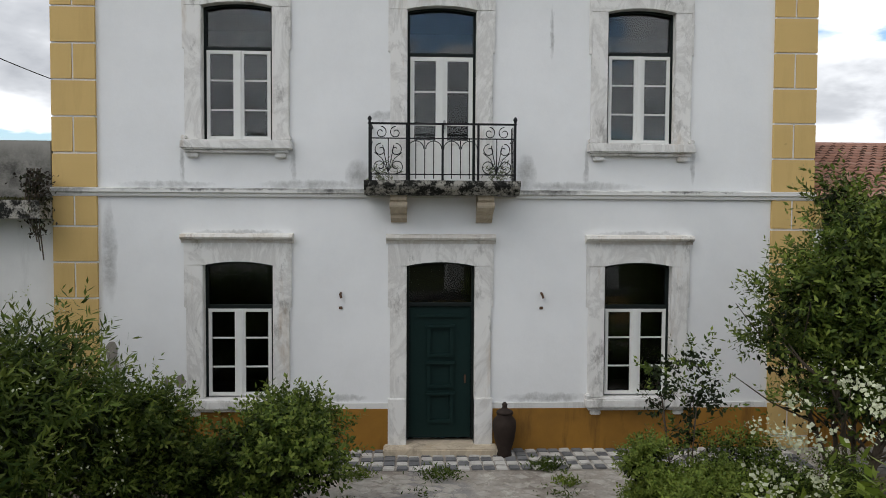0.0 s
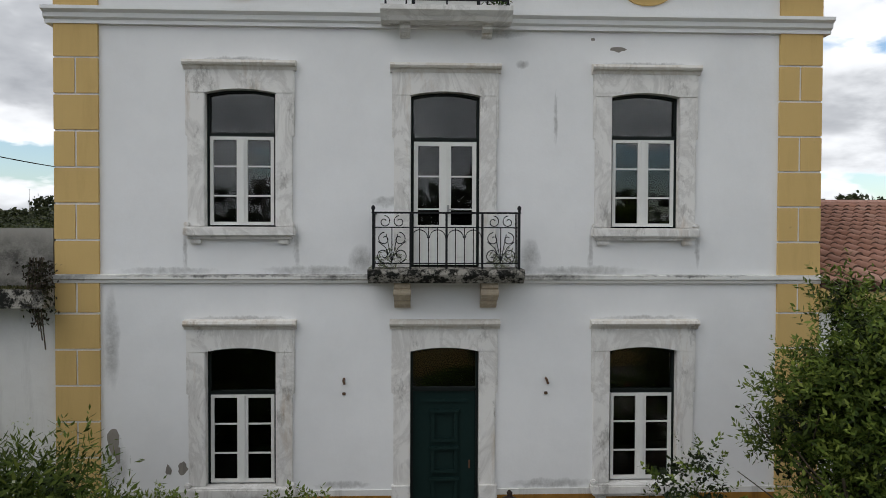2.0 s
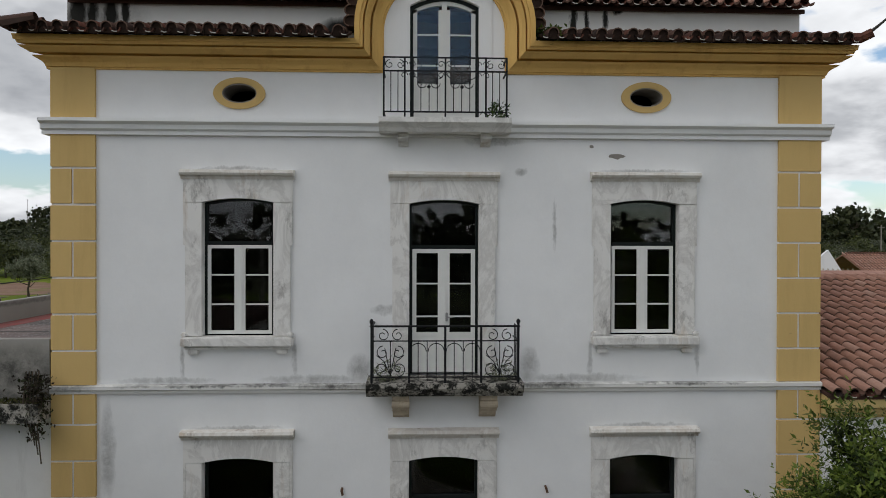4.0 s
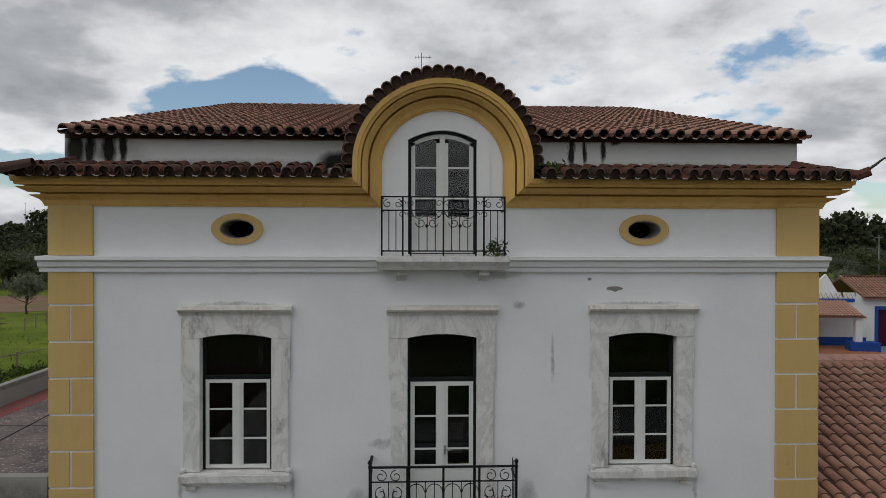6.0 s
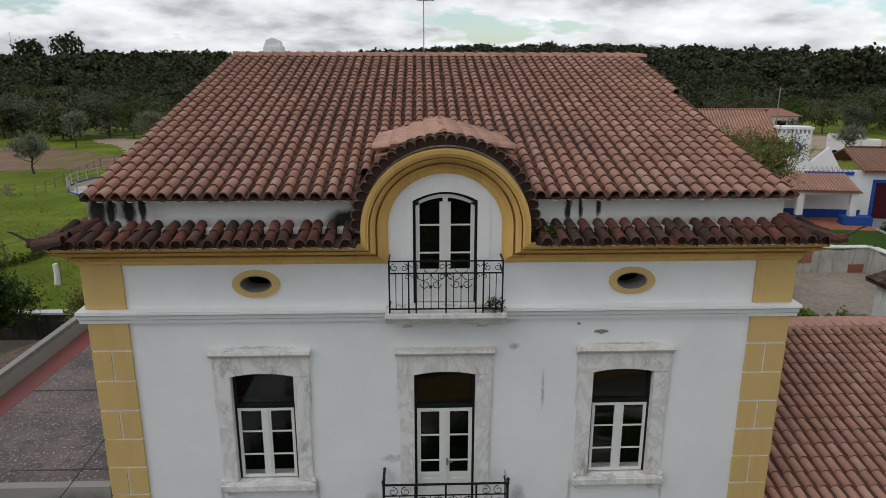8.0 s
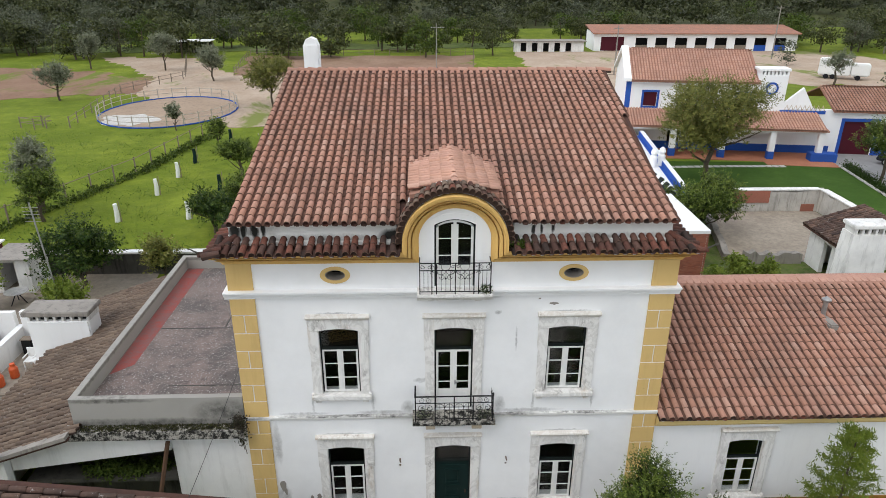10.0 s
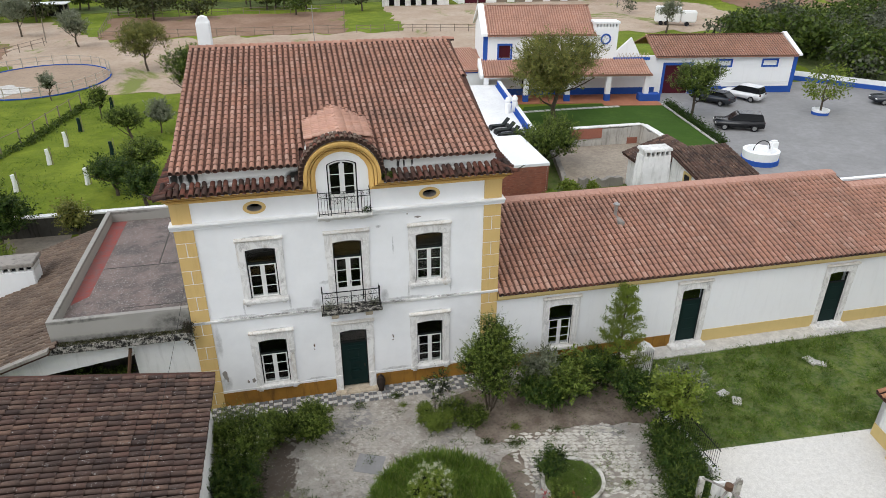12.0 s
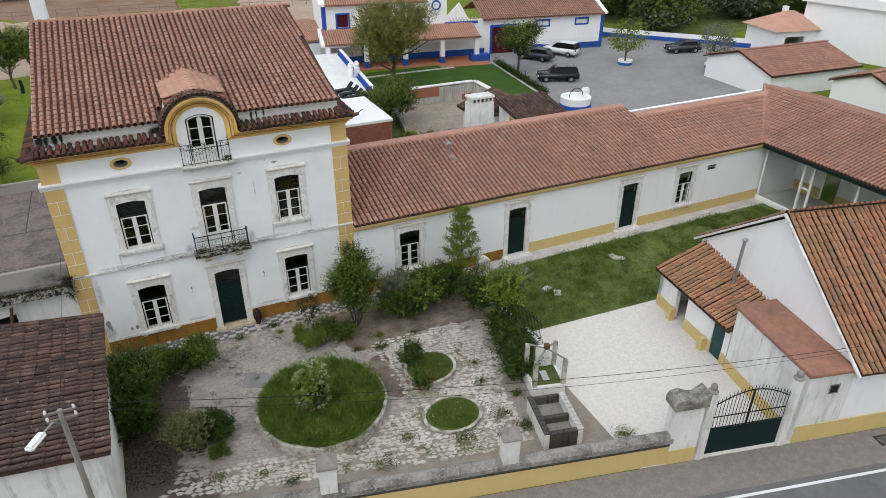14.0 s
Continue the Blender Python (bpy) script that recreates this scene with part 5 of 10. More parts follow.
for px in [X0 - 0.58 + 1.16 * k / 8 for k in range(1, 8) if k != 4]:
    part("baluster", tube(bmesh.new(), [(px, yb, 4.66), (px, yb, 5.32 if abs(px - X0) > 0.1 else 5.30)], 0.008, 5), M_IRON, b2)
for s in (-1, 1):
    for k in (0, 1):
        cx = X0 + s * (0.145 + 0.29 * k)
        part("hoop", tube(bmesh.new(), arc_pts(cx, 5.14, 0.13, 0, 180, yb), 0.008), M_IRON, b2)
    cx = X0 + s * 0.88
    for q in (-1, 1):
        part("scroll", tube(bmesh.new(), spiral(cx + q * 0.12, 5.40, 0.10, 0.03, 90, 90 + q * 420, yb, 18), 0.008), M_IRON, b2)
        part("scroll", tube(bmesh.new(), spiral(cx + q * 0.12, 5.12, 0.11, 0.03, 90 if q > 0 else 90, 90 - q * 400, yb, 18), 0.008), M_IRON, b2)
        part("scroll", tube(bmesh.new(), spiral(cx + q * 0.13, 4.86, 0.12, 0.03, 270, 270 + q * 400, yb, 18), 0.008), M_IRON, b2)
        part("stem", tube(bmesh.new(), [(cx, yb, 4.76), (cx + q * 0.10, yb, 4.98), (cx + q * 0.22, yb, 5.08)], 0.007), M_IRON, b2)
        part("stem", tube(bmesh.new(), [(cx, yb, 4.76), (cx + q * 0.05, yb, 5.0), (cx + q * 0.09, yb, 5.2)], 0.007), M_IRON, b2)
    part("stem", tube(bmesh.new(), [(cx, yb, 4.72), (cx, yb, 5.30)], 0.008), M_IRON, b2)
    for k in range(1, 4):
        y = yb * k / 4
        part("baluster", tube(bmesh.new(), [(X0 + s * 1.18, y, 4.64), (X0 + s * 1.18, y, 5.54)], 0.008), M_IRON, b2)
        part("scroll", tube(bmesh.new(), spiral(0, 0, 0.09, 0.03, 0, 400, 0, 16), 0.007), M_IRON, b2)
        b2.children[-1].matrix_basis = Matrix.Translation((X0 + s * 1.18, y + 0.07, 5.0 + 0.15 * (k % 2))) @ Matrix.Rotation(radians(90), 4, 'Z')
for k, s in enumerate((-1, 1)):
    pts = clumps(np.random.default_rng(30 + k), (X0 + s * 0.95, -0.4, 4.78), (0.2, 0.15, 0.14), 20, 8, 0.05)
    w = thing("balcony_weeds", "dry dark weeds growing on the balcony slab", "weeds", at=(X0 + s * 0.95, -0.4, 4.64))
    leaf_mesh("leaves", pts, 0.12, 31 + k, M_LEAF_OLIVE, w, slim=0.15)

b3 = thing("attic_balcony", "narrow stone attic balcony with thin black iron railing", "balcony", "", "structure", at=(X0, 0, 8.7))
prof = [(0.0, 8.70), (-0.36, 8.70), (-0.40, 8.76), (-0.44, 8.80), (-0.48, 8.84), (-0.48, 8.92), (0.0, 8.945)]
part("slab", sweep_x(bmesh.new(), prof, X0 - 1.08, X0 + 1.08), M_MARBLE, b3, "worn stone slab")
for bx in (X0 - 0.69, X0 + 0.69):
    bracket(b3, bx, 8.70, 0.24, 0.19, 0.17, M_MARBLE)
yb, xa, xb = -0.43, X0 - 1.0, X0 + 1.0
for z in (9.88, 9.66, 9.0):
    part("rail", boxes((xa, yb - 0.012, z, xb, yb + 0.012, z + 0.022), (xa - 0.012, yb, z, xa + 0.012, 0, z + 0.022), (xb - 0.012, yb, z, xb + 0.012, 0, z + 0.022)), M_IRON, b3)
for px in (xa, X0 - 0.66, X0 - 0.53, X0, X0 + 0.53, X0 + 0.66, xb):
    part("post", soft_box(px - 0.014, yb - 0.014, 8.93, px + 0.014, yb + 0.014, 9.9, 0.004), M_IRON, b3)
for px in [xa + 0.115, xa + 0.23, xb - 0.115, xb - 0.23] + [X0 - 0.53 + 1.06 * k / 8 for k in range(1, 8) if k != 4]:
    part("baluster", tube(bmesh.new(), [(px, yb, 9.01), (px, yb, 9.66)], 0.008), M_IRON, b3)
for cx in (X0 - 0.82, X0 + 0.82):
    for q in (-1, 1):
        part("scroll", tube(bmesh.new(), spiral(cx + q * 0.085, 9.775, 0.075, 0.02, 90, 90 - q * 400, yb, 16), 0.007), M_IRON, b3)
for cx in (X0, X0 - 0.6, X0 + 0.6):
    for q in (-1, 1):
        for zz in (9.78, 9.60):
            part("scroll", tube(bmesh.new(), spiral(cx + q * 0.07, zz, 0.06, 0.015, 180 if q > 0 else 0, 180 - q * 380 if q > 0 else 380, yb, 14), 0.007), M_IRON, b3)
for cx in (X0 - 0.27, X0 + 0.27):
    for q in (-1, 1):
        part("scroll", tube(bmesh.new(), spiral(cx + q * 0.10, 9.47, 0.085, 0.02, 0 if q > 0 else 180, -q * 420 if q > 0 else 180 + 420, yb, 16), 0.008), M_IRON, b3)
        part("scroll", tube(bmesh.new(), arc_pts(cx + q * 0.13, 9.66, 0.12, 180, 360, yb), 0.007), M_IRON, b3)
        part("scroll", tube(bmesh.new(), arc_pts(cx, 9.80, 0.13, 90, 90 + q * 150, yb), 0.007), M_IRON, b3)
    part("rosette", lathe(bmesh.new(), [(0.01, -0.03), (0.035, 0), (0.01, 0.03)], (cx, yb, 9.42), 8), M_IRON, b3)
w = thing("balcony_weeds", "dark dry weeds in the corner of the attic balcony", "weeds", at=(X0 + 0.86, -0.36, 8.94))
leaf_mesh("leaves", clumps(np.random.default_rng(44), (X0 + 0.86, -0.36, 9.03), (0.17, 0.12, 0.12), 26, 8, 0.04), 0.08, 45, M_LEAF_DARK, w, slim=0.3)

# bare cement patches where the paint has flaked
front = bpy.data.objects["wall_south"]
rng = random.Random(61)
for px, pz, w, h in ((-4.53, 1.72, 0.11, 0.24), (-3.62, 1.2, 0.06, 0.10), (-3.38, 1.22, 0.09, 0.13), (3.98, 8.37, 0.15, 0.055), (-4.45, 1.45, 0.05, 0.16), (3.55, 8.53, 0.05, 0.03)):
    ring = [(px + w * math.cos(a) * rng.uniform(0.6, 1.1), pz + h * math.sin(a) * rng.uniform(0.65, 1.1)) for a in (2 * math.pi * k / 14 for k in range(14))]
    part("bare_patch", prism(bmesh.new(), ring, -0.004, -0.0005, "y"), M_CONCRETE, front, "grey cement where the paint has flaked")

# iron lamp stubs on the wall
for lx in (X0 - 1.71, X0 + 1.74):
    w = thing("wall_hook", "rusty stub of a removed wall lamp", "hook", "wall hooks", at=(lx, 0, 2.72))
    part("stub", tube(bmesh.new(), [(lx, 0, 2.74), (lx, -0.09, 2.73), (lx + 0.02, -0.1, 2.66)], 0.022, 6), M_RUST, w)
    part("plate", soft_box(lx - 0.03, -0.02, 2.46, lx + 0.03, 0.0, 2.51, 0.006), M_RUST, w)

# clay urn beside the door
u = thing("clay_urn", "dark weathered clay urn with a lid beside the front door", "urn", at=(2.12, -0.32, 0))
part("body", lathe(bmesh.new(), [(0.10, 0.0), (0.13, 0.03), (0.11, 0.10), (0.17, 0.30), (0.20, 0.52), (0.19, 0.62), (0.13, 0.70), (0.14, 0.74)], (2.12, -0.32, 0), 18), M_DARK_CLAY, u, "", True)
part("lid", lathe(bmesh.new(), [(0.15, 0.745), (0.13, 0.78), (0.05, 0.82), (0.04, 0.86), (0.05, 0.89), (0.015, 0.93)], (2.12, -0.32, 0), 14), M_DARK_CLAY, u, "", True)

# ---- main roof ----
up = Vector((0, RIDGE_Y - EAVE_Y, RIDGE_Z - EAVE_Z)).normalized()
RX0, RX1, FLARE = -5.24, 7.30, 0.42
roof = thing("roof_main", "broad gabled roof of mottled orange interlocking clay tiles", "roof", "", "structure", at=(X0, RIDGE_Y, EAVE_Z))
prof = [(EAVE_Y + 0.22, EAVE_Z - 0.02), (RIDGE_Y, RIDGE_Z - 0.04), (2 * RIDGE_Y - EAVE_Y, EAVE_Z - 0.05), (2 * RIDGE_Y - EAVE_Y, EAVE_Z + 0.02), (RIDGE_Y, RIDGE_Z + 0.03), (EAVE_Y + 0.22, EAVE_Z + 0.055)]
bm = bmesh.new()
sweep_x(bm, prof, RX0, X0 - 1.35)
half = [bm.verts.new((X0 + 1.35, y, z)) for y, z in prof]
skew = [bm.verts.new((RX1 + FLARE * min(1.0, (y - EAVE_Y) / (RIDGE_Y - EAVE_Y)), y, z)) for y, z in prof]
bm.faces.new(half[::-1])
bm.faces.new(skew)
for k in range(len(prof)):
    bm.faces.new((half[k], half[(k + 1) % len(prof)], skew[(k + 1) % len(prof)], skew[k]))
mid = [(1.6, EAVE_Z + 1.72 * SLOPE - 0.05), (RIDGE_Y, RIDGE_Z - 0.04), (2 * RIDGE_Y - EAVE_Y, EAVE_Z - 0.05), (2 * RIDGE_Y - EAVE_Y, EAVE_Z + 0.02), (RIDGE_Y, RIDGE_Z + 0.03), (1.6, EAVE_Z + 1.72 * SLOPE + 0.02)]
sweep_x(bm, mid, X0 - 1.35, X0 + 1.35)
part("roof_bed", bm, M_CHANNEL, roof, "tile bed coloured dark for the shade between tiles")
STEP, LAP = 0.262, 0.37
ncol = int((RX1 + FLARE - RX0) / STEP)
nrow = int((Vector((0, RIDGE_Y - EAVE_Y, RIDGE_Z - EAVE_Z)).length) / LAP)


def clear_of_dormer(c, r):
    x = RX0 + (c + 0.5) * STEP
    y = EAVE_Y + r * LAP * up.y
    z = EAVE_Z + r * LAP * up.z
    dx = abs(x - X0)
    if x > RX1 - 0.08 + FLARE * (y - EAVE_Y) / (RIDGE_Y - EAVE_Y):
        return False
    if dx > 1.55:
        return True
    top = 10.47 + math.sqrt(max(0, 1.55 ** 2 - dx ** 2)) if dx < 1.55 else 0
    return z > min(top, 11.80 - 0.20 * dx) + 0.02


tile_field(roof, (RX0, EAVE_Y, EAVE_Z), (1, 0, 0), up, ncol, nrow, M_TILE, 5, STEP, LAP, keep=clear_of_dormer, eave=True)
ridge_row(roof, (RX0, RIDGE_Y, RIDGE_Z + 0.02), (RX1 + FLARE, RIDGE_Y, RIDGE_Z + 0.02), M_TILE)

# skirt roof below the attic wall
skirt = thing("roof_skirt", "narrow skirt of blackened old clay tiles above the cornice", "roof", "", "structure", at=(X0, 0, 10.2))
su = Vector((0, 0.95, 0.25)).normalized()
SK0, SK1 = XL - 0.38, XR + 0.38
for xa, xb in ((SK0, X0 - 1.50), (X0 + 1.50, SK1)):
    bm = sweep_x(bmesh.new(), [(-0.34, 10.22), (0.5, 10.40), (0.5, 10.30), (-0.34, 10.13)], xa + 0.1 * (xa == SK0), xb - 0.1 * (xb == SK1))
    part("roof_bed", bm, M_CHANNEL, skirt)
    n = int((xb - xa) / 0.255)
    tile_field(skirt, (xa + (xb - xa - n * 0.255) / 2, -0.58, 10.18), (1, 0, 0), su, n, 2, M_TILE_DARK, 2, 0.255, 0.40, wobble=1.6, eave=True)
for s, x in ((-1, SK0), (1, SK1)):
    bm = bmesh.new()
    tube(bm, [(x - s * 0.7, 0.2, 10.50), (x - s * 0.3, -0.25, 10.34), (x, -0.55, 10.27), (x + s * 0.12, -0.66, 10.33)], 0.10, 8, 0.08)
    part("hip_tile", bm, M_TILE_DARK, skirt)
    bm = tube(bmesh.new(), [(x + s * 0.08, -0.6, 10.33), (x + s * 0.18, -0.68, 10.42), (x + s * 0.28, -0.74, 10.52), (x + s * 0.34, -0.78, 10.55)], 0.03, 6, 0.012)
    part("finial", bm, M_SLAB, skirt, "upturned corner spike")
    su2 = Vector((-s * 0.95, 0, 0.25)).normalized()
    start = (x, DEPTH, 10.2) if s < 0 else (x, -0.3, 10.2)
    tile_field(skirt, start, (0, -1, 0) if s < 0 else (0, 1, 0), su2, 84, 1, M_TILE_DARK)
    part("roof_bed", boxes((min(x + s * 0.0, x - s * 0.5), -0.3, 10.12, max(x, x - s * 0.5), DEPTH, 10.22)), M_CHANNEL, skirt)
# mossy tuft on the skirt
w = thing("roof_weeds", "green weeds growing on the skirt roof beside the dormer", "weeds", at=(2.85, -0.1, 10.3))
leaf_mesh("leaves", clumps(np.random.default_rng(51), (2.85, -0.2, 10.36), (0.30, 0.22, 0.10), 50, 10, 0.04), 0.09, 52, M_LEAF, w, slim=0.4)

# dormer roof
dorm = thing("roof_dormer", "small barrel dormer roof with new pale tiles and an old dark tiled edge", "roof", "", "structure", at=(X0, 0.5, 11.5))
n = 26
ro, ri = 1.55, 1.44
bm = bmesh.new()
inner = [(X0 - ri * math.cos(math.pi * k / n), 10.47 + ri * 0.96 * math.sin(math.pi * k / n)) for k in range(n + 1)]
outer = [(X0 - ro * math.cos(math.pi * k / n), 10.47 + ro * 0.96 * math.sin(math.pi * k / n)) for k in range(n + 1)]
ring_plate(bm, inner, outer, -0.16, 2.0, "y", False)
part("barrel", bm, M_WHITE_OLD, dorm, "stained plaster barrel")
me = tile_mesh(M_TILE_DARK)
n = 27
for k in range(n + 1):
    a = math.pi * (0.01 + 0.98 * k / n)
    nx, nz = -math.cos(a), math.sin(a)
    p = Vector((X0 + nx * ro, -0.30, 10.47 + nz * ro * 0.96))
    m = Matrix(((nz, 0, nx, p.x), (0, 1, 0, p.y), (-nx, 0, nz, p.z), (0, 0, 0, 1)))
    for j in (0, 1):
        ob = link("roof_tile", me if (k * 7 + j * 3) % 5 < 2 else tile_mesh(M_TILE_LICHEN), None, dorm)
        ob.matrix_basis = Matrix.Translation((0, 0.36 * j, 0)) @ m @ Matrix.Rotation(0.08 * math.sin(37.0 * k + 11.0 * j), 4, 'Z')
# two shallow slopes of new tiles running back into the main roof
for s in (-1, 1):
    a = Vector((X0, 0.45, 11.90))
    side = Vector((s * 1.12, 0, -0.26)).normalized()
    bm = bmesh.new()
    e = side * 1.30
    q = [a, a + e, a + e + Vector((0, 3.9, 0.0)), a + Vector((0, 5.0, 0.0))]
    vs = [bm.verts.new(v) for v in q] + [bm.verts.new(v - Vector((0, 0, 0.16))) for v in q]
    bm.faces.new(vs[:4])
    bm.faces.new(vs[4:][::-1])
    for i in range(4):
        bm.faces.new((vs[i], vs[(i + 1) % 4], vs[4 + (i + 1) % 4], vs[4 + i]))
    part("roof_bed", bm, M_CHANNEL_NEW, dorm)
    upv = -side
    low = a + side * 1.32
    if s < 0:
        tile_field(dorm, low + Vector((0, 3.95, 0.02)), (0, -1, 0), upv, 15, 4, M_TILE_NEW, 4, 0.25, 0.33)
    else:
        tile_field(dorm, low + Vector((0, 0.05, 0.02)), (0, 1, 0), upv, 15, 4, M_TILE_NEW, 4, 0.25, 0.33)
ridge_row(dorm, (X0, 0.3, 11.94), (X0, 4.2, 11.94), M_TILE_NEW)

# chimney behind the ridge and antenna
c = thing("chimney", "white plastered chimney stack behind the ridge", "chimney", at=(-5.05, 16, 12.2))
part("stack_body", soft_box(-5.42, 15.65, 12.0, -4.7, 16.35, 14.0, 0.04), M_WHITE, c)
part("hood", prism(bmesh.new(), [(-5.38, 14.0), (-5.3, 14.2), (-5.06, 14.3), (-4.82, 14.2), (-4.74, 14.0)], 15.7, 16.3, "y"), M_WHITE, c, "rounded white hood")
an = thing("antenna", "thin roof aerial mast with a small rod array", "antenna", at=(0.77, 10.6, 13.4))
part("mast", tube(bmesh.new(), [(0.77, 10.6, 13.3), (0.77, 10.6, 15.35)], 0.018, 6), M_GALV, an)
part("boom", tube(bmesh.new(), [(0.55, 10.6, 15.2), (1.1, 10.6, 15.2)], 0.01, 5), M_GALV, an)
for k in range(6):
    part("rod", tube(bmesh.new(), [(0.58 + 0.09 * k, 10.42, 15.2), (0.58 + 0.09 * k, 10.78, 15.2)], 0.006, 4), M_GALV, an)

# ---- long wing ----
WX1 = 37.4
W_EAVE, W_RIDGE_Y, W_RIDGE = 4.30, 6.2, 6.02
wing_open = [(10.70, "window"), (17.50, "door"), (25.70, "door"), (30.20, "window")]
holes = []
for x, k in wing_open:
    holes.append((x - 0.7, x + 0.7, 0.88 if k == "window" else 0.1, 3.32))
holes.append((32.05, 32.7, 3.1, 3.32))
bm = holed_wall(bmesh.new(), XR + 0.05, WX1, -0.2, 4.25, holes, 0.03, 0.5)
box(bm, XR + 0.05, 6.2, -0.2, 29.6, 6.5, 5.86)
box(bm, 29.6, 6.2, -0.2, WX1 + 6, 6.5, 5.48)
box(bm, WX1 + 0.02, 0.03, -0.2, 41.1, 0.3, 4.2)
box(bm, XR + 0.05, 5.0, 0.0, WX1, 5.2, 4.0)
setting("wall_wing", bm, M_WHITE, "long low white plastered wing", "wall")
setting("baseboard_wing_damp", boxes((XR + 0.05, 0.0, 0.0, 16.63, 0.029, 0.72)), M_OCHRE, "ochre painted plinth of the wing beside the house", "plinth")
bm = boxes((18.37, 0.0, 0.0, 24.83, 0.029, 0.74), (26.57, 0.0, 0.0, WX1, 0.029, 0.74))
setting("baseboard_wing", bm, M_PALE_YELLOW, "yellow painted plinth of the wing", "plinth")
bm = sweep_x(bmesh.new(), [(0.03, 3.88), (-0.03, 3.88), (-0.06, 3.94), (-0.13, 3.95), (-0.14, 4.05), (-0.28, 4.11), (-0.28, 4.28), (0.03, 4.3)], XR + 0.06, WX1)
setting("trim_wing_cornice", bm, M_PALE_YELLOW, "yellow eaves cornice of the wing", "cornice")
for ox, k in wing_open:
    if k == "window":
        sash_window(ox, 0.95, 2.42, 3.2, "white casement window of the low wing in a pale stone surround")
    else:
        d = thing("door_wing", "dark green panelled door of the wing in a pale stone surround", "door", "wing doors", "structure", at=(ox, 0, 0.2))
        surround(d, ox, 0.2, 3.2, 0.065, M_MARBLE, 0.08)
        dark_frame(d, ox, 0.2, 3.2, 0.065, 0.1, 2.55)
        part("door_leaf", soft_box(ox - 0.54, 0.13, 0.2, ox + 0.54, 0.19, 2.55, 0.01), M_GREEN_DOOR, d)
        for za, zb in ((0.35, 0.9), (1.0, 1.5), (1.6, 2.3)):
            part("door_panel", soft_box(ox - 0.36, 0.11, za, ox + 0.36, 0.14, zb, 0.012), M_GREEN_DOOR, d)
        part("doorstep", soft_box(ox - 0.95, -0.45, -0.02, ox + 0.95, 0.3, 0.19, 0.03), M_MARBLE, d, "pale stone doorstep")
part("frame", boxes((32.02, 0.0, 3.07, 32.73, 0.2, 3.1), (32.02, 0.0, 3.32, 32.73, 0.2, 3.35)), M_FRAME_DARK, None)
tagged(bpy.data.objects["frame"], "dark frame of a small ventilation slot", "vent", "", "structure")


def gable_roof(name, label, x0, x1, ye, yr, ye2, ze, zr, mat, chan, pieces=0, back=True, step=0.262, ridge_mat=None):
    """A gabled roof along x."""
    r = thing(name, label, "roof", "", "structure", at=((x0 + x1) / 2, yr, ze))
    ze2 = zr - (zr - ze) * (ye2 - yr) / (yr - ye)
    prof = [(ye + 0.05, ze - 0.05), (yr, zr - 0.05), (ye2, ze2 - 0.05), (ye2, ze2 + 0.015), (yr, zr + 0.02), (ye + 0.05, ze + 0.015)]
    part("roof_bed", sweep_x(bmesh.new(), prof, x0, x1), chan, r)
    u = Vector((0, yr - ye, zr - ze))
    n = int((x1 - x0) / step + 0.001)
    tile_field(r, (x0, ye, ze), (1, 0, 0), u, n, int(u.length / 0.40) + 1, mat, pieces, step, 0.40, eave=pieces > 0)
    if back:
        ub = Vector((0, yr - ye2, zr - ze2))
        tile_field(r, (x1, ye2, ze2), (-1, 0, 0), ub, n, int(ub.length / 0.42) + 1, M_TILE_NEW, 0, step)
    band = [(yr - 0.42, zr - 0.02), (yr - 0.40, zr + 0.075), (yr, zr + 0.16), (yr + 0.35, zr + 0.07), (yr + 0.37, zr - 0.04)]
    part("ridge_band", sweep_x(bmesh.new(), band, x0, x1), M_RIDGE, r, "broad pink mortared ridge")
    return r


WX_STEP = XR + 0.06 + 0.28 * int((29.6 - XR) / 0.28)
gable_roof("roof_wing", "long gabled roof of orange interlocking clay tiles", XR + 0.06, WX_STEP, -0.34, W_RIDGE_Y, 6.75, W_EAVE, W_RIDGE, M_TILE, M_CHANNEL, 2, False, step=0.28)
gable_roof("roof_wing_end", "lower end of the wing roof in orange clay tiles", WX_STEP + 0.004, 44.5, -0.34, W_RIDGE_Y - 1.25, 6.75, W_EAVE, W_RIDGE - 1.25 * (W_RIDGE - W_EAVE) / (W_RIDGE_Y + 0.34), M_TILE, M_CHANNEL, 0, False, step=0.28)
# chimneys on the wing
c = thing("wing_chimney", "broad white chimney with a slotted cap behind the wing roof", "chimney", at=(20.4, 10.4, 0))
bm = bmesh.new()
vs = [(19.2, 9.85, -0.05), (21.65, 9.85, -0.05), (21.65, 10.95, -0.05), (19.2, 10.95, -0.05), (19.55, 9.95, 6.35), (21.3, 9.95, 6.35), (21.3, 10.85, 6.35), (19.55, 10.85, 6.35)]
vv = [bm.verts.new(v) for v in vs]
for f in ((3, 2, 1, 0), (4, 5, 6, 7), (0, 1, 5, 4), (1, 2, 6, 5), (2, 3, 7, 6), (3, 0, 4, 7)):
    bm.faces.new([vv[i] for i in f])
part("stack_body", bm, M_WHITE_OLD, c)
for k in range(6):
    xx = 19.62 + k * 0.31
    part("vent_pier", boxes((xx, 9.98, 6.35, xx + 0.1, 10.82, 6.62)), M_WHITE_OLD, c)
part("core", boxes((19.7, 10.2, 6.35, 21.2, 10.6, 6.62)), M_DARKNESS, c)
part("cap", soft_box(19.5, 9.9, 6.62, 21.35, 10.9, 6.80, 0.03), M_WHITE_OLD, c, "flat slab cap")
c = thing("vent_pipe", "grey metal vent pipe with a cowl on the wing roof", "vent pipe", at=(15.0, 4.1, 5.4))
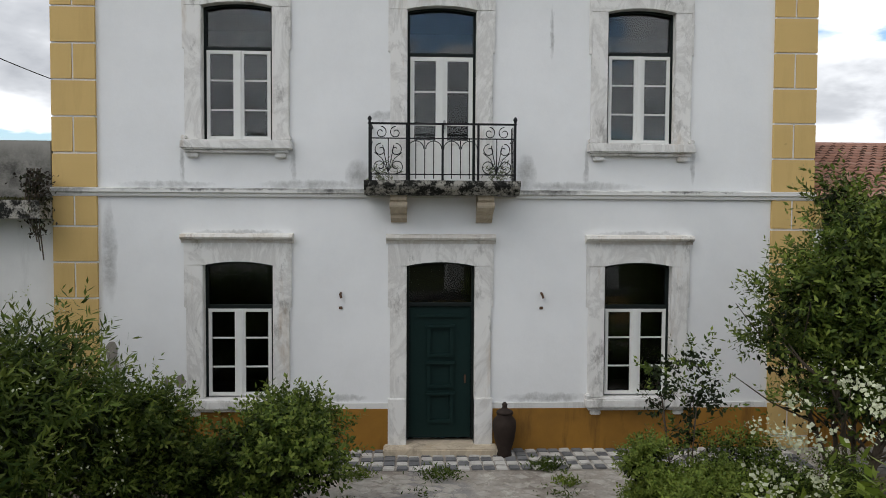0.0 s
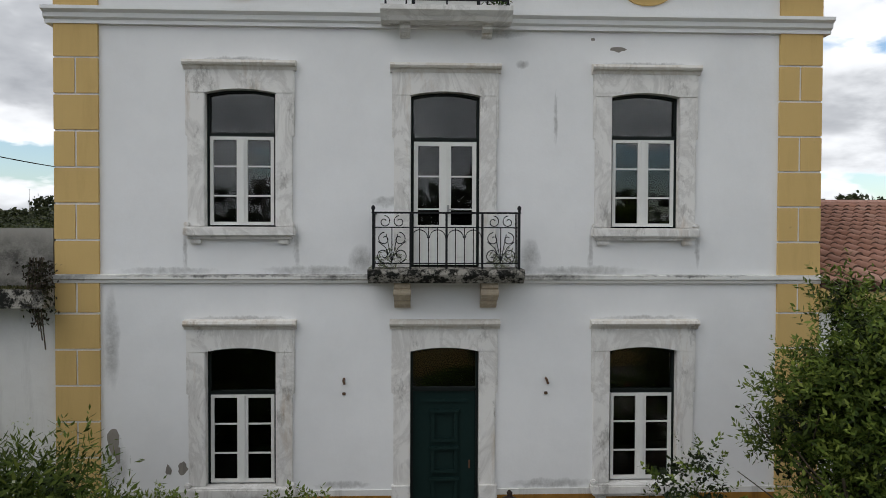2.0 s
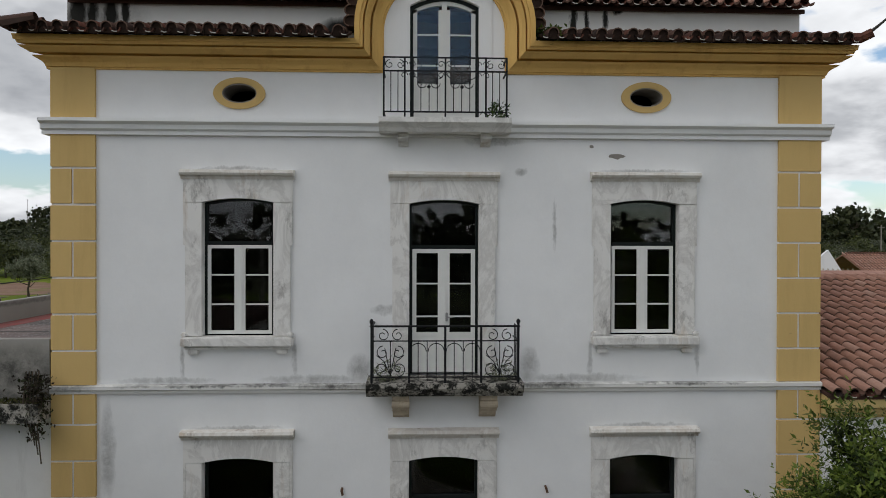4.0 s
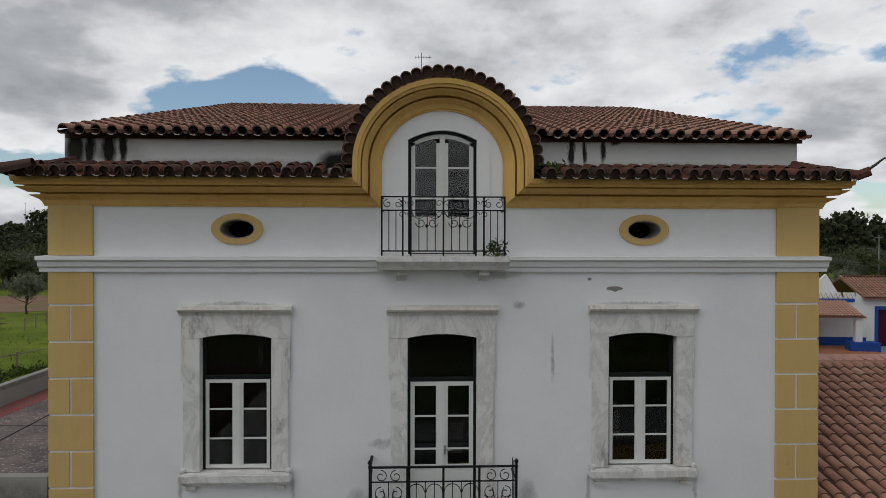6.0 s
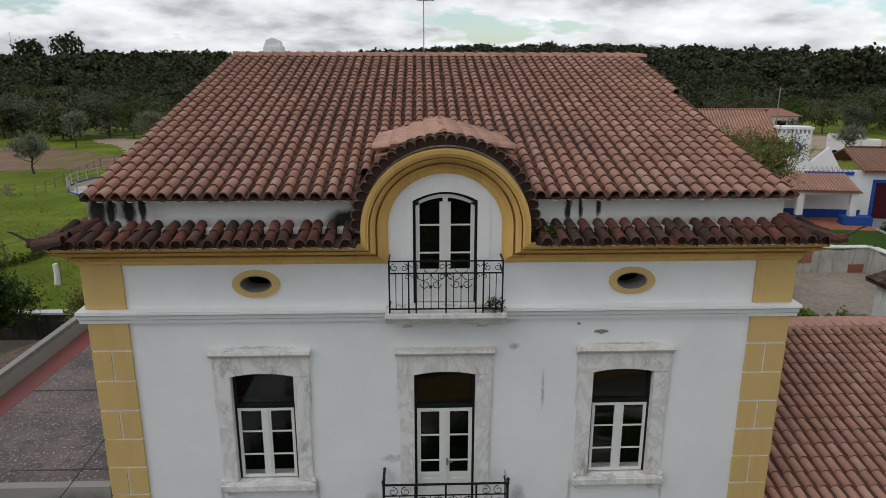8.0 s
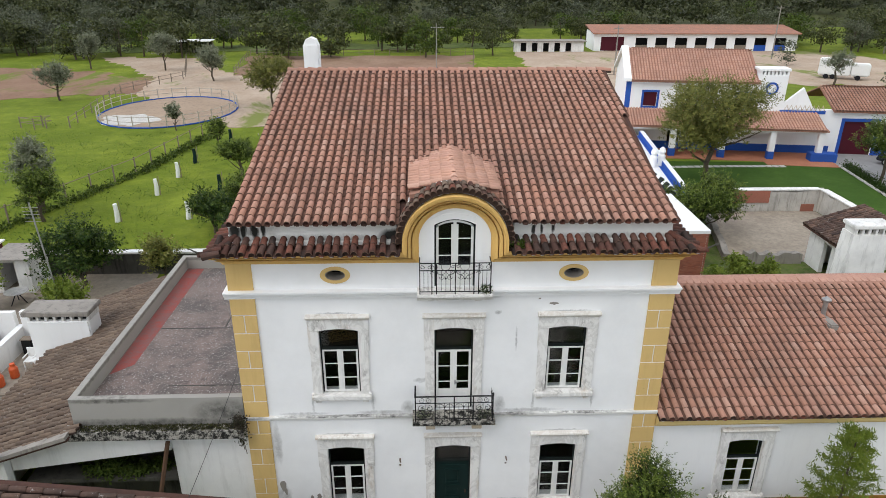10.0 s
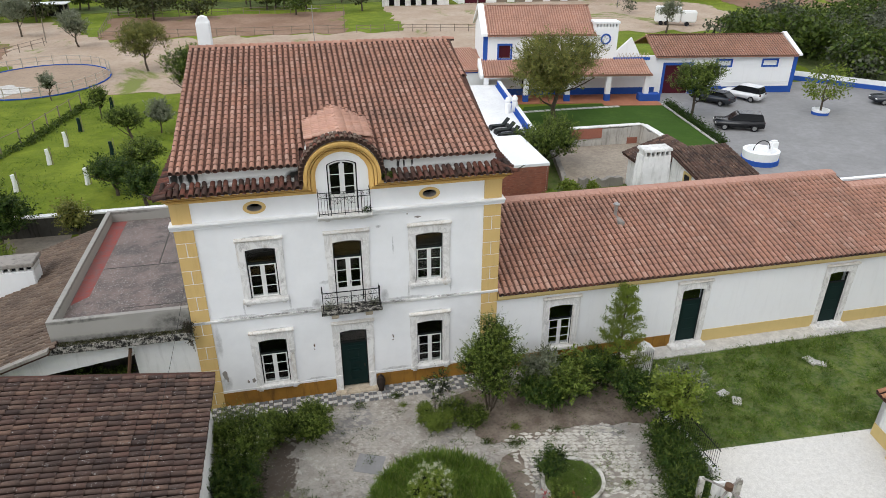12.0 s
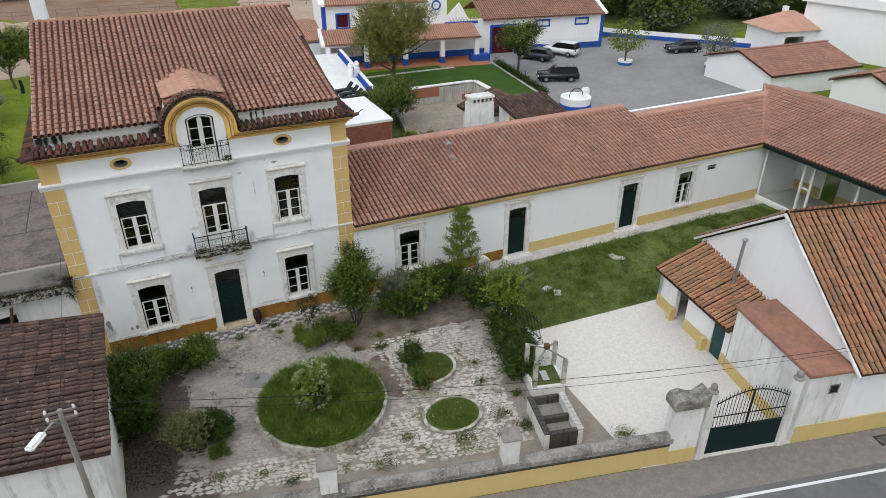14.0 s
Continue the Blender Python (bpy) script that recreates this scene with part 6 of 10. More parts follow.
part("pipe", tube(bmesh.new(), [(15.0, 4.1, 5.3), (15.0, 4.1, 6.15)], 0.09, 10), M_GALV, c)
part("cowl", lathe(bmesh.new(), [(0.09, 0), (0.17, 0.05), (0.17, 0.1), (0.03, 0.2)], (15.0, 4.1, 6.12), 10), M_GALV, c)
part("flashing", soft_box(14.85, 3.3, 5.3, 15.2, 4.2, 5.55, 0.05, None), M_CONCRETE, c)

# pavement strips along the fronts
slab("pavement_wing", [(13.9, -0.9), (37.4, -0.9), (37.4, 0.1), (13.9, 0.1)], -0.1, 0.07, M_PAVER, "raised strip of pale stone along the wing", "pavement")
# chequered strip in front of the house
strip = thing("pavement_front", "chequered strip of white and dark stone slabs along the house front", "pavement", "", "structure", at=(X0, -0.45, 0))
part("bed", boxes((-5.3, -1.0, -0.02, 13.9, 0.0, 0.012)), M_GARDEN, strip)
mesh_w = bpy.data.meshes.new("paving_stone")
bm = soft_box(-0.088, -0.088, 0, 0.088, 0.088, 0.03, 0.012)
bm.to_mesh(mesh_w)
mesh_d = mesh_w.copy()
bm.free()
mesh_w.materials.append(M_PAVER)
mesh_d.materials.append(M_PAVER_DARK)
rng = random.Random(5)
for i in range(62):
    for j in range(5):
        x, y = -5.2 + 0.2 * i, -0.9 + 0.2 * j
        if y > -0.2 and abs(x - X0) < 1:
            continue
        dark = (i % 3 == 0) ^ (j % 2 == 0) if rng.random() < 0.9 else rng.random() < 0.5
        ob = link("paving_stone", mesh_d if dark else mesh_w, None, strip)
        ob.matrix_basis = pose(x + rng.uniform(-.01, .01), y, 0.004 + rng.uniform(-0.006, 0.008), rng.uniform(-2, 2), rng.uniform(-2, 2), rng.uniform(-4, 4))

# ---- terrace annex beside the house ----
TX0, TX1, TY0, TY1, TZ = -10.75, XL - 0.05, -0.05, 10.9, 4.72
bm = boxes((TX0, TY0 + 1.85, -0.2, TX0 + 0.4, TY1, 4.1), (TX0, TY1 - 0.4, -0.2, TX1, TY1, 4.1), (-7.9, TY0 + 0.1, -0.2, TX1, TY0 + 0.5, 4.1))
prism(bm, [(-13.0, 2.62), (-7.9, 3.32), (-7.9, 4.08), (-10.8, 4.08), (-13.0, 3.36)], TY0 - 0.02, TY0 + 0.3, "y")
# Dark stone puts the shade inside the recess into the wall's colour.
setting("wall_recess", boxes((-12.9, TY0 + 1.4, -0.2, -7.9, TY0 + 1.8, 3.3), (-12.9, TY0 + 0.3, 1.8, -7.9, TY0 + 1.4, 1.95)), M_SLAB, "back wall of the terrace recess, coloured dark for its shade", "wall")
setting("wall_annex", bm, M_WHITE_WORN, "white stained wall of the flat-roofed annex", "wall")
setting("terrace_ledge", boxes((TX0 - 0.25, TY0 - 0.35, 3.98, TX1, TY0 + 0.1, 4.28), (TX0, TY0 + 0.1, 4.1, TX1, TY1, TZ - 0.02)), M_BALCONY, "black mossy concrete ledge under the terrace parapet", "ledge")
setting("terrace_floor", boxes((TX0 + 0.2, TY0 + 0.2, TZ - 0.02, TX1, TY1 - 0.2, TZ)), M_TERRACE, "grey screeded flat roof with pale pebbles", "terrace")
setting("terrace_red_strip", prism(bmesh.new(), [(TX0 + 0.25, TY0 + 2.2), (TX0 + 0.85, TY0 + 2.8), (TX0 + 0.95, TY1 - 0.3), (TX0 + 0.22, TY1 - 0.25)], TZ, TZ + 0.006), M_RED_SCREED, "red painted strip of the terrace floor", "terrace")
bm = boxes((TX0, TY0, 4.29, TX1, TY0 + 0.2, 5.28), (TX0, TY0 + 0.2, 4.29, TX0 + 0.2, TY1, 5.28), (TX0 + 0.2, TY1 - 0.2, 4.29, TX1, TY1, 5.28))
setting("terrace_parapet", bm, M_PARAPET, "weathered grey concrete parapet round the terrace", "parapet")
bm = boxes((TX0 + 0.9, 5.18, TZ, TX1, 5.24, TZ + 0.008), (-7.45, 5.3, TZ, -7.40, TY1 - 0.3, TZ + 0.008), (-8.3, 1.4, TZ, TX1 - 0.1, 1.44, TZ + 0.008))
setting("trim_terrace_joint", bm, M_SLAB, "dark open joints in the terrace screed", "joint")
beam = thing("timber_prop", "weathered rusty timber prop under the terrace ledge", "prop", at=(-8.2, -0.5, 1.9))
part("post", tube(bmesh.new(), [(-8.3, -0.55, 1.9), (-7.95, -0.12, 3.7)], 0.07, 6), M_RUST, beam)
w = thing("ledge_moss", "moss and weeds on the black ledge", "moss", at=(-8, -0.3, 4.28))
rngm = np.random.default_rng(8)
pts = np.stack([rngm.uniform(TX0, TX1, 2600), -0.39 + 0.33 * rngm.uniform(0, 1, 2600) ** 0.7, np.full(2600, 4.285)], 1)
leaf_mesh("leaves", pts, 0.06, 9, M_MOSS, w, droop=-1.2)


def slope_roof(name, label, quad, mat, chan, step=0.26, lap=0.42, pieces=0, thick=0.12, size=1.0):
    """One tiled slope: quad is lower left, lower right, upper right, upper left, seen from below it."""
    a, b, c, d = (Vector(p) for p in quad)
    r = thing(name, label, "roof", "", "structure", at=tuple((a + b + c + d) / 4))
    bm = bmesh.new()
    top = [bm.verts.new(p) for p in (a, b, c, d)]
    bot = [bm.verts.new(p - Vector((0, 0, thick))) for p in (a, b, c, d)]
    bm.faces.new(top)
    bm.faces.new(bot[::-1])
    for i in range(4):
        bm.faces.new((top[i], top[(i + 1) % 4], bot[(i + 1) % 4], bot[i]))
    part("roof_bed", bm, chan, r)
    across = b - a
    u = (d - a)
    u = u - across.normalized() * u.dot(across.normalized())
    n, m = int(across.length / step), int(u.length / lap) + 1
    tile_field(r, a + (a - d).normalized() * 0.04, across, u, n, m, mat, pieces, step, lap, wobble=1.4, size=size)
    return r


# dark leaves on the ledge, standing in for a stain beside the corner pilaster
iv = thing("creeper", "dark leaves on the terrace ledge standing in for a stain", "creeper", at=(-5.55, -0.3, 4.3))
rngm = np.random.default_rng(18)
iz = 4.75 - np.abs(rngm.normal(size=700)) * 0.62
ip = np.stack([-5.56 + rngm.normal(size=700) * 0.10 * (1.2 - (4.75 - iz) * 0.35).clip(0.3, 1.2), -0.30 + rngm.normal(size=700) * 0.07, iz], 1)
leaf_mesh("leaves", ip[iz > 3.7], 0.08, 19, M_DEAD_LEAF, iv, slim=0.5)
for k in range(5):
    xx = -5.5 - 0.05 * k
    part("stem", tube(bmesh.new(), [(xx, -0.3, 4.8), (xx - 0.03, -0.36, 4.2), (xx + 0.03, -0.3, 3.3 + 0.15 * k)], 0.012, 4), M_BARK, iv)

# low lean-to roof beside the terrace, falling away from it
slope_roof("roof_leanto", "long lean-to roof of brown old clay tiles beside the terrace", [(-15.3, 11.6, 2.7), (-15.3, -0.6, 2.7), (-10.75, -0.6, 4.25), (-10.75, 11.6, 4.25)], M_TILE_LICHEN, M_CHANNEL, 0.27, size=0.9)
bm = prism(bmesh.new(), [(-15.1, -0.2), (-13.0, -0.2), (-13.0, 3.3), (-15.1, 2.6)], -0.4, -0.1, "y")
prism(bm, [(-15.1, -0.2), (-10.8, -0.2), (-10.8, 4.05), (-15.1, 2.6)], 11.2, 11.5, "y")
box(bm, -15.1, -0.1, -0.2, -14.8, 11.2, 2.6)
setting("wall_leanto", bm, M_WHITE_WORN, "white wall under the lean-to roof", "wall")
verge = prism(bmesh.new(), [(-15.3, 2.72), (-10.72, 4.27), (-10.72, 4.40), (-15.3, 2.85)], -0.72, -0.42, "y")
setting("trim_leanto_verge", verge, M_CONCRETE, "mortared verge of the lean-to roof", "trim")
c = thing("yard_chimney", "big white boxy chimney with a slotted concrete cap on the lean-to", "chimney", at=(-14.6, 7.6, 2.6))
part("stack_body", soft_box(-16.0, 7.0, 1.0, -13.5, 8.0, 4.1, 0.05), M_WHITE, c)
part("core", boxes((-15.8, 7.2, 4.1, -13.7, 7.8, 4.35)), M_DARKNESS, c)
for k in range(8):
    part("vent_pier", boxes((-15.95 + k * 0.34, 7.05, 4.1, -15.85 + k * 0.34, 7.95, 4.35)), M_WHITE_OLD, c)
part("cap", soft_box(-16.1, 6.9, 4.35, -13.4, 8.1, 4.55, 0.03), M_CONCRETE, c, "grey concrete cap")

# low house next door: its roof falls towards the garden
NEX, NEZ, NRX, NRZ, NY0, NY1 = -4.25, 4.58, -13.4, 5.80, -11.95, -3.65
slope_roof("roof_neighbour", "old brown lichened clay tile roof of the low house next door", [(NEX, NY0, NEZ), (NEX, NY1, NEZ), (NRX, NY1, NRZ), (NRX, NY0, NRZ)], M_TILE_OLD, M_CHANNEL, 0.238, 0.44, 8, size=0.88)
slope_roof("roof_neighbour_back", "far slope of the low house next door", [(-20.6, NY1, 4.8), (-20.6, NY0, 4.8), (NRX - 0.02, NY0, NRZ), (NRX - 0.02, NY1, NRZ)], M_TILE_OLD, M_CHANNEL, 0.238, 0.44, size=0.88)
bm = bmesh.new()
for y in (NY0 + 0.15, NY1 - 0.55):
    prism(bm, [(-20.2, -0.2), (NEX - 0.35, -0.2), (NEX - 0.35, 4.48), (NRX, 5.62), (-20.2, 4.7)], y, y + 0.3, "y")
box(bm, NEX - 0.65, NY0 + 0.45, -0.2, NEX - 0.35, NY1 - 0.55, 4.4)
setting("wall_neighbour", bm, M_WHITE_OLD, "white stained walls of the low house next door", "wall")

# ---- barn and shed beside the gate ----
bm = bmesh.new()
prism(bm, [(0.05, -0.2), (11.1, -0.2), (11.1, 3.3), (5.6, 7.2), (0.05, 3.55)], 2.0, 2.4, "x", ST)
prism(bm, [(0.05, -0.2), (11.1, -0.2), (11.1, 3.3), (5.6, 7.2), (0.05, 3.55)], 17.6, 18.0, "x", ST)
box(bm, 2.4, 0.05, -0.2, 17.6, 0.45, 3.5, ST)
box(bm, 2.4, 10.7, -0.2, 17.6, 11.1, 3.3, ST)
setting("wall_barn", bm, M_WHITE, "white barn gable with grey weathering", "wall")
bm = prism(bmesh.new(), [(-0.4, 3.26), (5.6, 7.32), (5.6, 7.44), (-0.4, 3.38)], 1.76, 1.86, "x", ST)
prism(bm, [(5.6, 7.32), (11.5, 3.08), (11.5, 3.20), (5.6, 7.44)], 1.76, 1.86, "x", ST)
setting("trim_barn_verge", bm, M_WHITE_OLD, "pale mortared verge along the barn gable", "trim")
setting("baseboard_barn", boxes((0.02, -0.03, 0.0, 18.0, 0.02, 0.85), m=ST), M_PALE_YELLOW, "yellow plinth of the barn along the street", "plinth")


def stp(u, v, z):
    return tuple(ST @ Vector((u, v, z)))


slope_roof("roof_barn", "steep barn roof of orange clay tiles, street slope", [stp(1.85, -0.3, 3.42), stp(18, -0.3, 3.42), stp(18, 5.6, 7.42), stp(1.85, 5.6, 7.42)], M_TILE_BARN, M_CHANNEL, 0.26, 0.40, 3)
r = slope_roof("roof_barn_back", "steep barn roof of orange clay tiles, yard slope", [stp(18, 11.45, 3.22), stp(1.85, 11.45, 3.22), stp(1.85, 5.62, 7.40), stp(18, 5.62, 7.40)], M_TILE_BARN, M_CHANNEL)
ridge_row(r, stp(1.85, 5.6, 7.44), stp(18, 5.6, 7.44), M_TILE)
# shed along the gable
SHM = ST @ Matrix.Translation((0.08, 4.9, 0)) @ Matrix.Rotation(math.atan2(0.5, 5.6), 4, 'Z')
bm = bmesh.new()
# front wall with two doorways: local y along the shed, x towards the gable
spans = [(0.0, 0.35, 0), (0.35, 1.15, 2.0), (1.15, 3.2, 0), (3.2, 4.1, 1.95), (4.1, 5.6, 0)]
for ya, yb, door in spans:
    box(bm, 0, ya, door if door else -0.2, 0.25, yb, 2.15, SHM)
prism(bm, [(0.0, -0.2), (2.4, -0.2), (2.4, 3.1), (0.25, 2.2), (0.0, 2.15)], 5.6, 5.35, "y", SHM)
setting("wall_shed", bm, M_WHITE_WORN, "white shed wall with a yellow plinth facing the yard", "wall")
bm = bmesh.new()
for ya, yb, door in spans:
    if not door:
        box(bm, -0.03, ya, 0.0, -0.002, yb, 0.62, SHM)
for ya in (1.3, 3.9):
    box(bm, -0.35, ya, 0.0, -0.03, ya + 0.28, 0.7, SHM)
box(bm, 0.0, 5.601, 0.0, 1.9, 5.63, 0.62, SHM)
setting("baseboard_shed", bm, M_PALE_YELLOW, "yellow plinth and buttresses of the shed", "plinth")
d = thing("shed_door", "faded green plank shed door", "door", at=tuple(SHM @ Vector((0.05, 0.75, 0))))
for k in range(5):
    part("plank", boxes((0.04, 0.36 + 0.158 * k, 0.02, 0.08, 0.505 + 0.158 * k, 1.98), m=SHM), M_TURQ, d)


def shp(x, y, z):
    return tuple(SHM @ Vector((x, y, z)))


slope_roof("roof_shed", "small shed roof of orange clay tiles leaning on the barn gable", [shp(-0.28, 5.75, 2.13), shp(-0.28, -0.1, 2.13), shp(2.05, -0.1, 3.1), shp(2.4, 5.75, 3.2)], M_TILE_BARN, M_CHANNEL, 0.25, 0.36, 6)
p = thing("stove_pipe", "tall grey metal stove pipe rising from the shed roof", "stove pipe", at=stp(1.35, 7.2, 2.7))
part("pipe", tube(bmesh.new(), [stp(1.35, 7.2, 2.6), stp(1.45, 7.2, 5.3)], 0.08, 10), M_GALV, p)
part("cap", lathe(bmesh.new(), [(0.13, 0), (0.15, 0.06), (0.02, 0.16)], stp(1.45, 7.2, 5.3), 10), M_GALV, p)
# flat red-coated outhouse between shed and street
bm = bmesh.new()
box(bm, 0.0, 0.0, -0.2, 1.98, 0.25, 3.35, ST)
box(bm, 0.0, 0.25, -0.2, 0.25, 4.75, 3.35, ST)
box(bm, 0.25, 4.5, -0.2, 1.98, 4.75, 3.35, ST)
setting("wall_outhouse", bm, M_WHITE_OLD, "white flaking outhouse wall beside the gate", "wall")
setting("roof_outhouse", soft_box(-0.12, -0.1, 3.35, 1.99, 4.95, 3.5, 0.03, ST), M_REDROOF, "flat red-coated roof with grey lichen", "roof")
setting("baseboard_outhouse", boxes((-0.03, 0.3, 0.0, -0.002, 4.75, 0.62), m=ST), M_PALE_YELLOW, "yellow plinth of the outhouse", "plinth")
v = thing("vent_opening", "small dark square opening in the street wall", "vent", at=stp(1.2, 0, 2.6))
part("frame", ring_plate(bmesh.new(), [(1.05, 2.42), (1.4, 2.42), (1.4, 2.78), (1.05, 2.78)], [(1.0, 2.37), (1.45, 2.37), (1.45, 2.83), (1.0, 2.83)], -0.02, -0.002), M_CONCRETE, v)
v.children[0].matrix_basis = ST.copy()
# Dark panel on solid wall stands in for the unlit hole.
part("panel", boxes((1.05, -0.012, 2.42, 1.4, -0.003, 2.78), m=ST), M_DARKNESS, v)

# ---- street wall, piers and gate ----
setting("street_wall", boxes((-25.5, 0.0, -0.3, -5.35, 0.4, 1.12), m=ST), M_PALE_YELLOW, "long low yellow street wall", "wall")
setting("street_wall_coping", prism(bmesh.new(), [(-0.06, 1.1), (0.46, 1.1), (0.44, 1.3), (0.3, 1.42), (0.1, 1.42), (-0.05, 1.3)], -25.5, -5.36, "x", ST), M_COPING, "grey lichened coping of the street wall", "coping")
setting("trim_street_wall", boxes((-25.5, -0.012, 0.92, -5.36, -0.001, 1.10), m=ST), M_SLAB, "black band under the coping of the street wall", "stain")
pier = thing("wall_pier", "white stone pier with a pyramid cap on the street wall", "pier", "street wall piers")
part("shaft", soft_box(-0.3, -0.28, 0, 0.3, 0.28, 1.15, 0.03), M_WHITE_OLD, pier)
bm = soft_box(-0.36, -0.34, 1.15, 0.36, 0.34, 1.28, 0.03)
vs = [bm.verts.new(v) for v in ((-0.32, -0.3, 1.27), (0.32, -0.3, 1.27), (0.32, 0.3, 1.27), (-0.32, 0.3, 1.27), (0, 0, 1.62))]
for i in range(4):
    bm.faces.new((vs[i], vs[(i + 1) % 4], vs[4]))
part("cap", bm, M_CONCRETE, pier)
pier.matrix_basis = ST @ Matrix.Translation((-11.8, 0.2, 1.40))
copy_thing(pier, ST @ Matrix.Translation((-18.3, 0.2, 1.40)))

g = thing("gate_wing_wall", "white gate wing wall with a scrolled grey top", "wall", at=stp(-4.9, 0.2, 0))
part("body", boxes((-5.45, -0.02, -0.2, -4.3, 0.55, 2.75), m=ST), M_WHITE_OLD, g)
top = [(-5.6, 2.75), (-4.2, 2.75), (-4.2, 3.35), (-4.35, 3.25), (-4.6, 3.05), (-4.9, 3.1), (-5.2, 3.25), (-5.5, 3.2), (-5.62, 3.0)]
part("coping", prism(bmesh.new(), top, -0.1, 0.62, "y", ST), M_COPING, g, "scrolled grey coping")
part("base", boxes((-5.46, -0.04, -0.1, -4.3, -0.021, 0.7), m=ST), M_PALE_YELLOW, g, "yellow plinth")
post = thing("gate_post", "slender white stone gate post with a ball finial", "gate post", "gate posts")
part("shaft", soft_box(-0.17, -0.17, -0.2, 0.17, 0.17, 3.3, 0.025), M_WHITE_OLD, post)
part("finial", lathe(bmesh.new(), [(0.19, 3.3), (0.2, 3.36), (0.1, 3.42), (0.14, 3.55), (0.1, 3.65), (0.02, 3.72)], (0, 0, 0), 12), M_CONCRETE, post)
post.matrix_basis = ST @ Matrix.Translation((-4.05, 0.1, 0))
copy_thing(post, ST @ Matrix.Translation((-0.45, 0.1, 0)))
gate = thing("iron_gate", "double iron gate, dark sheet below and spiked bars above, shut", "gate", at=stp(-2.25, 0.1, 0))
ga, gb = -3.85, -0.65
part("sheet", boxes((ga, 0.08, 0.08, (ga + gb) / 2 - 0.01, 0.11, 1.35), ((ga + gb) / 2 + 0.01, 0.08, 0.08, gb, 0.11, 1.35), m=ST), M_GREEN_DOOR, gate, "dark green sheet panel")
gtop = lambda x: 2.55 + 0.55 * math.sin(math.pi * (x - ga) / (gb - ga))
nb = 22
for k in range(nb + 1):
    x = ga + (gb - ga) * k / nb
    bm = tube(bmesh.new(), [stp(x, 0.1, 1.3), stp(x, 0.1, gtop(x) + 0.10)], 0.013, 5)
    tube(bm, [stp(x, 0.1, gtop(x) + 0.09), stp(x, 0.1, gtop(x) + 0.22)], 0.022, 5, 0.004)
    part("bar", bm, M_IRON, gate)
part("top_rail", tube(bmesh.new(), [stp(ga + (gb - ga) * k / 16, 0.1, gtop(ga + (gb - ga) * k / 16)) for k in range(17)], 0.025, 6), M_IRON, gate)
for z in (1.38, 1.95):
    part("rail", boxes((ga, 0.085, z, gb, 0.115, z + 0.035), m=ST), M_IRON, gate)
part("stile", boxes(((ga + gb) / 2 - 0.03, 0.07, 0.08, (ga + gb) / 2 + 0.03, 0.13, gtop((ga + gb) / 2)), m=ST), M_IRON, gate)

# ---- garden ----
def grass_patch(name, label, inside, bbox, z, count, size, seed, mat=M_BLADE, slim=0.06, patchy=False, phase=0.0):
    """A stand of grass blades over a stretch of ground."""
    rng = np.random.default_rng(seed)
    x = rng.uniform(bbox[0], bbox[2], count * 2)
    y = rng.uniform(bbox[1], bbox[3], count * 2)
    ok = np.array([inside(a, b) for a, b in zip(x, y)])
    p = np.stack([x[ok][:count], y[ok][:count], np.full(min(count, ok.sum()), z)], 1)
    n = len(p)
    if patchy:
        # thicker and thinner stands, with bare places
        spots = np.random.default_rng(seed + int(phase * 10))
        m = 150
        cs = np.stack([spots.uniform(bbox[0], bbox[2], m), spots.uniform(bbox[1], bbox[3], m), spots.choice((-1.7, 1.3), m), spots.uniform(0.25, 0.9, m)], 1)
        w = np.zeros(n)
        for cx, cy, amp, r in cs:
            w += amp * np.exp(-((p[:, 0] - cx) ** 2 + (p[:, 1] - cy) ** 2) / (2 * r * r))
        p = p[w + rng.uniform(-1.2, 1.2, n) > -0.25]
        # blades stand together in tufts
        tuft = spots.integers(0, max(1, len(p) // 34), len(p))
        p = p[tuft] + np.concatenate([spots.normal(size=(len(p), 2)) * 0.13, np.zeros((len(p), 1))], 1)
    rng2 = np.random.default_rng(seed + 1)
    out = rng2.normal(size=(len(p), 3)) * 0.8 + (0, -0.25, 0.7)
    v, f = leaf_cloud(p, size, rng2, -1.1, slim, out)
    lift = v.reshape(-1, 4, 3)
    lift[:, :, 2] = np.maximum(lift[:, :, 2], p[:, None, 2]) + rng2.uniform(0, size * 0.5, size=(len(p), 1))
    v = lift.reshape(-1, 3)
    me = bpy.data.meshes.new(name)
    me.from_pydata(v.tolist(), [], f.tolist())
    ob = link(name, me, mat)
    return tagged(ob, label, "grass", "", "stuff")


def ellipse(cx, cy, rx, ry, n=40, turn=0.0):
    c, s = math.cos(radians(turn)), math.sin(radians(turn))
    return [(cx + rx * math.cos(a) * c - ry * math.sin(a) * s, cy + rx * math.cos(a) * s + ry * math.sin(a) * c) for a in (2 * math.pi * k / n for k in range(n))]


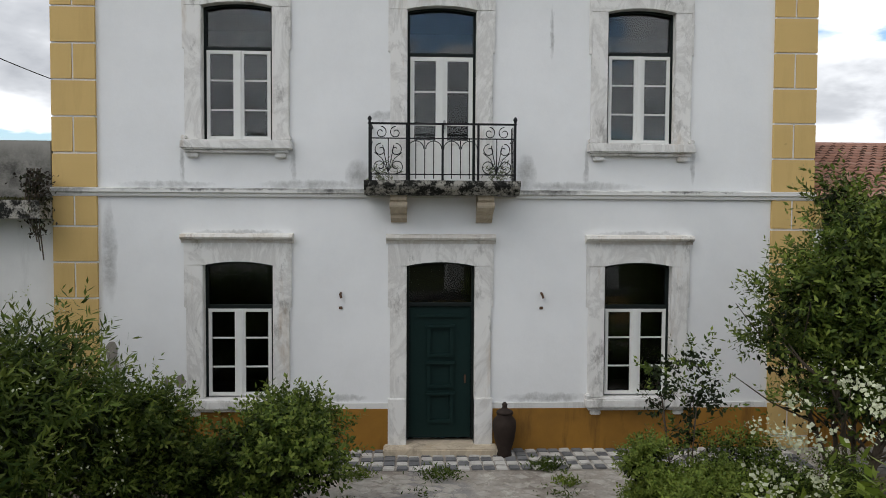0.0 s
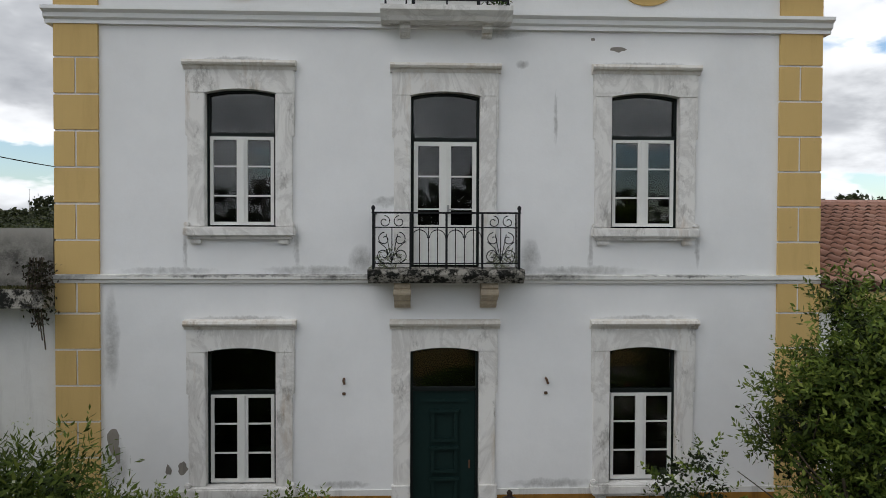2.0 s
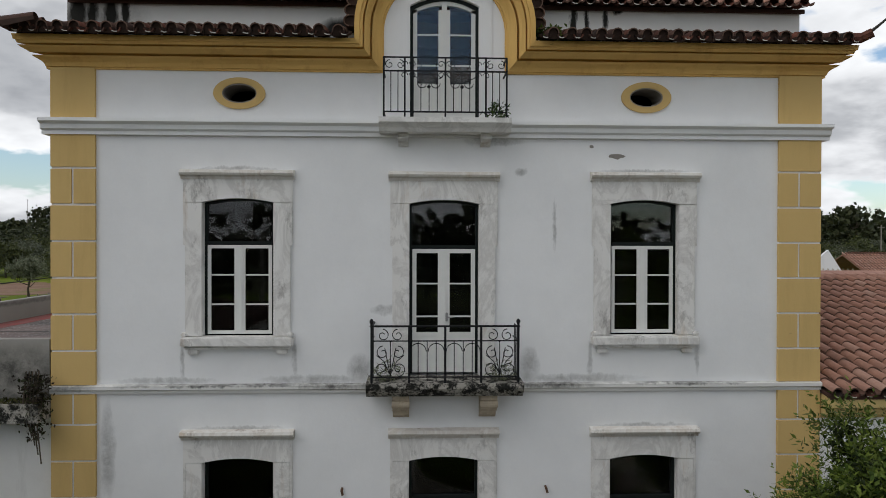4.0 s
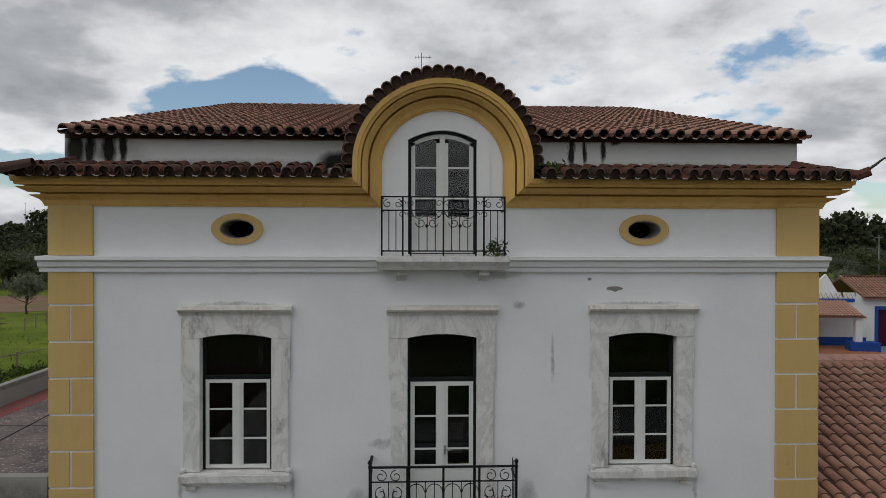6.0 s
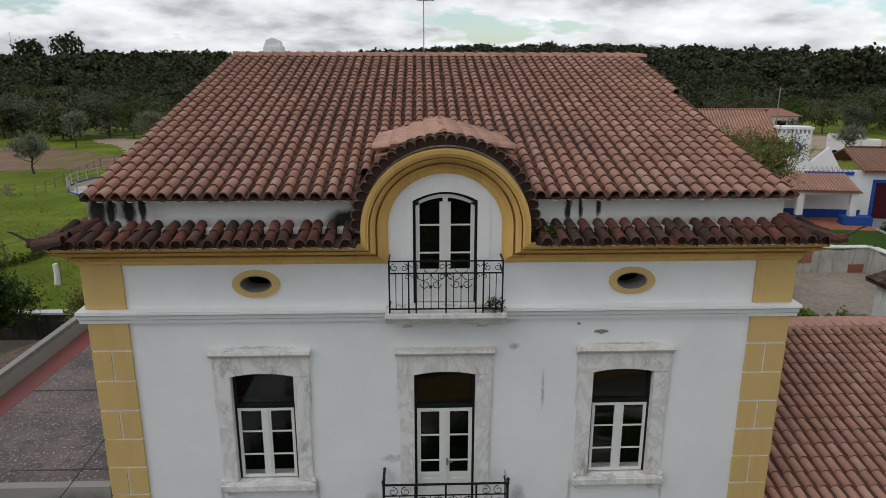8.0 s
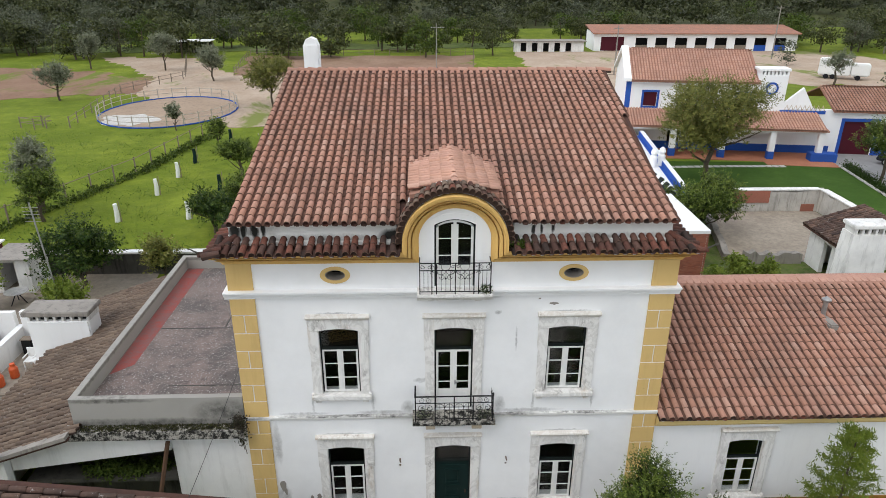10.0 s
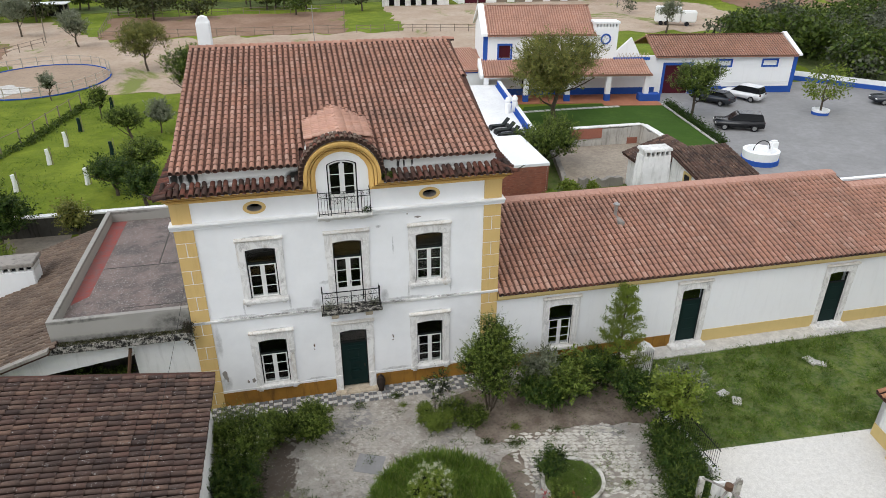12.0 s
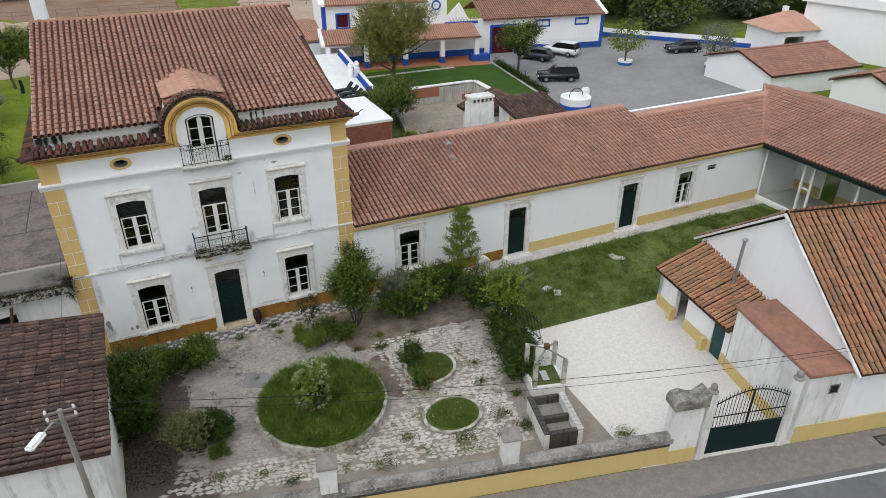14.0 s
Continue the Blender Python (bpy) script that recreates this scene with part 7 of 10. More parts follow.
def flower_bed(cx, cy, rx, ry, h, label, turn=0.0, grass=6000, size=0.3, seed=1, mat=M_KERB):
    b = thing("flower_bed", label, "flower bed", "", "structure", at=(cx, cy, 0))
    kb = ring_plate(bmesh.new(), ellipse(cx, cy, rx - 0.14, ry - 0.14, 64, turn), ellipse(cx, cy, rx, ry, 64, turn), -0.05, h, "z")
    for vert in kb.verts:
        a = math.atan2(vert.co.y - cy, vert.co.x - cx)
        if vert.co.z > 0:
            vert.co.z += h * (0.09 * math.sin(3 * a + seed) + 0.06 * math.sin(11 * a))
            vert.co.x += 0.12 * h * math.cos(a)
            vert.co.y += 0.12 * h * math.sin(a)
    part("kerb", kb, mat, b, "low curved whitewashed kerb with dark stains")
    part("soil", prism(bmesh.new(), ellipse(cx, cy, rx - 0.1, ry - 0.1, 40, turn), -0.02, h - 0.04), M_WEEDS, b, "grassy soil")
    c, s = math.cos(radians(-turn)), math.sin(radians(-turn))

    def inside(x, y):
        dx, dy = x - cx, y - cy
        a, e = dx * c - dy * s, dx * s + dy * c
        return (a / (rx - 0.24)) ** 2 + (e / (ry - 0.24)) ** 2 < 1
    grass_patch("bed_grass", "tall green grass filling the flower bed", inside, (cx - rx - 0.5, cy - rx - 0.5, cx + rx + 0.5, cy + rx + 0.5), h - 0.05, grass, size, seed, M_BLADE)


flower_bed(3.25, -7.9, 2.72, 2.72, 0.5, "large round raised flower bed overgrown with tall grass", 0, 60000, 0.42, 3)
grass_patch("bed_grass_tips", "lighter seeding grass in the round bed", lambda x, y: ((x - 3.25) / 2.72) ** 2 + ((y + 7.8) / 2.72) ** 2 < 1 + 0.12 * math.sin(9 * math.atan2(y + 7.9, x - 3.25)), (0.3, -10.7, 6.3, -4.9), 0.5, 38000, 0.46, 9, M_BLADE, 0.05, True, 1.1)
flower_bed(8.55, -7.35, 1.25, 1.15, 0.14, "small rounded flower bed with a white kerb and mown grass", 20, 12000, 0.16, 5)
flower_bed(8.15, -10.55, 1.3, 1.1, 0.09, "small rounded flower bed with daisies", 0, 14000, 0.17, 7)
for k, (cx, cy, rr, n) in enumerate(((8.9, -7.3, 0.8, 26), (7.9, -10.4, 0.8, 30))):
    rng = np.random.default_rng(70 + k)
    a, r = rng.uniform(0, 6.28, n), rr * np.sqrt(rng.uniform(0, 1, n))
    d = thing("daisies", "scattered small white daisies in the bed grass", "flowers", at=(cx, cy, 0.2))
    tagged(leaf_mesh("flowers", np.stack([cx + r * np.cos(a), cy + r * np.sin(a), np.full(n, 0.26)], 1), 0.05, 71 + k, M_FLOWER_WHITE, d, slim=1.0), kind="stuff")

plant("flowering_shrub", (2.8, -8.5, 0.45), 2.5, 0.78, M_LEAF_LIGHT, 3000, 0.10, 11, "pale green shrub with creamy white flower heads in the round bed", "shrub", 0.025, 0.1, (M_FLOWER_WHITE, 5200, 0.022, 46, 0.038), stems=5, blobs=24)
plant("rose_bush", (7.75, -7.0, 0.15), 1.3, 0.6, M_LEAF_DARK, 2200, 0.09, 12, "dark rose bush with a few red blooms", "shrub", 0.03, 0.1)
plant("rose_bush", (7.55, -8.5, 0.05), 0.75, 0.65, M_LEAF, 1500, 0.08, 13, "low rose bush with red blooms at the path edge", "shrub", 0.02, 0.05, (M_FLOWER_RED, 150, 0.07, 6, 0.05))
plant("shrub_tree", (6.6, -2.6, 0.0), 5.1, 1.5, M_LEAF, 21000, 0.095, 14, "dense upright evergreen shrub tree before the house", "tree", 0.045, 0.06, blobs=60, taper=0.35, stems=6, slim=0.40)
plant("rose_tree", (4.35, -2.4, 0.0), 2.55, 0.62, M_LEAF, 360, 0.075, 15, "thin straggly rose bush by the wall", "shrub", 0.014, 0.25, blobs=12, stems=4)
for k, (x, y, h, r) in enumerate(((3.6, -3.0, 1.35, 0.36), (3.85, -3.45, 0.95, 0.42), (4.3, -3.5, 0.95, 0.5), (4.9, -3.0, 1.3, 0.75), (5.6, -3.5, 1.2, 0.8))):
    plant("box_shrub", (x, y, 0), h, r, M_FRESH_OR_LIT if k < 3 else M_LEAF, 5200, 0.05, 20 + k, "clipped bright green box shrub beside the paving", "shrub", 0.03, 0.02, group="box shrubs")
plant("oleander_bush", (-3.7, -4.4, 0), 2.9, 1.3, M_LEAF, 15000, 0.125, 31, "big leafy bush with small white flowers", "bush", 0.05, 0.08, (M_FLOWER_WHITE, 700, 0.03, 5, 0.05), slim=0.24)
plant("oleander_bush", (-2.75, -3.3, 0), 2.2, 0.85, M_LEAF, 9500, 0.075, 32, "dense leafy green bush beside the oleander", "bush", 0.05, 0.05)
plant("oleander_bush", (-4.0, -6.1, 0), 2.3, 1.35, M_LEAF_DARK, 10000, 0.10, 33, "dark green bush by the neighbour's wall", "bush", 0.05, 0.05)
plant("garden_bush", (-1.1, -2.9, 0), 1.75, 0.95, M_LEAF, 11500, 0.075, 34, "rounded leafy garden bush near the door", "bush", 0.04, 0.05)
plant("garden_bush", (-2.2, -2.3, 0), 0.85, 0.75, M_LEAF_DARK, 6500, 0.075, 35, "low dark bush under the window", "bush", 0.04, 0.05)
plant("variegated_bush", (-2.05, -8.0, 0), 1.95, 1.0, M_LEAF_SPECKLED, 9000, 0.065, 36, "round pale speckled bush in the paving", "bush", 0.04, 0.1)
plant("cycad", (-1.05, -7.7, 0), 1.25, 0.7, M_LEAF_DARK, 1500, 0.34, 37, "dark spiky fern-like plant", "plant", 0.06, 0.1, slim=0.12)
plant("box_shrub", (-1.15, -8.75, 0), 0.6, 0.5, M_LEAF, 3000, 0.05, 29, "low fresh green shrub beside the speckled bush", "shrub", 0.03, 0.02)
plant("garden_bush", (9.2, -1.7, 0), 1.8, 1.2, M_LEAF_OLIVE, 5500, 0.12, 38, "grey-green bush by the plinth", "bush", 0.04, 0.1)
plant("loquat_bush", (10.3, -2.7, 0), 1.8, 1.35, M_LEAF, 4600, 0.16, 39, "green broad-leaved bush by the wing", "bush", 0.05, 0.1)
plant("loquat_bush", (8.9, -2.9, 0), 1.5, 1.15, M_LEAF_DARK, 3600, 0.14, 40, "leafy green bush beneath the wing window", "bush", 0.05, 0.1)
plant("garden_bush", (11.8, -2.2, 0), 2.0, 1.3, M_LEAF_DARK, 5000, 0.11, 41, "dark bush at the foot of the conifer", "bush", 0.05, 0.1)
plant("garden_bush", (12.6, -4.0, 0), 1.9, 1.25, M_LEAF_DARK, 4500, 0.12, 42, "dark bush along the yard fence", "bush", 0.05, 0.1)
plant("young_tree", (13.1, -6.2, 0), 3.7, 1.15, M_LEAF_LIGHT, 2600, 0.17, 43, "young tree with bright yellow-green leaves", "tree", 0.05, 0.38)
plant("bare_shrub", (14.2, -5.2, 0), 3.0, 1.0, M_LEAF_OLIVE, 1300, 0.12, 44, "thin feathery grey shrub behind the young tree", "shrub", 0.03, 0.25)
for k, (x, y, h) in enumerate(((12.7, -7.0, 1.4), (12.6, -8.3, 1.3), (12.0, -9.4, 1.0))):
    plant("fence_bush", (x, y, 0), h, 1.1, M_LEAF_DARK, 5000, 0.16, 46 + k, "leafy dark green undergrowth along the fence", "bush", 0.03, 0.02, slim=0.3, group="fence bushes")


def conifer(at, h, radius, seed, label):
    """A young spruce: whorls of short branches with needle sprays."""
    rng = np.random.default_rng(seed)
    t = thing("conifer", label, "tree", at=at)
    x, y, z = at
    part("trunk", tube(bmesh.new(), [(x, y, z - 0.05), (x + 0.03, y, z + h * 0.5), (x, y, z + h)], 0.07, 7, 0.012), M_BARK, t)
    bm = bmesh.new()
    pts = []
    for lv in range(9):
        f = 0.12 + 0.82 * lv / 8
        r = (radius * (1 - f) ** 0.75 + 0.10) * rng.uniform(0.85, 1.1)
        for k in range(6):
            a = 2 * math.pi * (k + rng.uniform(0, 0.7)) / 6
            e = Vector((x + r * math.cos(a), y + r * math.sin(a), z + h * f + r * 0.45))
            s = Vector((x, y, z + h * f))
            tube(bm, [s, (s + e) / 2 - Vector((0, 0, 0.03)), e], 0.014, 4, 0.005)
            for q in np.linspace(0.3, 1.08, 11):
                c = s + (e - s) * float(q)
                pts.append(np.array(c) + rng.normal(size=(17, 3)) * (0.085, 0.085, 0.035))
        pts.append(np.array((x, y, z + h * f + 0.2)) + rng.normal(size=(20, 3)) * (0.05, 0.05, 0.12))
    tagged(part("branches", bm, M_BARK, t), kind="stuff")
    leaf_mesh("crown", np.concatenate(pts), 0.15, seed, M_LEAF_LIGHT, t, droop=-0.5, slim=0.22)


conifer((12.95, -1.75, 0), 5.0, 1.35, 60, "young bright green conifer with tiered branches")

# weeds between the stones
for k, (x, y, r, n) in enumerate(((-0.3, -1.2, 0.3, 120), (1.0, -1.25, 0.35, 130), (2.75, -0.9, 0.3, 160), (2.9, -1.6, 0.2, 80), (5.9, -4.6, 0.3, 120), (7.0, -4.9, 0.45, 240), (7.3, -4.0, 0.3, 160), (9.0, -4.5, 0.3, 100), (10.2, -9.2, 0.3, 120), (10.6, -7.9, 0.3, 120), (10.0, -11.4, 0.5, 200), (8.0, -12.0, 0.6, 240), (5.9, -11.0, 0.4, 160), (10.6, -12.4, 0.45, 260), (9.6, -12.5, 0.35, 160), (0.2, -10.4, 0.3, 90), (1.1, -11.2, 0.4, 140), (-1.4, -9.9, 0.4, 120), (14.0, -14.6, 0.5, 260), (4.6, -11.9, 0.5, 160), (11.3, -10.6, 0.3, 150))):
    w = thing("weeds", "tuft of green weeds in the paving joints", "weeds", "paving weeds", at=(x, y, 0))
    rng = np.random.default_rng(100 + k)
    p = np.stack([x + rng.normal(size=n * 2) * r * 0.5, y + rng.normal(size=n * 2) * r * 0.4, np.abs(rng.normal(size=n * 2)) * 0.06 + 0.01], 1)
    leaf_mesh("leaves", p, 0.09, 101 + k, M_LEAF if k % 3 else M_FRESH_OR_LIT, w, droop=-0.6, slim=0.28)


def in_poly(poly):
    def f(x, y):
        c = False
        n = len(poly)
        for i in range(n):
            (xa, ya), (xb, yb) = poly[i], poly[(i + 1) % n]
            if (ya > y) != (yb > y) and x < (xb - xa) * (y - ya) / (yb - ya) + xa:
                c = not c
        return c
    return f


grass_patch("rough_grass", "rough green grass beside the long wing", in_poly([(14.2, -0.95), (37.4, -0.95), (37.4, -4.2), (22.4, -7.1), (14.2, -6.8)]), (14, -7.2, 37.5, -0.9), 0.0, 70000, 0.18, 200, slim=0.09, patchy=True)
grass_patch("rough_grass_tufts", "darker tufts in the rough grass", in_poly([(14.2, -0.95), (37.4, -0.95), (37.4, -4.2), (22.4, -7.1), (14.2, -6.8)]), (14, -7.2, 37.5, -0.9), 0.0, 30000, 0.26, 210, M_BLADE_DARK, 0.09, True, 2.4)
grass_patch("verge_grass", "green weeds along the foot of the street wall", in_poly([(-1.0, -11.0), (5, -12.3), (10.3, -13.7), (10.4, -12.9), (5, -11.6), (-1.0, -10.5)]), (-1.2, -14, 10.6, -10.3), 0.0, 7000, 0.13, 220, M_BLADE, 0.12, True, 0.7)
grass_patch("bed_edge_grass", "weeds round the foot of the raised bed", lambda x, y: 1.0 < ((x - 3.25) / 2.73) ** 2 + ((y + 7.9) / 2.73) ** 2 < 1.18, (0.2, -10.9, 6.7, -4.7), 0.0, 3600, 0.14, 225, M_BLADE_DARK, 0.12, True, 1.9)
grass_patch("path_weeds", "weeds growing through the garden path", in_poly([(6.6, -9.2), (10.9, -5.4), (11.8, -8.5), (10.9, -10.4), (10.2, -12.9), (6.5, -12.0)]), (6.4, -13, 12, -5.2), 0.0, 5000, 0.11, 228, M_BLADE, 0.14, True, 3.1)
# pale slabs lying in the grass
for k, (x, y, s) in enumerate(((17.2, -3.9, 0.26), (17.5, -4.5, 0.28), (22.8, -2.6, 0.34), (23.1, -2.9, 0.26))):
    sl = part("stone_slab", soft_box(-s, -s * 0.7, 0, s, s * 0.7, 0.10, 0.02), M_PAVER)
    sl.matrix_basis = pose(x, y, 0, 2, 1, 20 + 40 * k)
    tagged(sl, "pale loose stone slab lying in the grass", "stone slab", "loose slabs")

# irregular limestone pieces of the garden path
rng = random.Random(77)
variants = []
for k in range(7):
    n = rng.choice((4, 4, 5, 6))
    angs = sorted((2 * math.pi * (i + rng.uniform(-0.25, 0.25)) / n) for i in range(n))
    pts = [(math.cos(a) * rng.uniform(0.17, 0.27), math.sin(a) * rng.uniform(0.12, 0.2)) for a in angs]
    bm = prism(bmesh.new(), pts, -0.02, 0.03)
    bmesh.ops.bevel(bm, geom=[e for e in bm.edges if e.verts[0].co.z > 0 and e.verts[1].co.z > 0], offset=0.012, segments=1, affect='EDGES')
    me = bpy.data.meshes.new("paving_stone")
    bm.to_mesh(me)
    bm.free()
    me.materials.append(M_PATH_STONE)
    variants.append(me)
paved = in_poly([(-0.4, -1.15), (6.0, -1.15), (6.4, -4.3), (11.4, -4.6), (12.0, -8.5), (11.0, -9.8), (10.4, -13.5), (-1.6, -10.6), (-3.4, -9.9), (-1.0, -6.5)])
garden = bpy.data.objects["ground_garden"]
garden_stones = {True: ([], []), False: ([], [])}
count = 0
lay = Matrix.Rotation(radians(-12), 4, 'Z')
spots = []
for r in range(-85, 25):
    x = -9.0 + rng.uniform(0, 0.3)
    while x < 18:
        w = rng.uniform(0.20, 0.40)
        p = lay @ Vector((x + w / 2, 0.185 * r + rng.uniform(-0.03, 0.03), 0))
        spots.append((p.x, p.y, w))
        x += w
for x, y, w in spots:
    if not paved(x, y) or ((x - 8.55) / 1.35) ** 2 + ((y + 7.35) / 1.25) ** 2 < 1 or ((x - 8.15) / 1.4) ** 2 + ((y + 10.55) / 1.2) ** 2 < 1 or ((x - 3.25) / 2.8) ** 2 + ((y + 7.9) / 2.8) ** 2 < 1:
        continue
    path = y < -9.6 - 0.1 * math.sin(x * 2.0) or x > 6.8
    if rng.random() < (0.10 if path else 0.22):
        continue
    me = rng.choice(variants)
    m = pose(x, y, rng.uniform(-0.016, 0.002) if path else rng.uniform(-0.026, -0.019), rng.uniform(-2, 2), rng.uniform(-2, 2), -12 + rng.uniform(-9, 9)) @ Matrix.Diagonal((w / 0.40, 0.62, 1, 1))
    if path and x > 6.0 and count < 295:
        count += 1
        ob = link("paving_stone", me, None, garden)
        ob.matrix_basis = m
    else:
        vs, fs = garden_stones[path]
        base = len(vs)
        vs.extend(tuple(m @ v.co) for v in me.vertices)
        fs.extend(tuple(base + i for i in p.vertices) for p in me.polygons)
for path, (vs, fs) in garden_stones.items():
    me = bpy.data.meshes.new("crazy_paving")
    me.from_pydata(vs, [], fs)
    tagged(link("crazy_paving", me, M_PATH_STONE if path else M_PATH_DULL, garden, "irregular pale limestone pieces" if path else "trodden flush limestone pieces"), kind="stuff")
part("paving_slab", soft_box(-0.55, -0.5, -0.05, 0.55, 0.5, 0.016, 0.01, pose(1.05, -4.75, 0, 0, 0, -22)), M_PARKING, garden, "flush grey cement slab")
# crumbled stone chips and leaf litter
rng2 = np.random.default_rng(83)
for nm, lb, cat, k, box4, sz, mt in (("stone_chips", "pale crumbled stone chips on the paving", "gravel", 6000, (-3.0, -12.6, 12.6, -1.1), 0.045, M_PATH_DULL), ("leaf_litter", "brown dead leaves and twigs on the soil", "leaf litter", 4500, (-5.0, -10.2, -2.9, -2.0), 0.07, M_DEAD_LEAF)):
    q = np.stack([rng2.uniform(box4[0], box4[2], k), rng2.uniform(box4[1], box4[3], k), rng2.uniform(0.004, 0.014, k)], 1)
    q = q[(((q[:, 0] - 3.25) / 2.8) ** 2 + ((q[:, 1] + 7.9) / 2.8) ** 2 > 1) & (q[:, 1] > -10.4 - 0.24 * (q[:, 0] - 1))]
    tagged(leaf_mesh(nm, q, sz, 84, mt, None, "", 0.0, 0.7, np.tile((0.0, 0.0, 6.0), (len(q), 1))), lb, cat, "", "stuff")
# small weeds in the joints
rng2 = np.random.default_rng(81)
jw = []
for _ in range(380):
    cx, cy = rng2.uniform(-2.5, 12.5), rng2.uniform(-13.2, -1.6)
    if ((cx - 3.25) / 2.8) ** 2 + ((cy + 7.9) / 2.8) ** 2 < 1 or cy < -10.6 - 0.24 * (cx - 1):
        continue
    k = int(rng2.integers(8, 46))
    jw.append(np.stack([cx + rng2.normal(size=k) * 0.11, cy + rng2.normal(size=k) * 0.08, np.abs(rng2.normal(size=k)) * 0.03 + 0.01], 1))
jp = np.concatenate(jw)
jm = leaf_mesh("joint_weeds", jp, 0.07, 82, M_LEAF, None, droop=-0.5, slim=0.3)
tagged(jm, "small green weeds in the paving joints", "weeds", "", "stuff")

n = Nodes("brown_bed_soil")
col = n.mix(n.ramp(n.noise(1.1, 8, 0.72), [(0.40, 0.0), (0.62, 1.0)]), (0.13, 0.10, 0.078), (0.235, 0.195, 0.155))
M_SOIL = n.done(n.mix(n.math('MULTIPLY', n.ramp(n.noise(8, 8, 0.8), [(0.52, 0.0), (0.64, 1.0)]), 0.6), col, (0.05, 0.045, 0.03)), 0.95, n.noise(9, 7, 0.75), 0.05, 0.6)
for pts in ([(5.2, -1.3), (5.6, -4.4), (7.4, -5.0), (9.6, -4.4), (11.8, -4.7), (13.6, -5.0), (13.8, -1.2)], [(6.2, -5.6), (7.2, -5.2), (7.0, -8.6), (6.3, -8.4), (6.0, -7.0)]):
    out = []
    for (xa, ya), (xb, yb) in zip(pts, pts[1:] + pts[:1]):
        k = max(2, int(math.hypot(xb - xa, yb - ya) / 0.3))
        for q in range(k):
            x, y = xa + (xb - xa) * q / k, ya + (yb - ya) * q / k
            w = 0.10 * (math.sin(x * 5.1 + y * 3.3) + 0.8 * math.sin(y * 8.7 - x * 4.1) + 0.6 * math.sin(x * 13.0))
            out.append((x + w, y + w * 0.8))
    slab("ground_soil", out, -0.05, 0.02, M_SOIL, "bare brown soil under the garden shrubs", "soil")
# well with an iron cross frame and a stone trough
BAS = Matrix.Translation((11.6, -12.98, 0)) @ Matrix.Rotation(radians(-13.5), 4, 'Z') @ Matrix.Diagonal((0.84, 0.65, 0.95, 1))
b = thing("stone_trough", "double stone washing trough, blackened and dry, beside the yard", "trough", at=(11.6, -12.98, 0))
for d in ((-0.95, -1.75, -0.05, -0.7, 1.75, 0.8), (0.7, -1.75, -0.05, 0.95, 1.75, 0.75), (-0.7, -1.75, -0.05, 0.7, -1.5, 0.75), (-0.7, 1.5, -0.05, 0.7, 1.75, 0.8), (-0.7, -0.25, -0.05, 0.7, 0.05, 0.72)):
    part("wall", soft_box(*d, 0.02, BAS), M_WHITE_OLD if abs(d[0]) > 0.8 or d[0] > 0.6 else M_SLAB, b)
for x in (-0.83, 0.83):
    for k in range(9):
        part("coping_stone", soft_box(x - 0.16, -1.74 + 0.385 * k, 0.805, x + 0.16, -1.38 + 0.385 * k, 0.87, 0.015, BAS), M_SLAB if x < 0 else M_PAVER, b)
for k in range(4):
    part("coping_stone", soft_box(-0.66 + 0.335 * k, -1.78, 0.76, -0.34 + 0.335 * k, -1.46, 0.84, 0.015, BAS), M_SLAB, b)
part("floor", boxes((-0.7, -1.5, 0.1, 0.7, 1.5, 0.4), m=BAS), M_CONCRETE, b)
w = thing("well_frame", "white rendered well with corner pillars and a rusty iron cross frame", "well", at=(12.65, -10.6, 0))
WM = Matrix.Translation((12.65, -10.6, 0)) @ Matrix.Rotation(radians(-15), 4, 'Z') @ Matrix.Diagonal((0.83, 0.83, 0.83, 1))
part("base", soft_box(-0.9, -0.9, -0.05, 0.9, 0.9, 0.7, 0.03, WM), M_WHITE_OLD, w)
part("cover", soft_box(-0.75, -0.75, 0.7, 0.75, 0.75, 0.74, 0.01, WM), M_WEEDS, w, "mossy cover")
part("hatch", soft_box(-0.2, -0.5, 0.74, 0.15, 0.3, 0.80, 0.01, WM), M_PAVER, w, "white hatch slab")
for px, py in ((-0.78, -0.78), (0.78, -0.78), (0.78, 0.78), (-0.78, 0.78)):
    part("pillar", soft_box(px - 0.11, py - 0.11, 0.7, px + 0.11, py + 0.11, 2.3, 0.02, WM), M_KERB, w)
for a, c in (((-0.78, -0.78), (0.78, 0.78)), ((0.78, -0.78), (-0.78, 0.78))):
    part("iron_bar", tube(bmesh.new(), [WM @ Vector((*a, 2.3)), WM @ Vector((0, 0, 2.5)), WM @ Vector((*c, 2.3))], 0.04, 6), M_CONCRETE, w)
part("pulley", lathe(bmesh.new(), [(0.09, 2.06), (0.14, 2.1), (0.14, 2.28), (0.1, 2.3)], tuple(WM @ Vector((0, 0, 0))), 12), M_RUST, w)
part("back_panel", soft_box(-0.3, 0.72, 0.7, 0.45, 0.85, 2.1, 0.02, WM), M_WHITE_OLD, w)

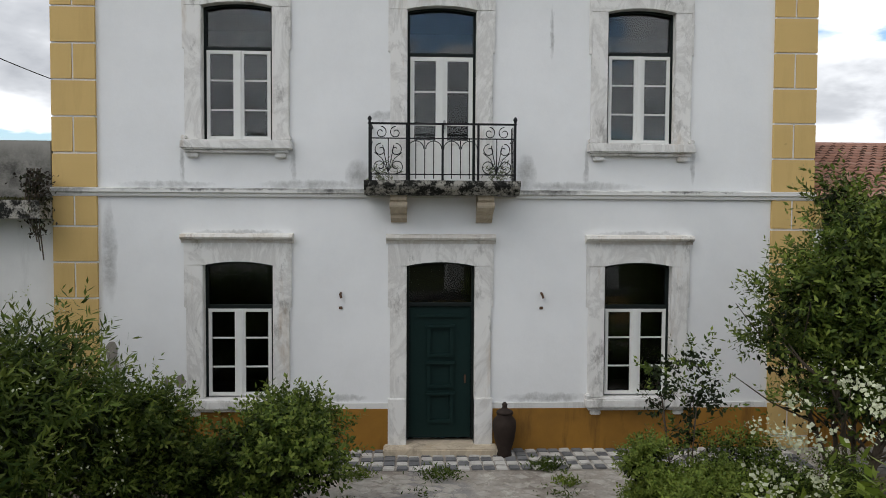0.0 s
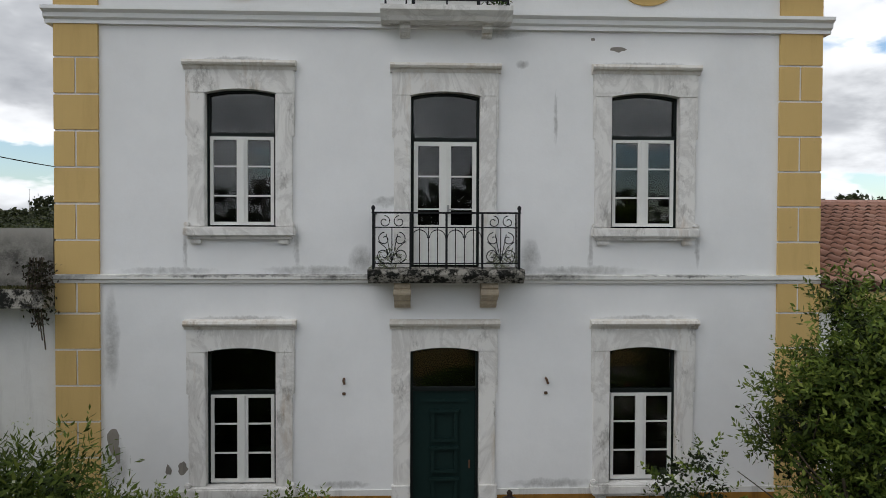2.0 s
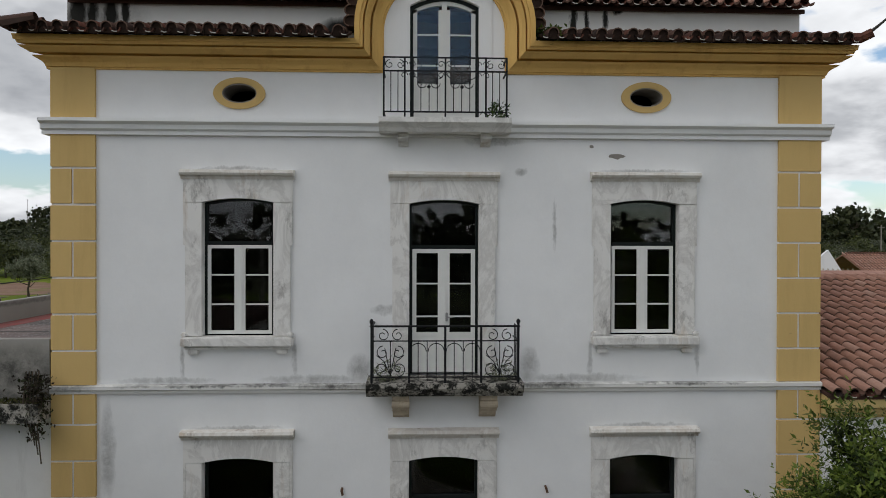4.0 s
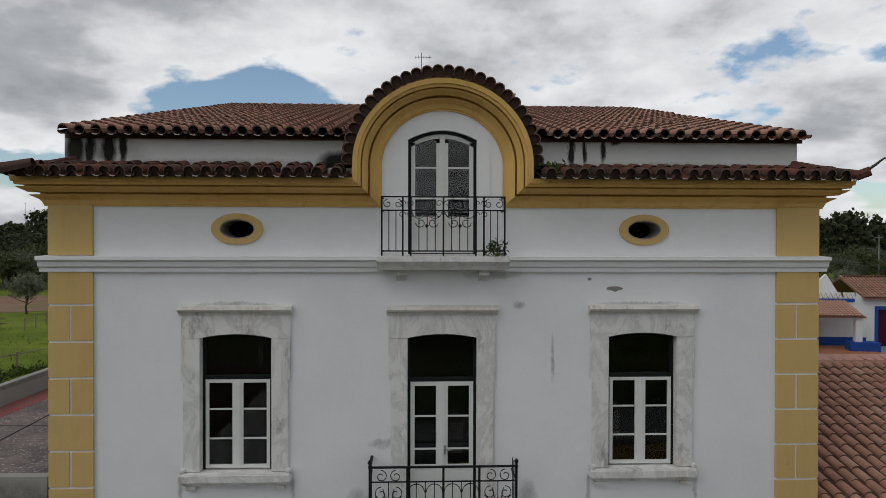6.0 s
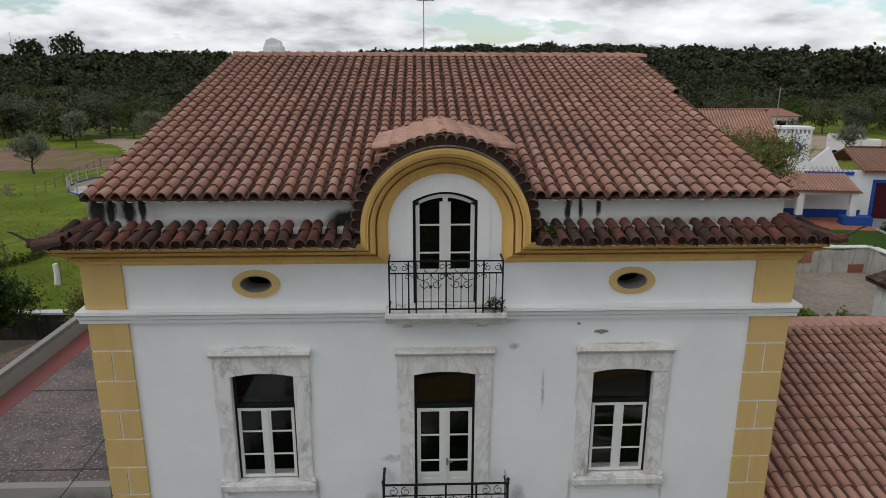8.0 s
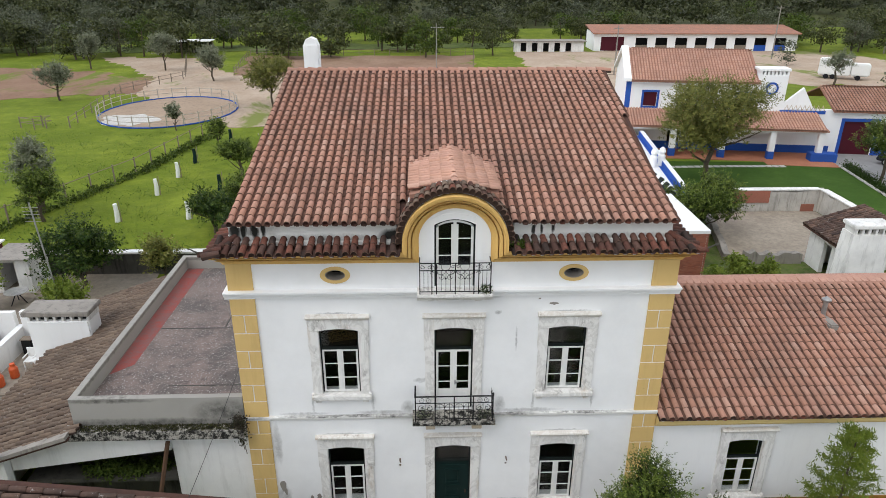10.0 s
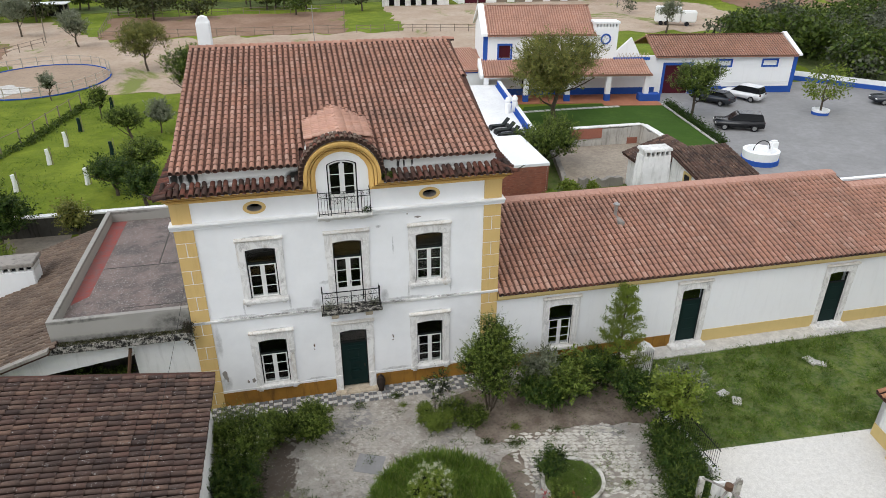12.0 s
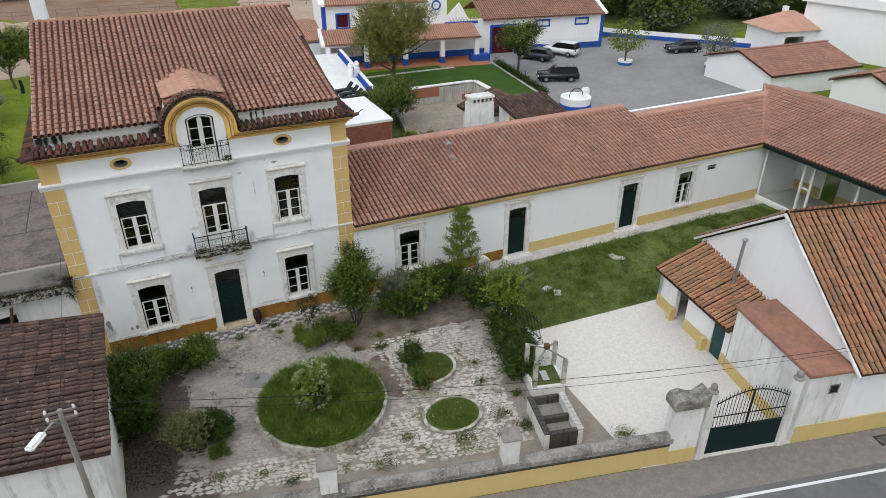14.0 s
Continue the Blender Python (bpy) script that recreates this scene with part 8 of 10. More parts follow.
# low wall with iron railing between garden and yard
fence = thing("yard_fence", "black iron spiked railing on a low white wall beside the yard", "fence", at=(13.6, -7.2, 0))
A, B = Vector((13.55, -5.3, 0)), Vector((13.75, -8.6, 0))
fm = Matrix.Translation(A) @ Matrix.Rotation(math.atan2(B.y - A.y, B.x - A.x), 4, 'Z')
ln = (B - A).length
part("low_wall", soft_box(0, -0.15, -0.05, ln, 0.15, 0.75, 0.02, fm), M_WHITE_OLD, fence)
for z in (0.85, 1.65):
    part("rail", boxes((0, -0.012, z, ln, 0.012, z + 0.03), m=fm), M_IRON, fence)
for k in range(30):
    x = ln * (k + 0.5) / 30
    bm = tube(bmesh.new(), [fm @ Vector((x, 0, 0.74)), fm @ Vector((x, 0, 1.75))], 0.010, 4)
    tube(bm, [fm @ Vector((x, 0, 1.75)), fm @ Vector((x, 0, 1.88))], 0.018, 4, 0.003)
    part("bar", bm, M_IRON, fence)
pg = thing("garden_pillar", "white garden pillar with iron gate bars and a peaked top", "pillar", at=(14.3, -1.75, 0))
part("shaft", soft_box(13.98, -2.0, -0.05, 14.62, -1.5, 1.5, 0.03), M_WHITE_OLD, pg)
part("cap", prism(bmesh.new(), [(13.95, 1.5), (14.65, 1.5), (14.3, 1.72)], -2.03, -1.47, "y"), M_WHITE_OLD, pg)
for k in range(6):
    part("bar", tube(bmesh.new(), [(14.05 + 0.1 * k, -2.04, 0.3), (14.05 + 0.1 * k, -2.04, 1.5)], 0.012, 4), M_IRON, pg)

# street lamp and cables
LP = Vector((-4.97, -12.7, 0))
lp = thing("street_lamp", "street lamp with a white head on a grey pole", "street lamp", at=(LP.x, LP.y, 0))
LZ = 7.2
part("pole", tube(bmesh.new(), [LP, LP + Vector((0, 0, LZ))], 0.11, 8, 0.07), M_CONCRETE, lp)
part("arm", tube(bmesh.new(), [LP + Vector((0, 0, LZ - 0.5)), LP + Vector((-0.2, -0.3, LZ - 0.15)), LP + Vector((-0.45, -0.75, LZ - 0.1))], 0.03, 6), M_GALV, lp)
hm = Matrix.Translation(LP + Vector((-0.55, -0.95, LZ - 0.1))) @ Matrix.Rotation(radians(60), 4, 'Z')
part("head", soft_box(-0.32, -0.13, -0.06, 0.32, 0.13, 0.08, 0.05, hm), M_PLASTIC_WHITE, lp, "white lamp head")
for k, z in enumerate((LZ - 0.1, LZ - 0.35)):
    part("cross_bar", boxes((LP.x - 0.4, LP.y - 0.03, z, LP.x + 0.4, LP.y + 0.03, z + 0.06)), M_WOOD, lp)
    for q in (-0.35, 0.35):
        part("insulator", lathe(bmesh.new(), [(0.03, 0), (0.045, 0.05), (0.03, 0.12)], (LP.x + q, LP.y, z + 0.06), 8), M_PLASTIC_WHITE, lp)


def cable(a, b, sag, r=0.012, label="thin black overhead cable across the garden"):
    a, b = Vector(a), Vector(b)
    c = thing("overhead_cable", label, "cable", "cables", at=tuple(a))
    part("wire", tube(bmesh.new(), [a + (b - a) * (k / 24) - Vector((0, 0, sag * 4 * (k / 24) * (1 - k / 24))) for k in range(25)], r, 4), M_IRON, c)


cable((LP.x + 0.35, LP.y, LZ + 0.1), stp(2.05, 0.3, 4.3), 0.5)
cable((LP.x + 0.35, LP.y, LZ - 0.15), stp(2.05, 0.3, 4.15), 0.65, 0.009)
cable((LP.x, LP.y, LZ), (-5.45, 0.0, 6.3), 0.3, 0.008, "thin cable from the lamp pole to the house corner")
dg = thing("drain_grate", "black iron drain grate in the road edge", "drain", at=(23.4, -19.3, 0))
GM = Matrix.Translation((23.4, -19.35, -0.01)) @ Matrix.Rotation(radians(-13.5), 4, 'Z')
part("frame", ring_plate(bmesh.new(), [(-0.3, -0.2), (0.3, -0.2), (0.3, 0.2), (-0.3, 0.2)], [(-0.36, -0.26), (0.36, -0.26), (0.36, 0.26), (-0.36, 0.26)], 0.0, 0.012, "z"), M_IRON, dg)
dg.children[0].matrix_basis = GM
for k in range(7):
    part("slat", boxes((-0.29 + 0.085 * k, -0.2, 0.0, -0.25 + 0.085 * k, 0.2, 0.01), m=GM), M_IRON, dg)
# trees across the street, whose tips reach the lower edge of the view
plant("street_conifer", tuple([*st(-4.3, -10.2), -0.1]), 8.2, 1.6, M_LEAF_LIGHT, 3000, 0.22, 301, "pointed light green conifer across the street", "tree", 0.12, 0.1, slim=0.25)
plant("street_conifer", tuple([*st(-1.4, -10.6), -0.1]), 7.6, 1.5, M_LEAF_LIGHT, 3000, 0.22, 302, "pointed light green conifer across the street", "tree", 0.12, 0.1, slim=0.25)

# ---- fields behind the house ----
def patch(name, pts, z, mat, label, wear=0.9):
    """A stretch of ground with a worn, wandering edge."""
    out = []
    for (xa, ya), (xb, yb) in zip(pts, pts[1:] + pts[:1]):
        n = max(1, int(math.hypot(xb - xa, yb - ya) / 1.6))
        for k in range(n):
            x, y = xa + (xb - xa) * k / n, ya + (yb - ya) * k / n
            d = wear * (math.sin(x * 0.9 + y * 0.5) + 0.7 * math.sin(y * 1.7 - x * 0.6) + 0.5 * math.sin(x * 2.9 + y * 2.3))
            out.append((x + d * 0.6, y + d))
    return slab(name, out, z - 0.05, z, mat, label, "ground")


patch("ground_paddock", [(-110, 108), (-64, 107), (-44, 95), (-40, 82), (-62, 76), (-110, 80)], 0.0, M_PADDOCK, "bare red earth of the sheep paddock")
patch("ground_track", [(-40, 82), (-20, 60), (-5, 58), (12, 62), (30, 70), (36, 96), (10, 97), (-31, 97), (-45, 120), (-62, 122), (-44, 95)], 0.004, M_SAND, "pale sandy track between the paddocks")
patch("ground_riding_arena", [(-31, 98.5), (9, 97.5), (11, 124), (-34, 123)], 0.012, M_EARTH, "brown earth riding arena")
patch("ground_yard_sand", [(20, 97), (45, 90), (85, 84), (92, 120), (80, 133), (20, 130)], 0.008, M_SAND, "sandy stable yard")
patch("ground_bank", [(-110, 126), (-35, 131), (40, 140), (40, 150), (-40, 141), (-110, 138)], 0.06, M_WEEDS, "green bank under the trees")
slab("ground_ring", ellipse(-31.7, 69.0, 8.1, 9.6, 48), -0.03, 0.02, M_RING, "round sanded training ring", "ground")
slab("ground_ring_white", [(x + 0.5 * math.sin(y * 1.7), y + 0.4 * math.sin(x * 2.3)) for x, y in ellipse(-34.9, 64.0, 3.5, 2.9, 36, -25)], 0.0, 0.026, M_PAVER, "pale washed-out patch in the training ring", "ground")


def rail_fence(name, pts, label, n_posts, h=1.3, rails=2, base=None, closed=False, mat=M_WOOD, width=0.05):
    f = thing(name, label, "fence", at=(*pts[0], 0))
    pts = [Vector((*p, 0)) for p in pts]
    if closed:
        pts.append(pts[0])
    total = sum((b - a).length for a, b in zip(pts, pts[1:]))
    step, acc = total / n_posts, 0.0
    for a, b in zip(pts, pts[1:]):
        L = (b - a).length
        while acc < L:
            p = a + (b - a) * (acc / L)
            part("post", boxes((p.x - width, p.y - width, -0.05, p.x + width, p.y + width, h)), mat, f)
            acc += step
        acc -= L
    for k in range(rails):
        z = h * (0.9 - 0.4 * k)
        part("rail", tube(bmesh.new(), [p + Vector((0, 0, z)) for p in pts], 0.035, 4), mat, f)
    if base:
        for a, b in zip(pts, pts[1:]):
            m = Matrix.Translation(a) @ Matrix.Rotation(math.atan2(b.y - a.y, b.x - a.x), 4, 'Z')
            part("base_board", boxes((0, -0.06, 0, (b - a).length, 0.06, 0.14), m=m), base, f)
    return f


rail_fence("ring_fence", ellipse(-31.7, 69.0, 8.2, 9.7, 30), "round timber rail fence on a blue board kerb", 30, 1.4, 2, M_BLUE, True, M_PALE_WOOD)
rail_fence("arena_fence", [(-31, 98.5), (9, 97.5), (11, 124), (-34, 123), (-31, 98.5)], "timber rail fence round the riding arena", 44, 1.4, 2)
rail_fence("paddock_fence", [(-40, 60), (-43, 82), (-38, 95), (-45, 118)], "old timber paddock fence", 22, 1.3, 2)
rail_fence("field_fence", [(-31.5, 24), (-25.5, 42), (-23.5, 55)], "wire field fence with thin posts", 12, 1.5, 1, width=0.05)
rail_fence("yard_fence_far", [(11, 97), (22, 96), (36, 93), (36, 84)], "timber fence of the stable yard", 14, 1.3, 2)
f = rail_fence("corner_pen", [(-45.5, 60), (-42.5, 61), (-42.5, 58.6), (-45.5, 60)], "small triangular timber pen in the field", 4, 1.3, 2)
# hedge of weeds along the field fence
h = thing("field_hedge", "low green hedge of weeds along the field fence", "hedge", at=(-27, 40, 0))
rng = np.random.default_rng(401)
t = rng.uniform(0, 1, 2600)
hx = np.where(t < 0.55, -31.0 + 6.0 * t / 0.55, -25.0 + 2.0 * (t - 0.55) / 0.45)
hy = np.where(t < 0.55, 24 + 18 * t / 0.55, 42 + 13 * (t - 0.55) / 0.45)
leaf_mesh("leaves", np.stack([hx + rng.normal(size=2600) * 0.32, hy + rng.normal(size=2600) * 0.3, np.abs(rng.normal(size=2600)) * 0.2], 1), 0.3, 402, M_LEAF, h, droop=-0.4)
rng = np.random.default_rng(405)
tx, ty = rng.uniform(-46, -9, 30000), 21 + 42 * rng.uniform(0, 1, 30000) ** 1.3
w = np.sin(tx * 0.8 + np.sin(ty * 0.6)) + np.sin(ty * 0.9 + 1.3 * np.sin(tx * 0.4)) + 0.8 * np.sin(tx * 2.1 + ty * 1.9)
ok = (w + rng.uniform(-1.5, 1.5, 30000) > 0.1) & (((tx + 31.7) / 8.3) ** 2 + ((ty - 69) / 9.8) ** 2 > 1) & (ty > 20.9) & ~((tx > -40) & (ty > 57))
tp = np.stack([tx[ok], ty[ok], np.full(ok.sum(), -0.02)], 1)
v, f = leaf_cloud(tp, 0.22, rng, -1.2, 0.2, rng.normal(size=tp.shape) * 0.7 + (0, -0.2, 0.8))
me = bpy.data.meshes.new("field_tufts")
me.from_pydata(v.tolist(), [], f.tolist())
tagged(link("field_tufts", me, M_BLADE), "tufts of fresh green meadow grass", "grass", "", "stuff")
# young trees in sleeves
for k, (x, y, white) in enumerate(((-22.2, 29.4, 1), (-21.5, 35.5, 1), (-17.2, 29.9, 1), (-21.4, 40.4, 1), (-21.3, 45.0, 0), (-16.7, 36.6, 0), (-20.0, 53.0, 0), (-11.5, 52.0, 0))):
    s = thing("tree_sleeve", "white plastic sleeve round a young tree" if white else "dark mesh sleeve round a young tree", "tree sleeve", "tree sleeves", at=(x, y, 0))
    part("sleeve", tube(bmesh.new(), [(x, y, -0.03), (x + 0.06, y, 0.7), (x + 0.02, y, 1.35)], 0.2, 8, 0.15), M_PLASTIC_WHITE if white else M_GREEN_DOOR, s)
    part("stake", tube(bmesh.new(), [(x + 0.3, y, -0.03), (x + 0.3, y, 1.6)], 0.03, 5), M_WOOD, s)
# orchard and olive trees
far_trees = [
    ((-27.6, 29.6), 3.8, 1.8, M_LEAF, "leafy fruit tree with an open crown in the field"),
    ((-28.6, 31.5), 5.8, 1.6, M_LEAF_OLIVE, "greyish blossoming tree behind the fruit tree"),
    ((-15.8, 40.2), 3.3, 1.9, M_LEAF, "spreading young fruit tree in the orchard"),
    ((-13.5, 43.0), 3.0, 1.2, M_LEAF_OLIVE, "thin bare young tree in the orchard"),
    ((-20.3, 49.5), 3.2, 0.9, M_LEAF, "young fruit tree beside the training ring"),
    ((-27.5, 58.5), 3.0, 0.7, M_LEAF_OLIVE, "bare leaning tree beside the training ring"),
    ((-49.2, 76.6), 5.2, 2.4, M_LEAF_OLIVE, "olive tree in the paddock"),
    ((-44.3, 104), 6.5, 2.8, M_LEAF_OLIVE, "olive tree at the paddock edge"),
    ((-58, 106), 6.0, 2.6, M_LEAF_OLIVE, "olive tree in the earth paddock"),
    ((-32.7, 92.4), 5.5, 2.8, M_LEAF_OLIVE, "olive tree by the arena corner"),
    ((-19.3, 72.1), 6.4, 4.4, M_LEAF_AUTUMN, "wide yellowish open-crowned tree beside the sandy track"),
    ((-11.0, 60.0), 5.4, 2.6, M_LEAF, "round green tree behind the house"),
    ((-12.3, 54.2), 6.2, 2.3, M_LEAF, "tall leafy tree at the orchard edge"),
    ((-1.5, 55.0), 5.2, 2.2, M_LEAF_OLIVE, "grey-green tree behind the ridge"),
    ((4.0, 52.0), 5.0, 2.2, M_LEAF, "round tree behind the ridge"),
    ((-14.4, 27.0), 3.0, 2.0, M_LEAF_DARK, "dark citrus tree beside the terrace"),
    ((-11.9, 24.5), 2.8, 1.8, M_LEAF_DARK, "dark citrus tree beside the terrace"),
    ((-13.0, 30.5), 2.9, 1.7, M_LEAF, "citrus tree behind the terrace"),
    ((-19.4, 17.9), 4.3, 2.6, M_LEAF_DARK, "dense dark orange tree in the neighbour's yard"),
    ((-18.7, 14.4), 2.1, 1.2, M_LEAF_LIGHT, "light green bush in the neighbour's yard"),
    ((-23.8, 15.2), 2.9, 1.5, M_LEAF_LIGHT, "lemon tree in the neighbour's yard"),
    ((-15.2, 19.2), 2.6, 0.9, M_LEAF_AUTUMN, "thin bronze shrub before the boundary wall"),
]
for k, ((x, y), h, r, mat, label) in enumerate(far_trees):
    plant("field_tree", (x, y, 0), h, r, mat, int(3600 * (r / 2) ** 1.4) + 500, 0.19, 420 + k, label, "tree", 0.16 if r > 1.3 else 0.08, 0.1 if mat is M_LEAF_DARK else 0.24, wood=M_BARK, slim=0.55, blobs=int(14 + 6 * r))


# woodland: crowns of leaf sprays on the rising ground, thinning to the skyline
def woodland(name, label, places, size, leaves, seed, mat=M_LEAF_FAR, trunks=False):
    rng = np.random.default_rng(seed)
    vs, fs, base = [], [], 0
    for x, y, r, h in places:
        z = hill(x, y)
        p, o = crown_points(rng, (x, y, z + h * 0.50), (r, r, h * 0.47), 6 if leaves < 200 else 18, leaves, 0.40 if trunks else 0.5, 1.0)
        v, f = leaf_cloud(p, size * r / 4, rng, 0.1, 0.8, o)
        vs.append(v)
        fs.append(f + base)
        base += len(v)
    me = bpy.data.meshes.new(name)
    me.from_pydata(np.concatenate(vs).tolist(), [], np.concatenate(fs).tolist())
    wood = tagged(link(name, me, mat), label, "woodland", "", "stuff")
    if trunks:
        bm = bmesh.new()
        for x, y, r, h in places:
            z = hill(x, y)
            lean = rng.uniform(-0.5, 0.5, 2)
            tube(bm, [(x, y, z - 0.1), (x + lean[0] * 0.5, y + lean[1] * 0.5, z + h * 0.25), (x + lean[0], y + lean[1], z + h * 0.6)], 0.2, 5, 0.1)
        tagged(part("trunks", bm, M_BARK, wood, "short dark trunks"), kind="stuff")
    return wood


rng = random.Random(9)
near, mid, far, grey = [], [], [], []
for _ in range(210):
    x = rng.uniform(-140, 160)
    y = 120 + 0.04 * x + abs(rng.gauss(0, 1)) * 30
    if 15 < x < 85 and y < 150:
        continue
    (grey if rng.random() < 0.25 else near).append((x, y, rng.uniform(3.0, 5.2), rng.uniform(6, 9)))
for _ in range(700):
    x = rng.uniform(-270, 290)
    y = rng.uniform(165, 330)
    if rng.random() < 0.2:
        continue
    mid.append((x, y, rng.uniform(3.5, 6), rng.uniform(6, 9)))
for _ in range(1500):
    a = rng.uniform(-0.95, 0.95)
    r = 330 + 520 * rng.random() ** 1.2
    far.append((r * math.sin(a), r * math.cos(a), rng.uniform(5, 9), rng.uniform(6, 10)))
light = near[::5]
near = [p for i, p in enumerate(near) if i % 5]
woodland("oak_wood", "dark evergreen oaks along the field edge", near, 0.42, 1700, 500, M_LEAF_OAK, True)
woodland("ash_wood", "lighter yellow-green trees along the field edge", light, 0.40, 1700, 504, M_LEAF, True)
woodland("olive_wood", "grey-green olives among the oaks", grey, 0.36, 1500, 501, M_LEAF_SAGE, True)
woodland("hill_wood", "dark woodland covering the slope behind the farm", mid, 0.72, 460, 502)
woodland("far_wood", "far woodland fading to the skyline", far, 1.25, 170, 503)
# scrub and trees on the open ground behind the stables
scrub, scrub_grey = [], []
for _ in range(120):
    x, y = rng.uniform(58, 190), rng.uniform(48, 125)
    if y > 78 and rng.random() < 0.85:
        continue
    if y < 62 and x < 82 or 40 < x < 96 and 82 < y < 134 and rng.random() < 0.8:
        continue
    (scrub_grey if rng.random() < 0.4 else scrub).append((x, y, rng.uniform(1.6, 4.2), rng.uniform(2.2, 6.5)))
for _ in range(170):
    x, y = rng.uniform(68, 140), rng.uniform(46, 76)
    if 72 < x < 92 and y < 50:
        continue
    (scrub_grey if rng.random() < 0.35 else scrub).append((x, y, rng.uniform(2.4, 5.0), rng.uniform(3.5, 8.0)))
patch("ground_scrub", [(66.5, 50), (72, 44), (150, 40), (160, 90), (100, 100), (74, 78)], 0.02, M_WEEDS, "rough ground under the scrub behind the car park")
patch("ground_tilled", [(92, 90), (112, 88), (122, 124), (100, 128)], 0.03, M_PADDOCK, "brown tilled strip beyond the stable yard")
patch("ground_tilled_far", [(116, 92), (150, 90), (160, 128), (126, 130)], 0.03, M_EARTH, "brown tilled field beyond the stable yard")
woodland("scrub", "green trees and scrub behind the stables", scrub, 0.5, 900, 505, M_LEAF)
woodland("grey_scrub", "grey-brown scrub and olives behind the stables", scrub_grey, 0.45, 900, 506, M_LEAF_SAGE)
# taller trees on the skyline
for k, (x, y, h, r) in enumerate(((-262, 470, 17, 8), (-228, 455, 19, 9), (150, 232, 15, 8), (165, 235, 17, 9), (182, 230, 14, 8))):
    t = thing("skyline_tree", "tall dark tree standing out on the skyline", "tree", at=(x, y, hill(x, y)))
    z = hill(x, y)
    part("trunk", trunk_bm((x, y, z - 0.2), (x, y, z + h * 0.7), 0.5, 510 + k, 5, r * 0.6), M_BARK, t)
    leaf_mesh("crown", clumps(np.random.default_rng(520 + k), (x, y, z + h * 0.68), (r, r, h * 0.32), 90, 8, r * 0.13, 0.4), 2.0, 530 + k, M_LEAF_FAR, t, slim=0.8)
# white shed far off on the ridge
bw = thing("far_shed", "long low white shed on the far ridge", "shed", at=(-312, 520, hill(-312, 520)))
zz = hill(-312, 520)
part("wall", boxes((-335, 515, zz - 1, -285, 527, zz + 6.5)), M_WHITE, bw)
part("roof", prism(bmesh.new(), [(513.5, zz + 6.5), (528.5, zz + 6.5), (521, zz + 8.5)], -336, -284, "x"), M_CONCRETE, bw)
for k, (x, y, h) in enumerate(((-250, 430, 22), (70, 118, 10), (98, 126, 11), (33, 98, 8))):
    p = thing("utility_pole", "slender grey concrete utility pole", "pole", "poles", at=(x, y, hill(x, y)))
    z = hill(x, y)
    part("pole", tube(bmesh.new(), [(x, y, z - 0.2), (x, y, z + h)], 0.14, 6, 0.09), M_CONCRETE, p)
    part("cross_arm", boxes((x - 0.8, y - 0.06, z + h - 0.5, x + 0.8, y + 0.06, z + h - 0.38)), M_CONCRETE, p)

# field shelter
sh = thing("field_shelter", "open field shelter with a white sheet roof", "shelter", at=(-47, 127.5, 0))
part("roof", soft_box(-51.5, 125.5, 2.5, -42.5, 129.5, 2.65, 0.03), M_PLASTIC_WHITE, sh)
for x in (-51, -47, -43):
    for y in (126, 129):
        part("post", boxes((x - 0.1, y - 0.1, -0.05, x + 0.1, y + 0.1, 2.5)), M_WOOD, sh)
part("back_wall", boxes((-51, 129.1, 0, -43, 129.2, 2.2)), M_DARKNESS, sh)

# stables
sb = thing("stable_block", "long white stable block with dark stall openings and a blue plinth", "stables", at=(60, 134, 0))
SM = Matrix.Translation((37.5, 131.5, 0)) @ Matrix.Rotation(radians(-1), 4, 'Z')
holes = [(1.5, 6.5, 0, 2.9)] + [(9.0 + 4.3 * k, 11.6 + 4.3 * k, 0, 2.7) for k in range(8)]
part("wall", holed_wall(bmesh.new(), 0, 44, -0.1, 3.6, holes, 0, 0.3, SM), M_WHITE, sb)
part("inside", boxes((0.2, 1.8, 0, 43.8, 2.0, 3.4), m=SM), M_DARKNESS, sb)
part("door", boxes((1.5, 0.1, 0, 6.5, 0.16, 2.9), m=SM), M_MAROON, sb, "maroon sliding door")
for k in range(8):
    part("stall_door", soft_box(9.05 + 4.3 * k, 0.06, 0, 11.55 + 4.3 * k, 0.12, 1.2, 0.02, SM), M_BLUE if k > 5 else M_WOOD, sb)
part("roof", prism(bmesh.new(), [(-0.8, 3.5), (8, 4.6), (8, 4.8), (-0.8, 3.7)], -0.4, 44.4, "x", SM), M_REDROOF, sb, "low red roof")
part("side_wall", boxes((0, 0.3, -0.1, 0.3, 7.8, 3.7), m=SM), M_WHITE, sb)
part("side_wall", boxes((43.7, 0.3, -0.1, 44, 7.8, 3.7), m=SM), M_WHITE, sb)
kn = thing("kennel_block", "low white kennel building with a grey roof", "shed", at=(27, 130, 0))
part("wall", holed_wall(bmesh.new(), 20, 35, -0.1, 2.1, [(21.5 + 2.4 * k, 22.7 + 2.4 * k, 0, 1.8) for k in range(5)], 129.8, 130.0), M_WHITE_OLD, kn)
part("inside", boxes((20.1, 131.2, 0, 34.9, 131.3, 2.0)), M_DARKNESS, kn)
part("roof", boxes((19.6, 129.2, 2.1, 35.4, 133, 2.3)), M_CONCRETE, kn)

# ---- neighbouring farmhouse ----
NB = Matrix.Translation((34.2, 45.1, 0)) @ Matrix.Rotation(radians(-9), 4, 'Z')


def nbp(x, y, z):
    return tuple(NB @ Vector((x, y, z)))


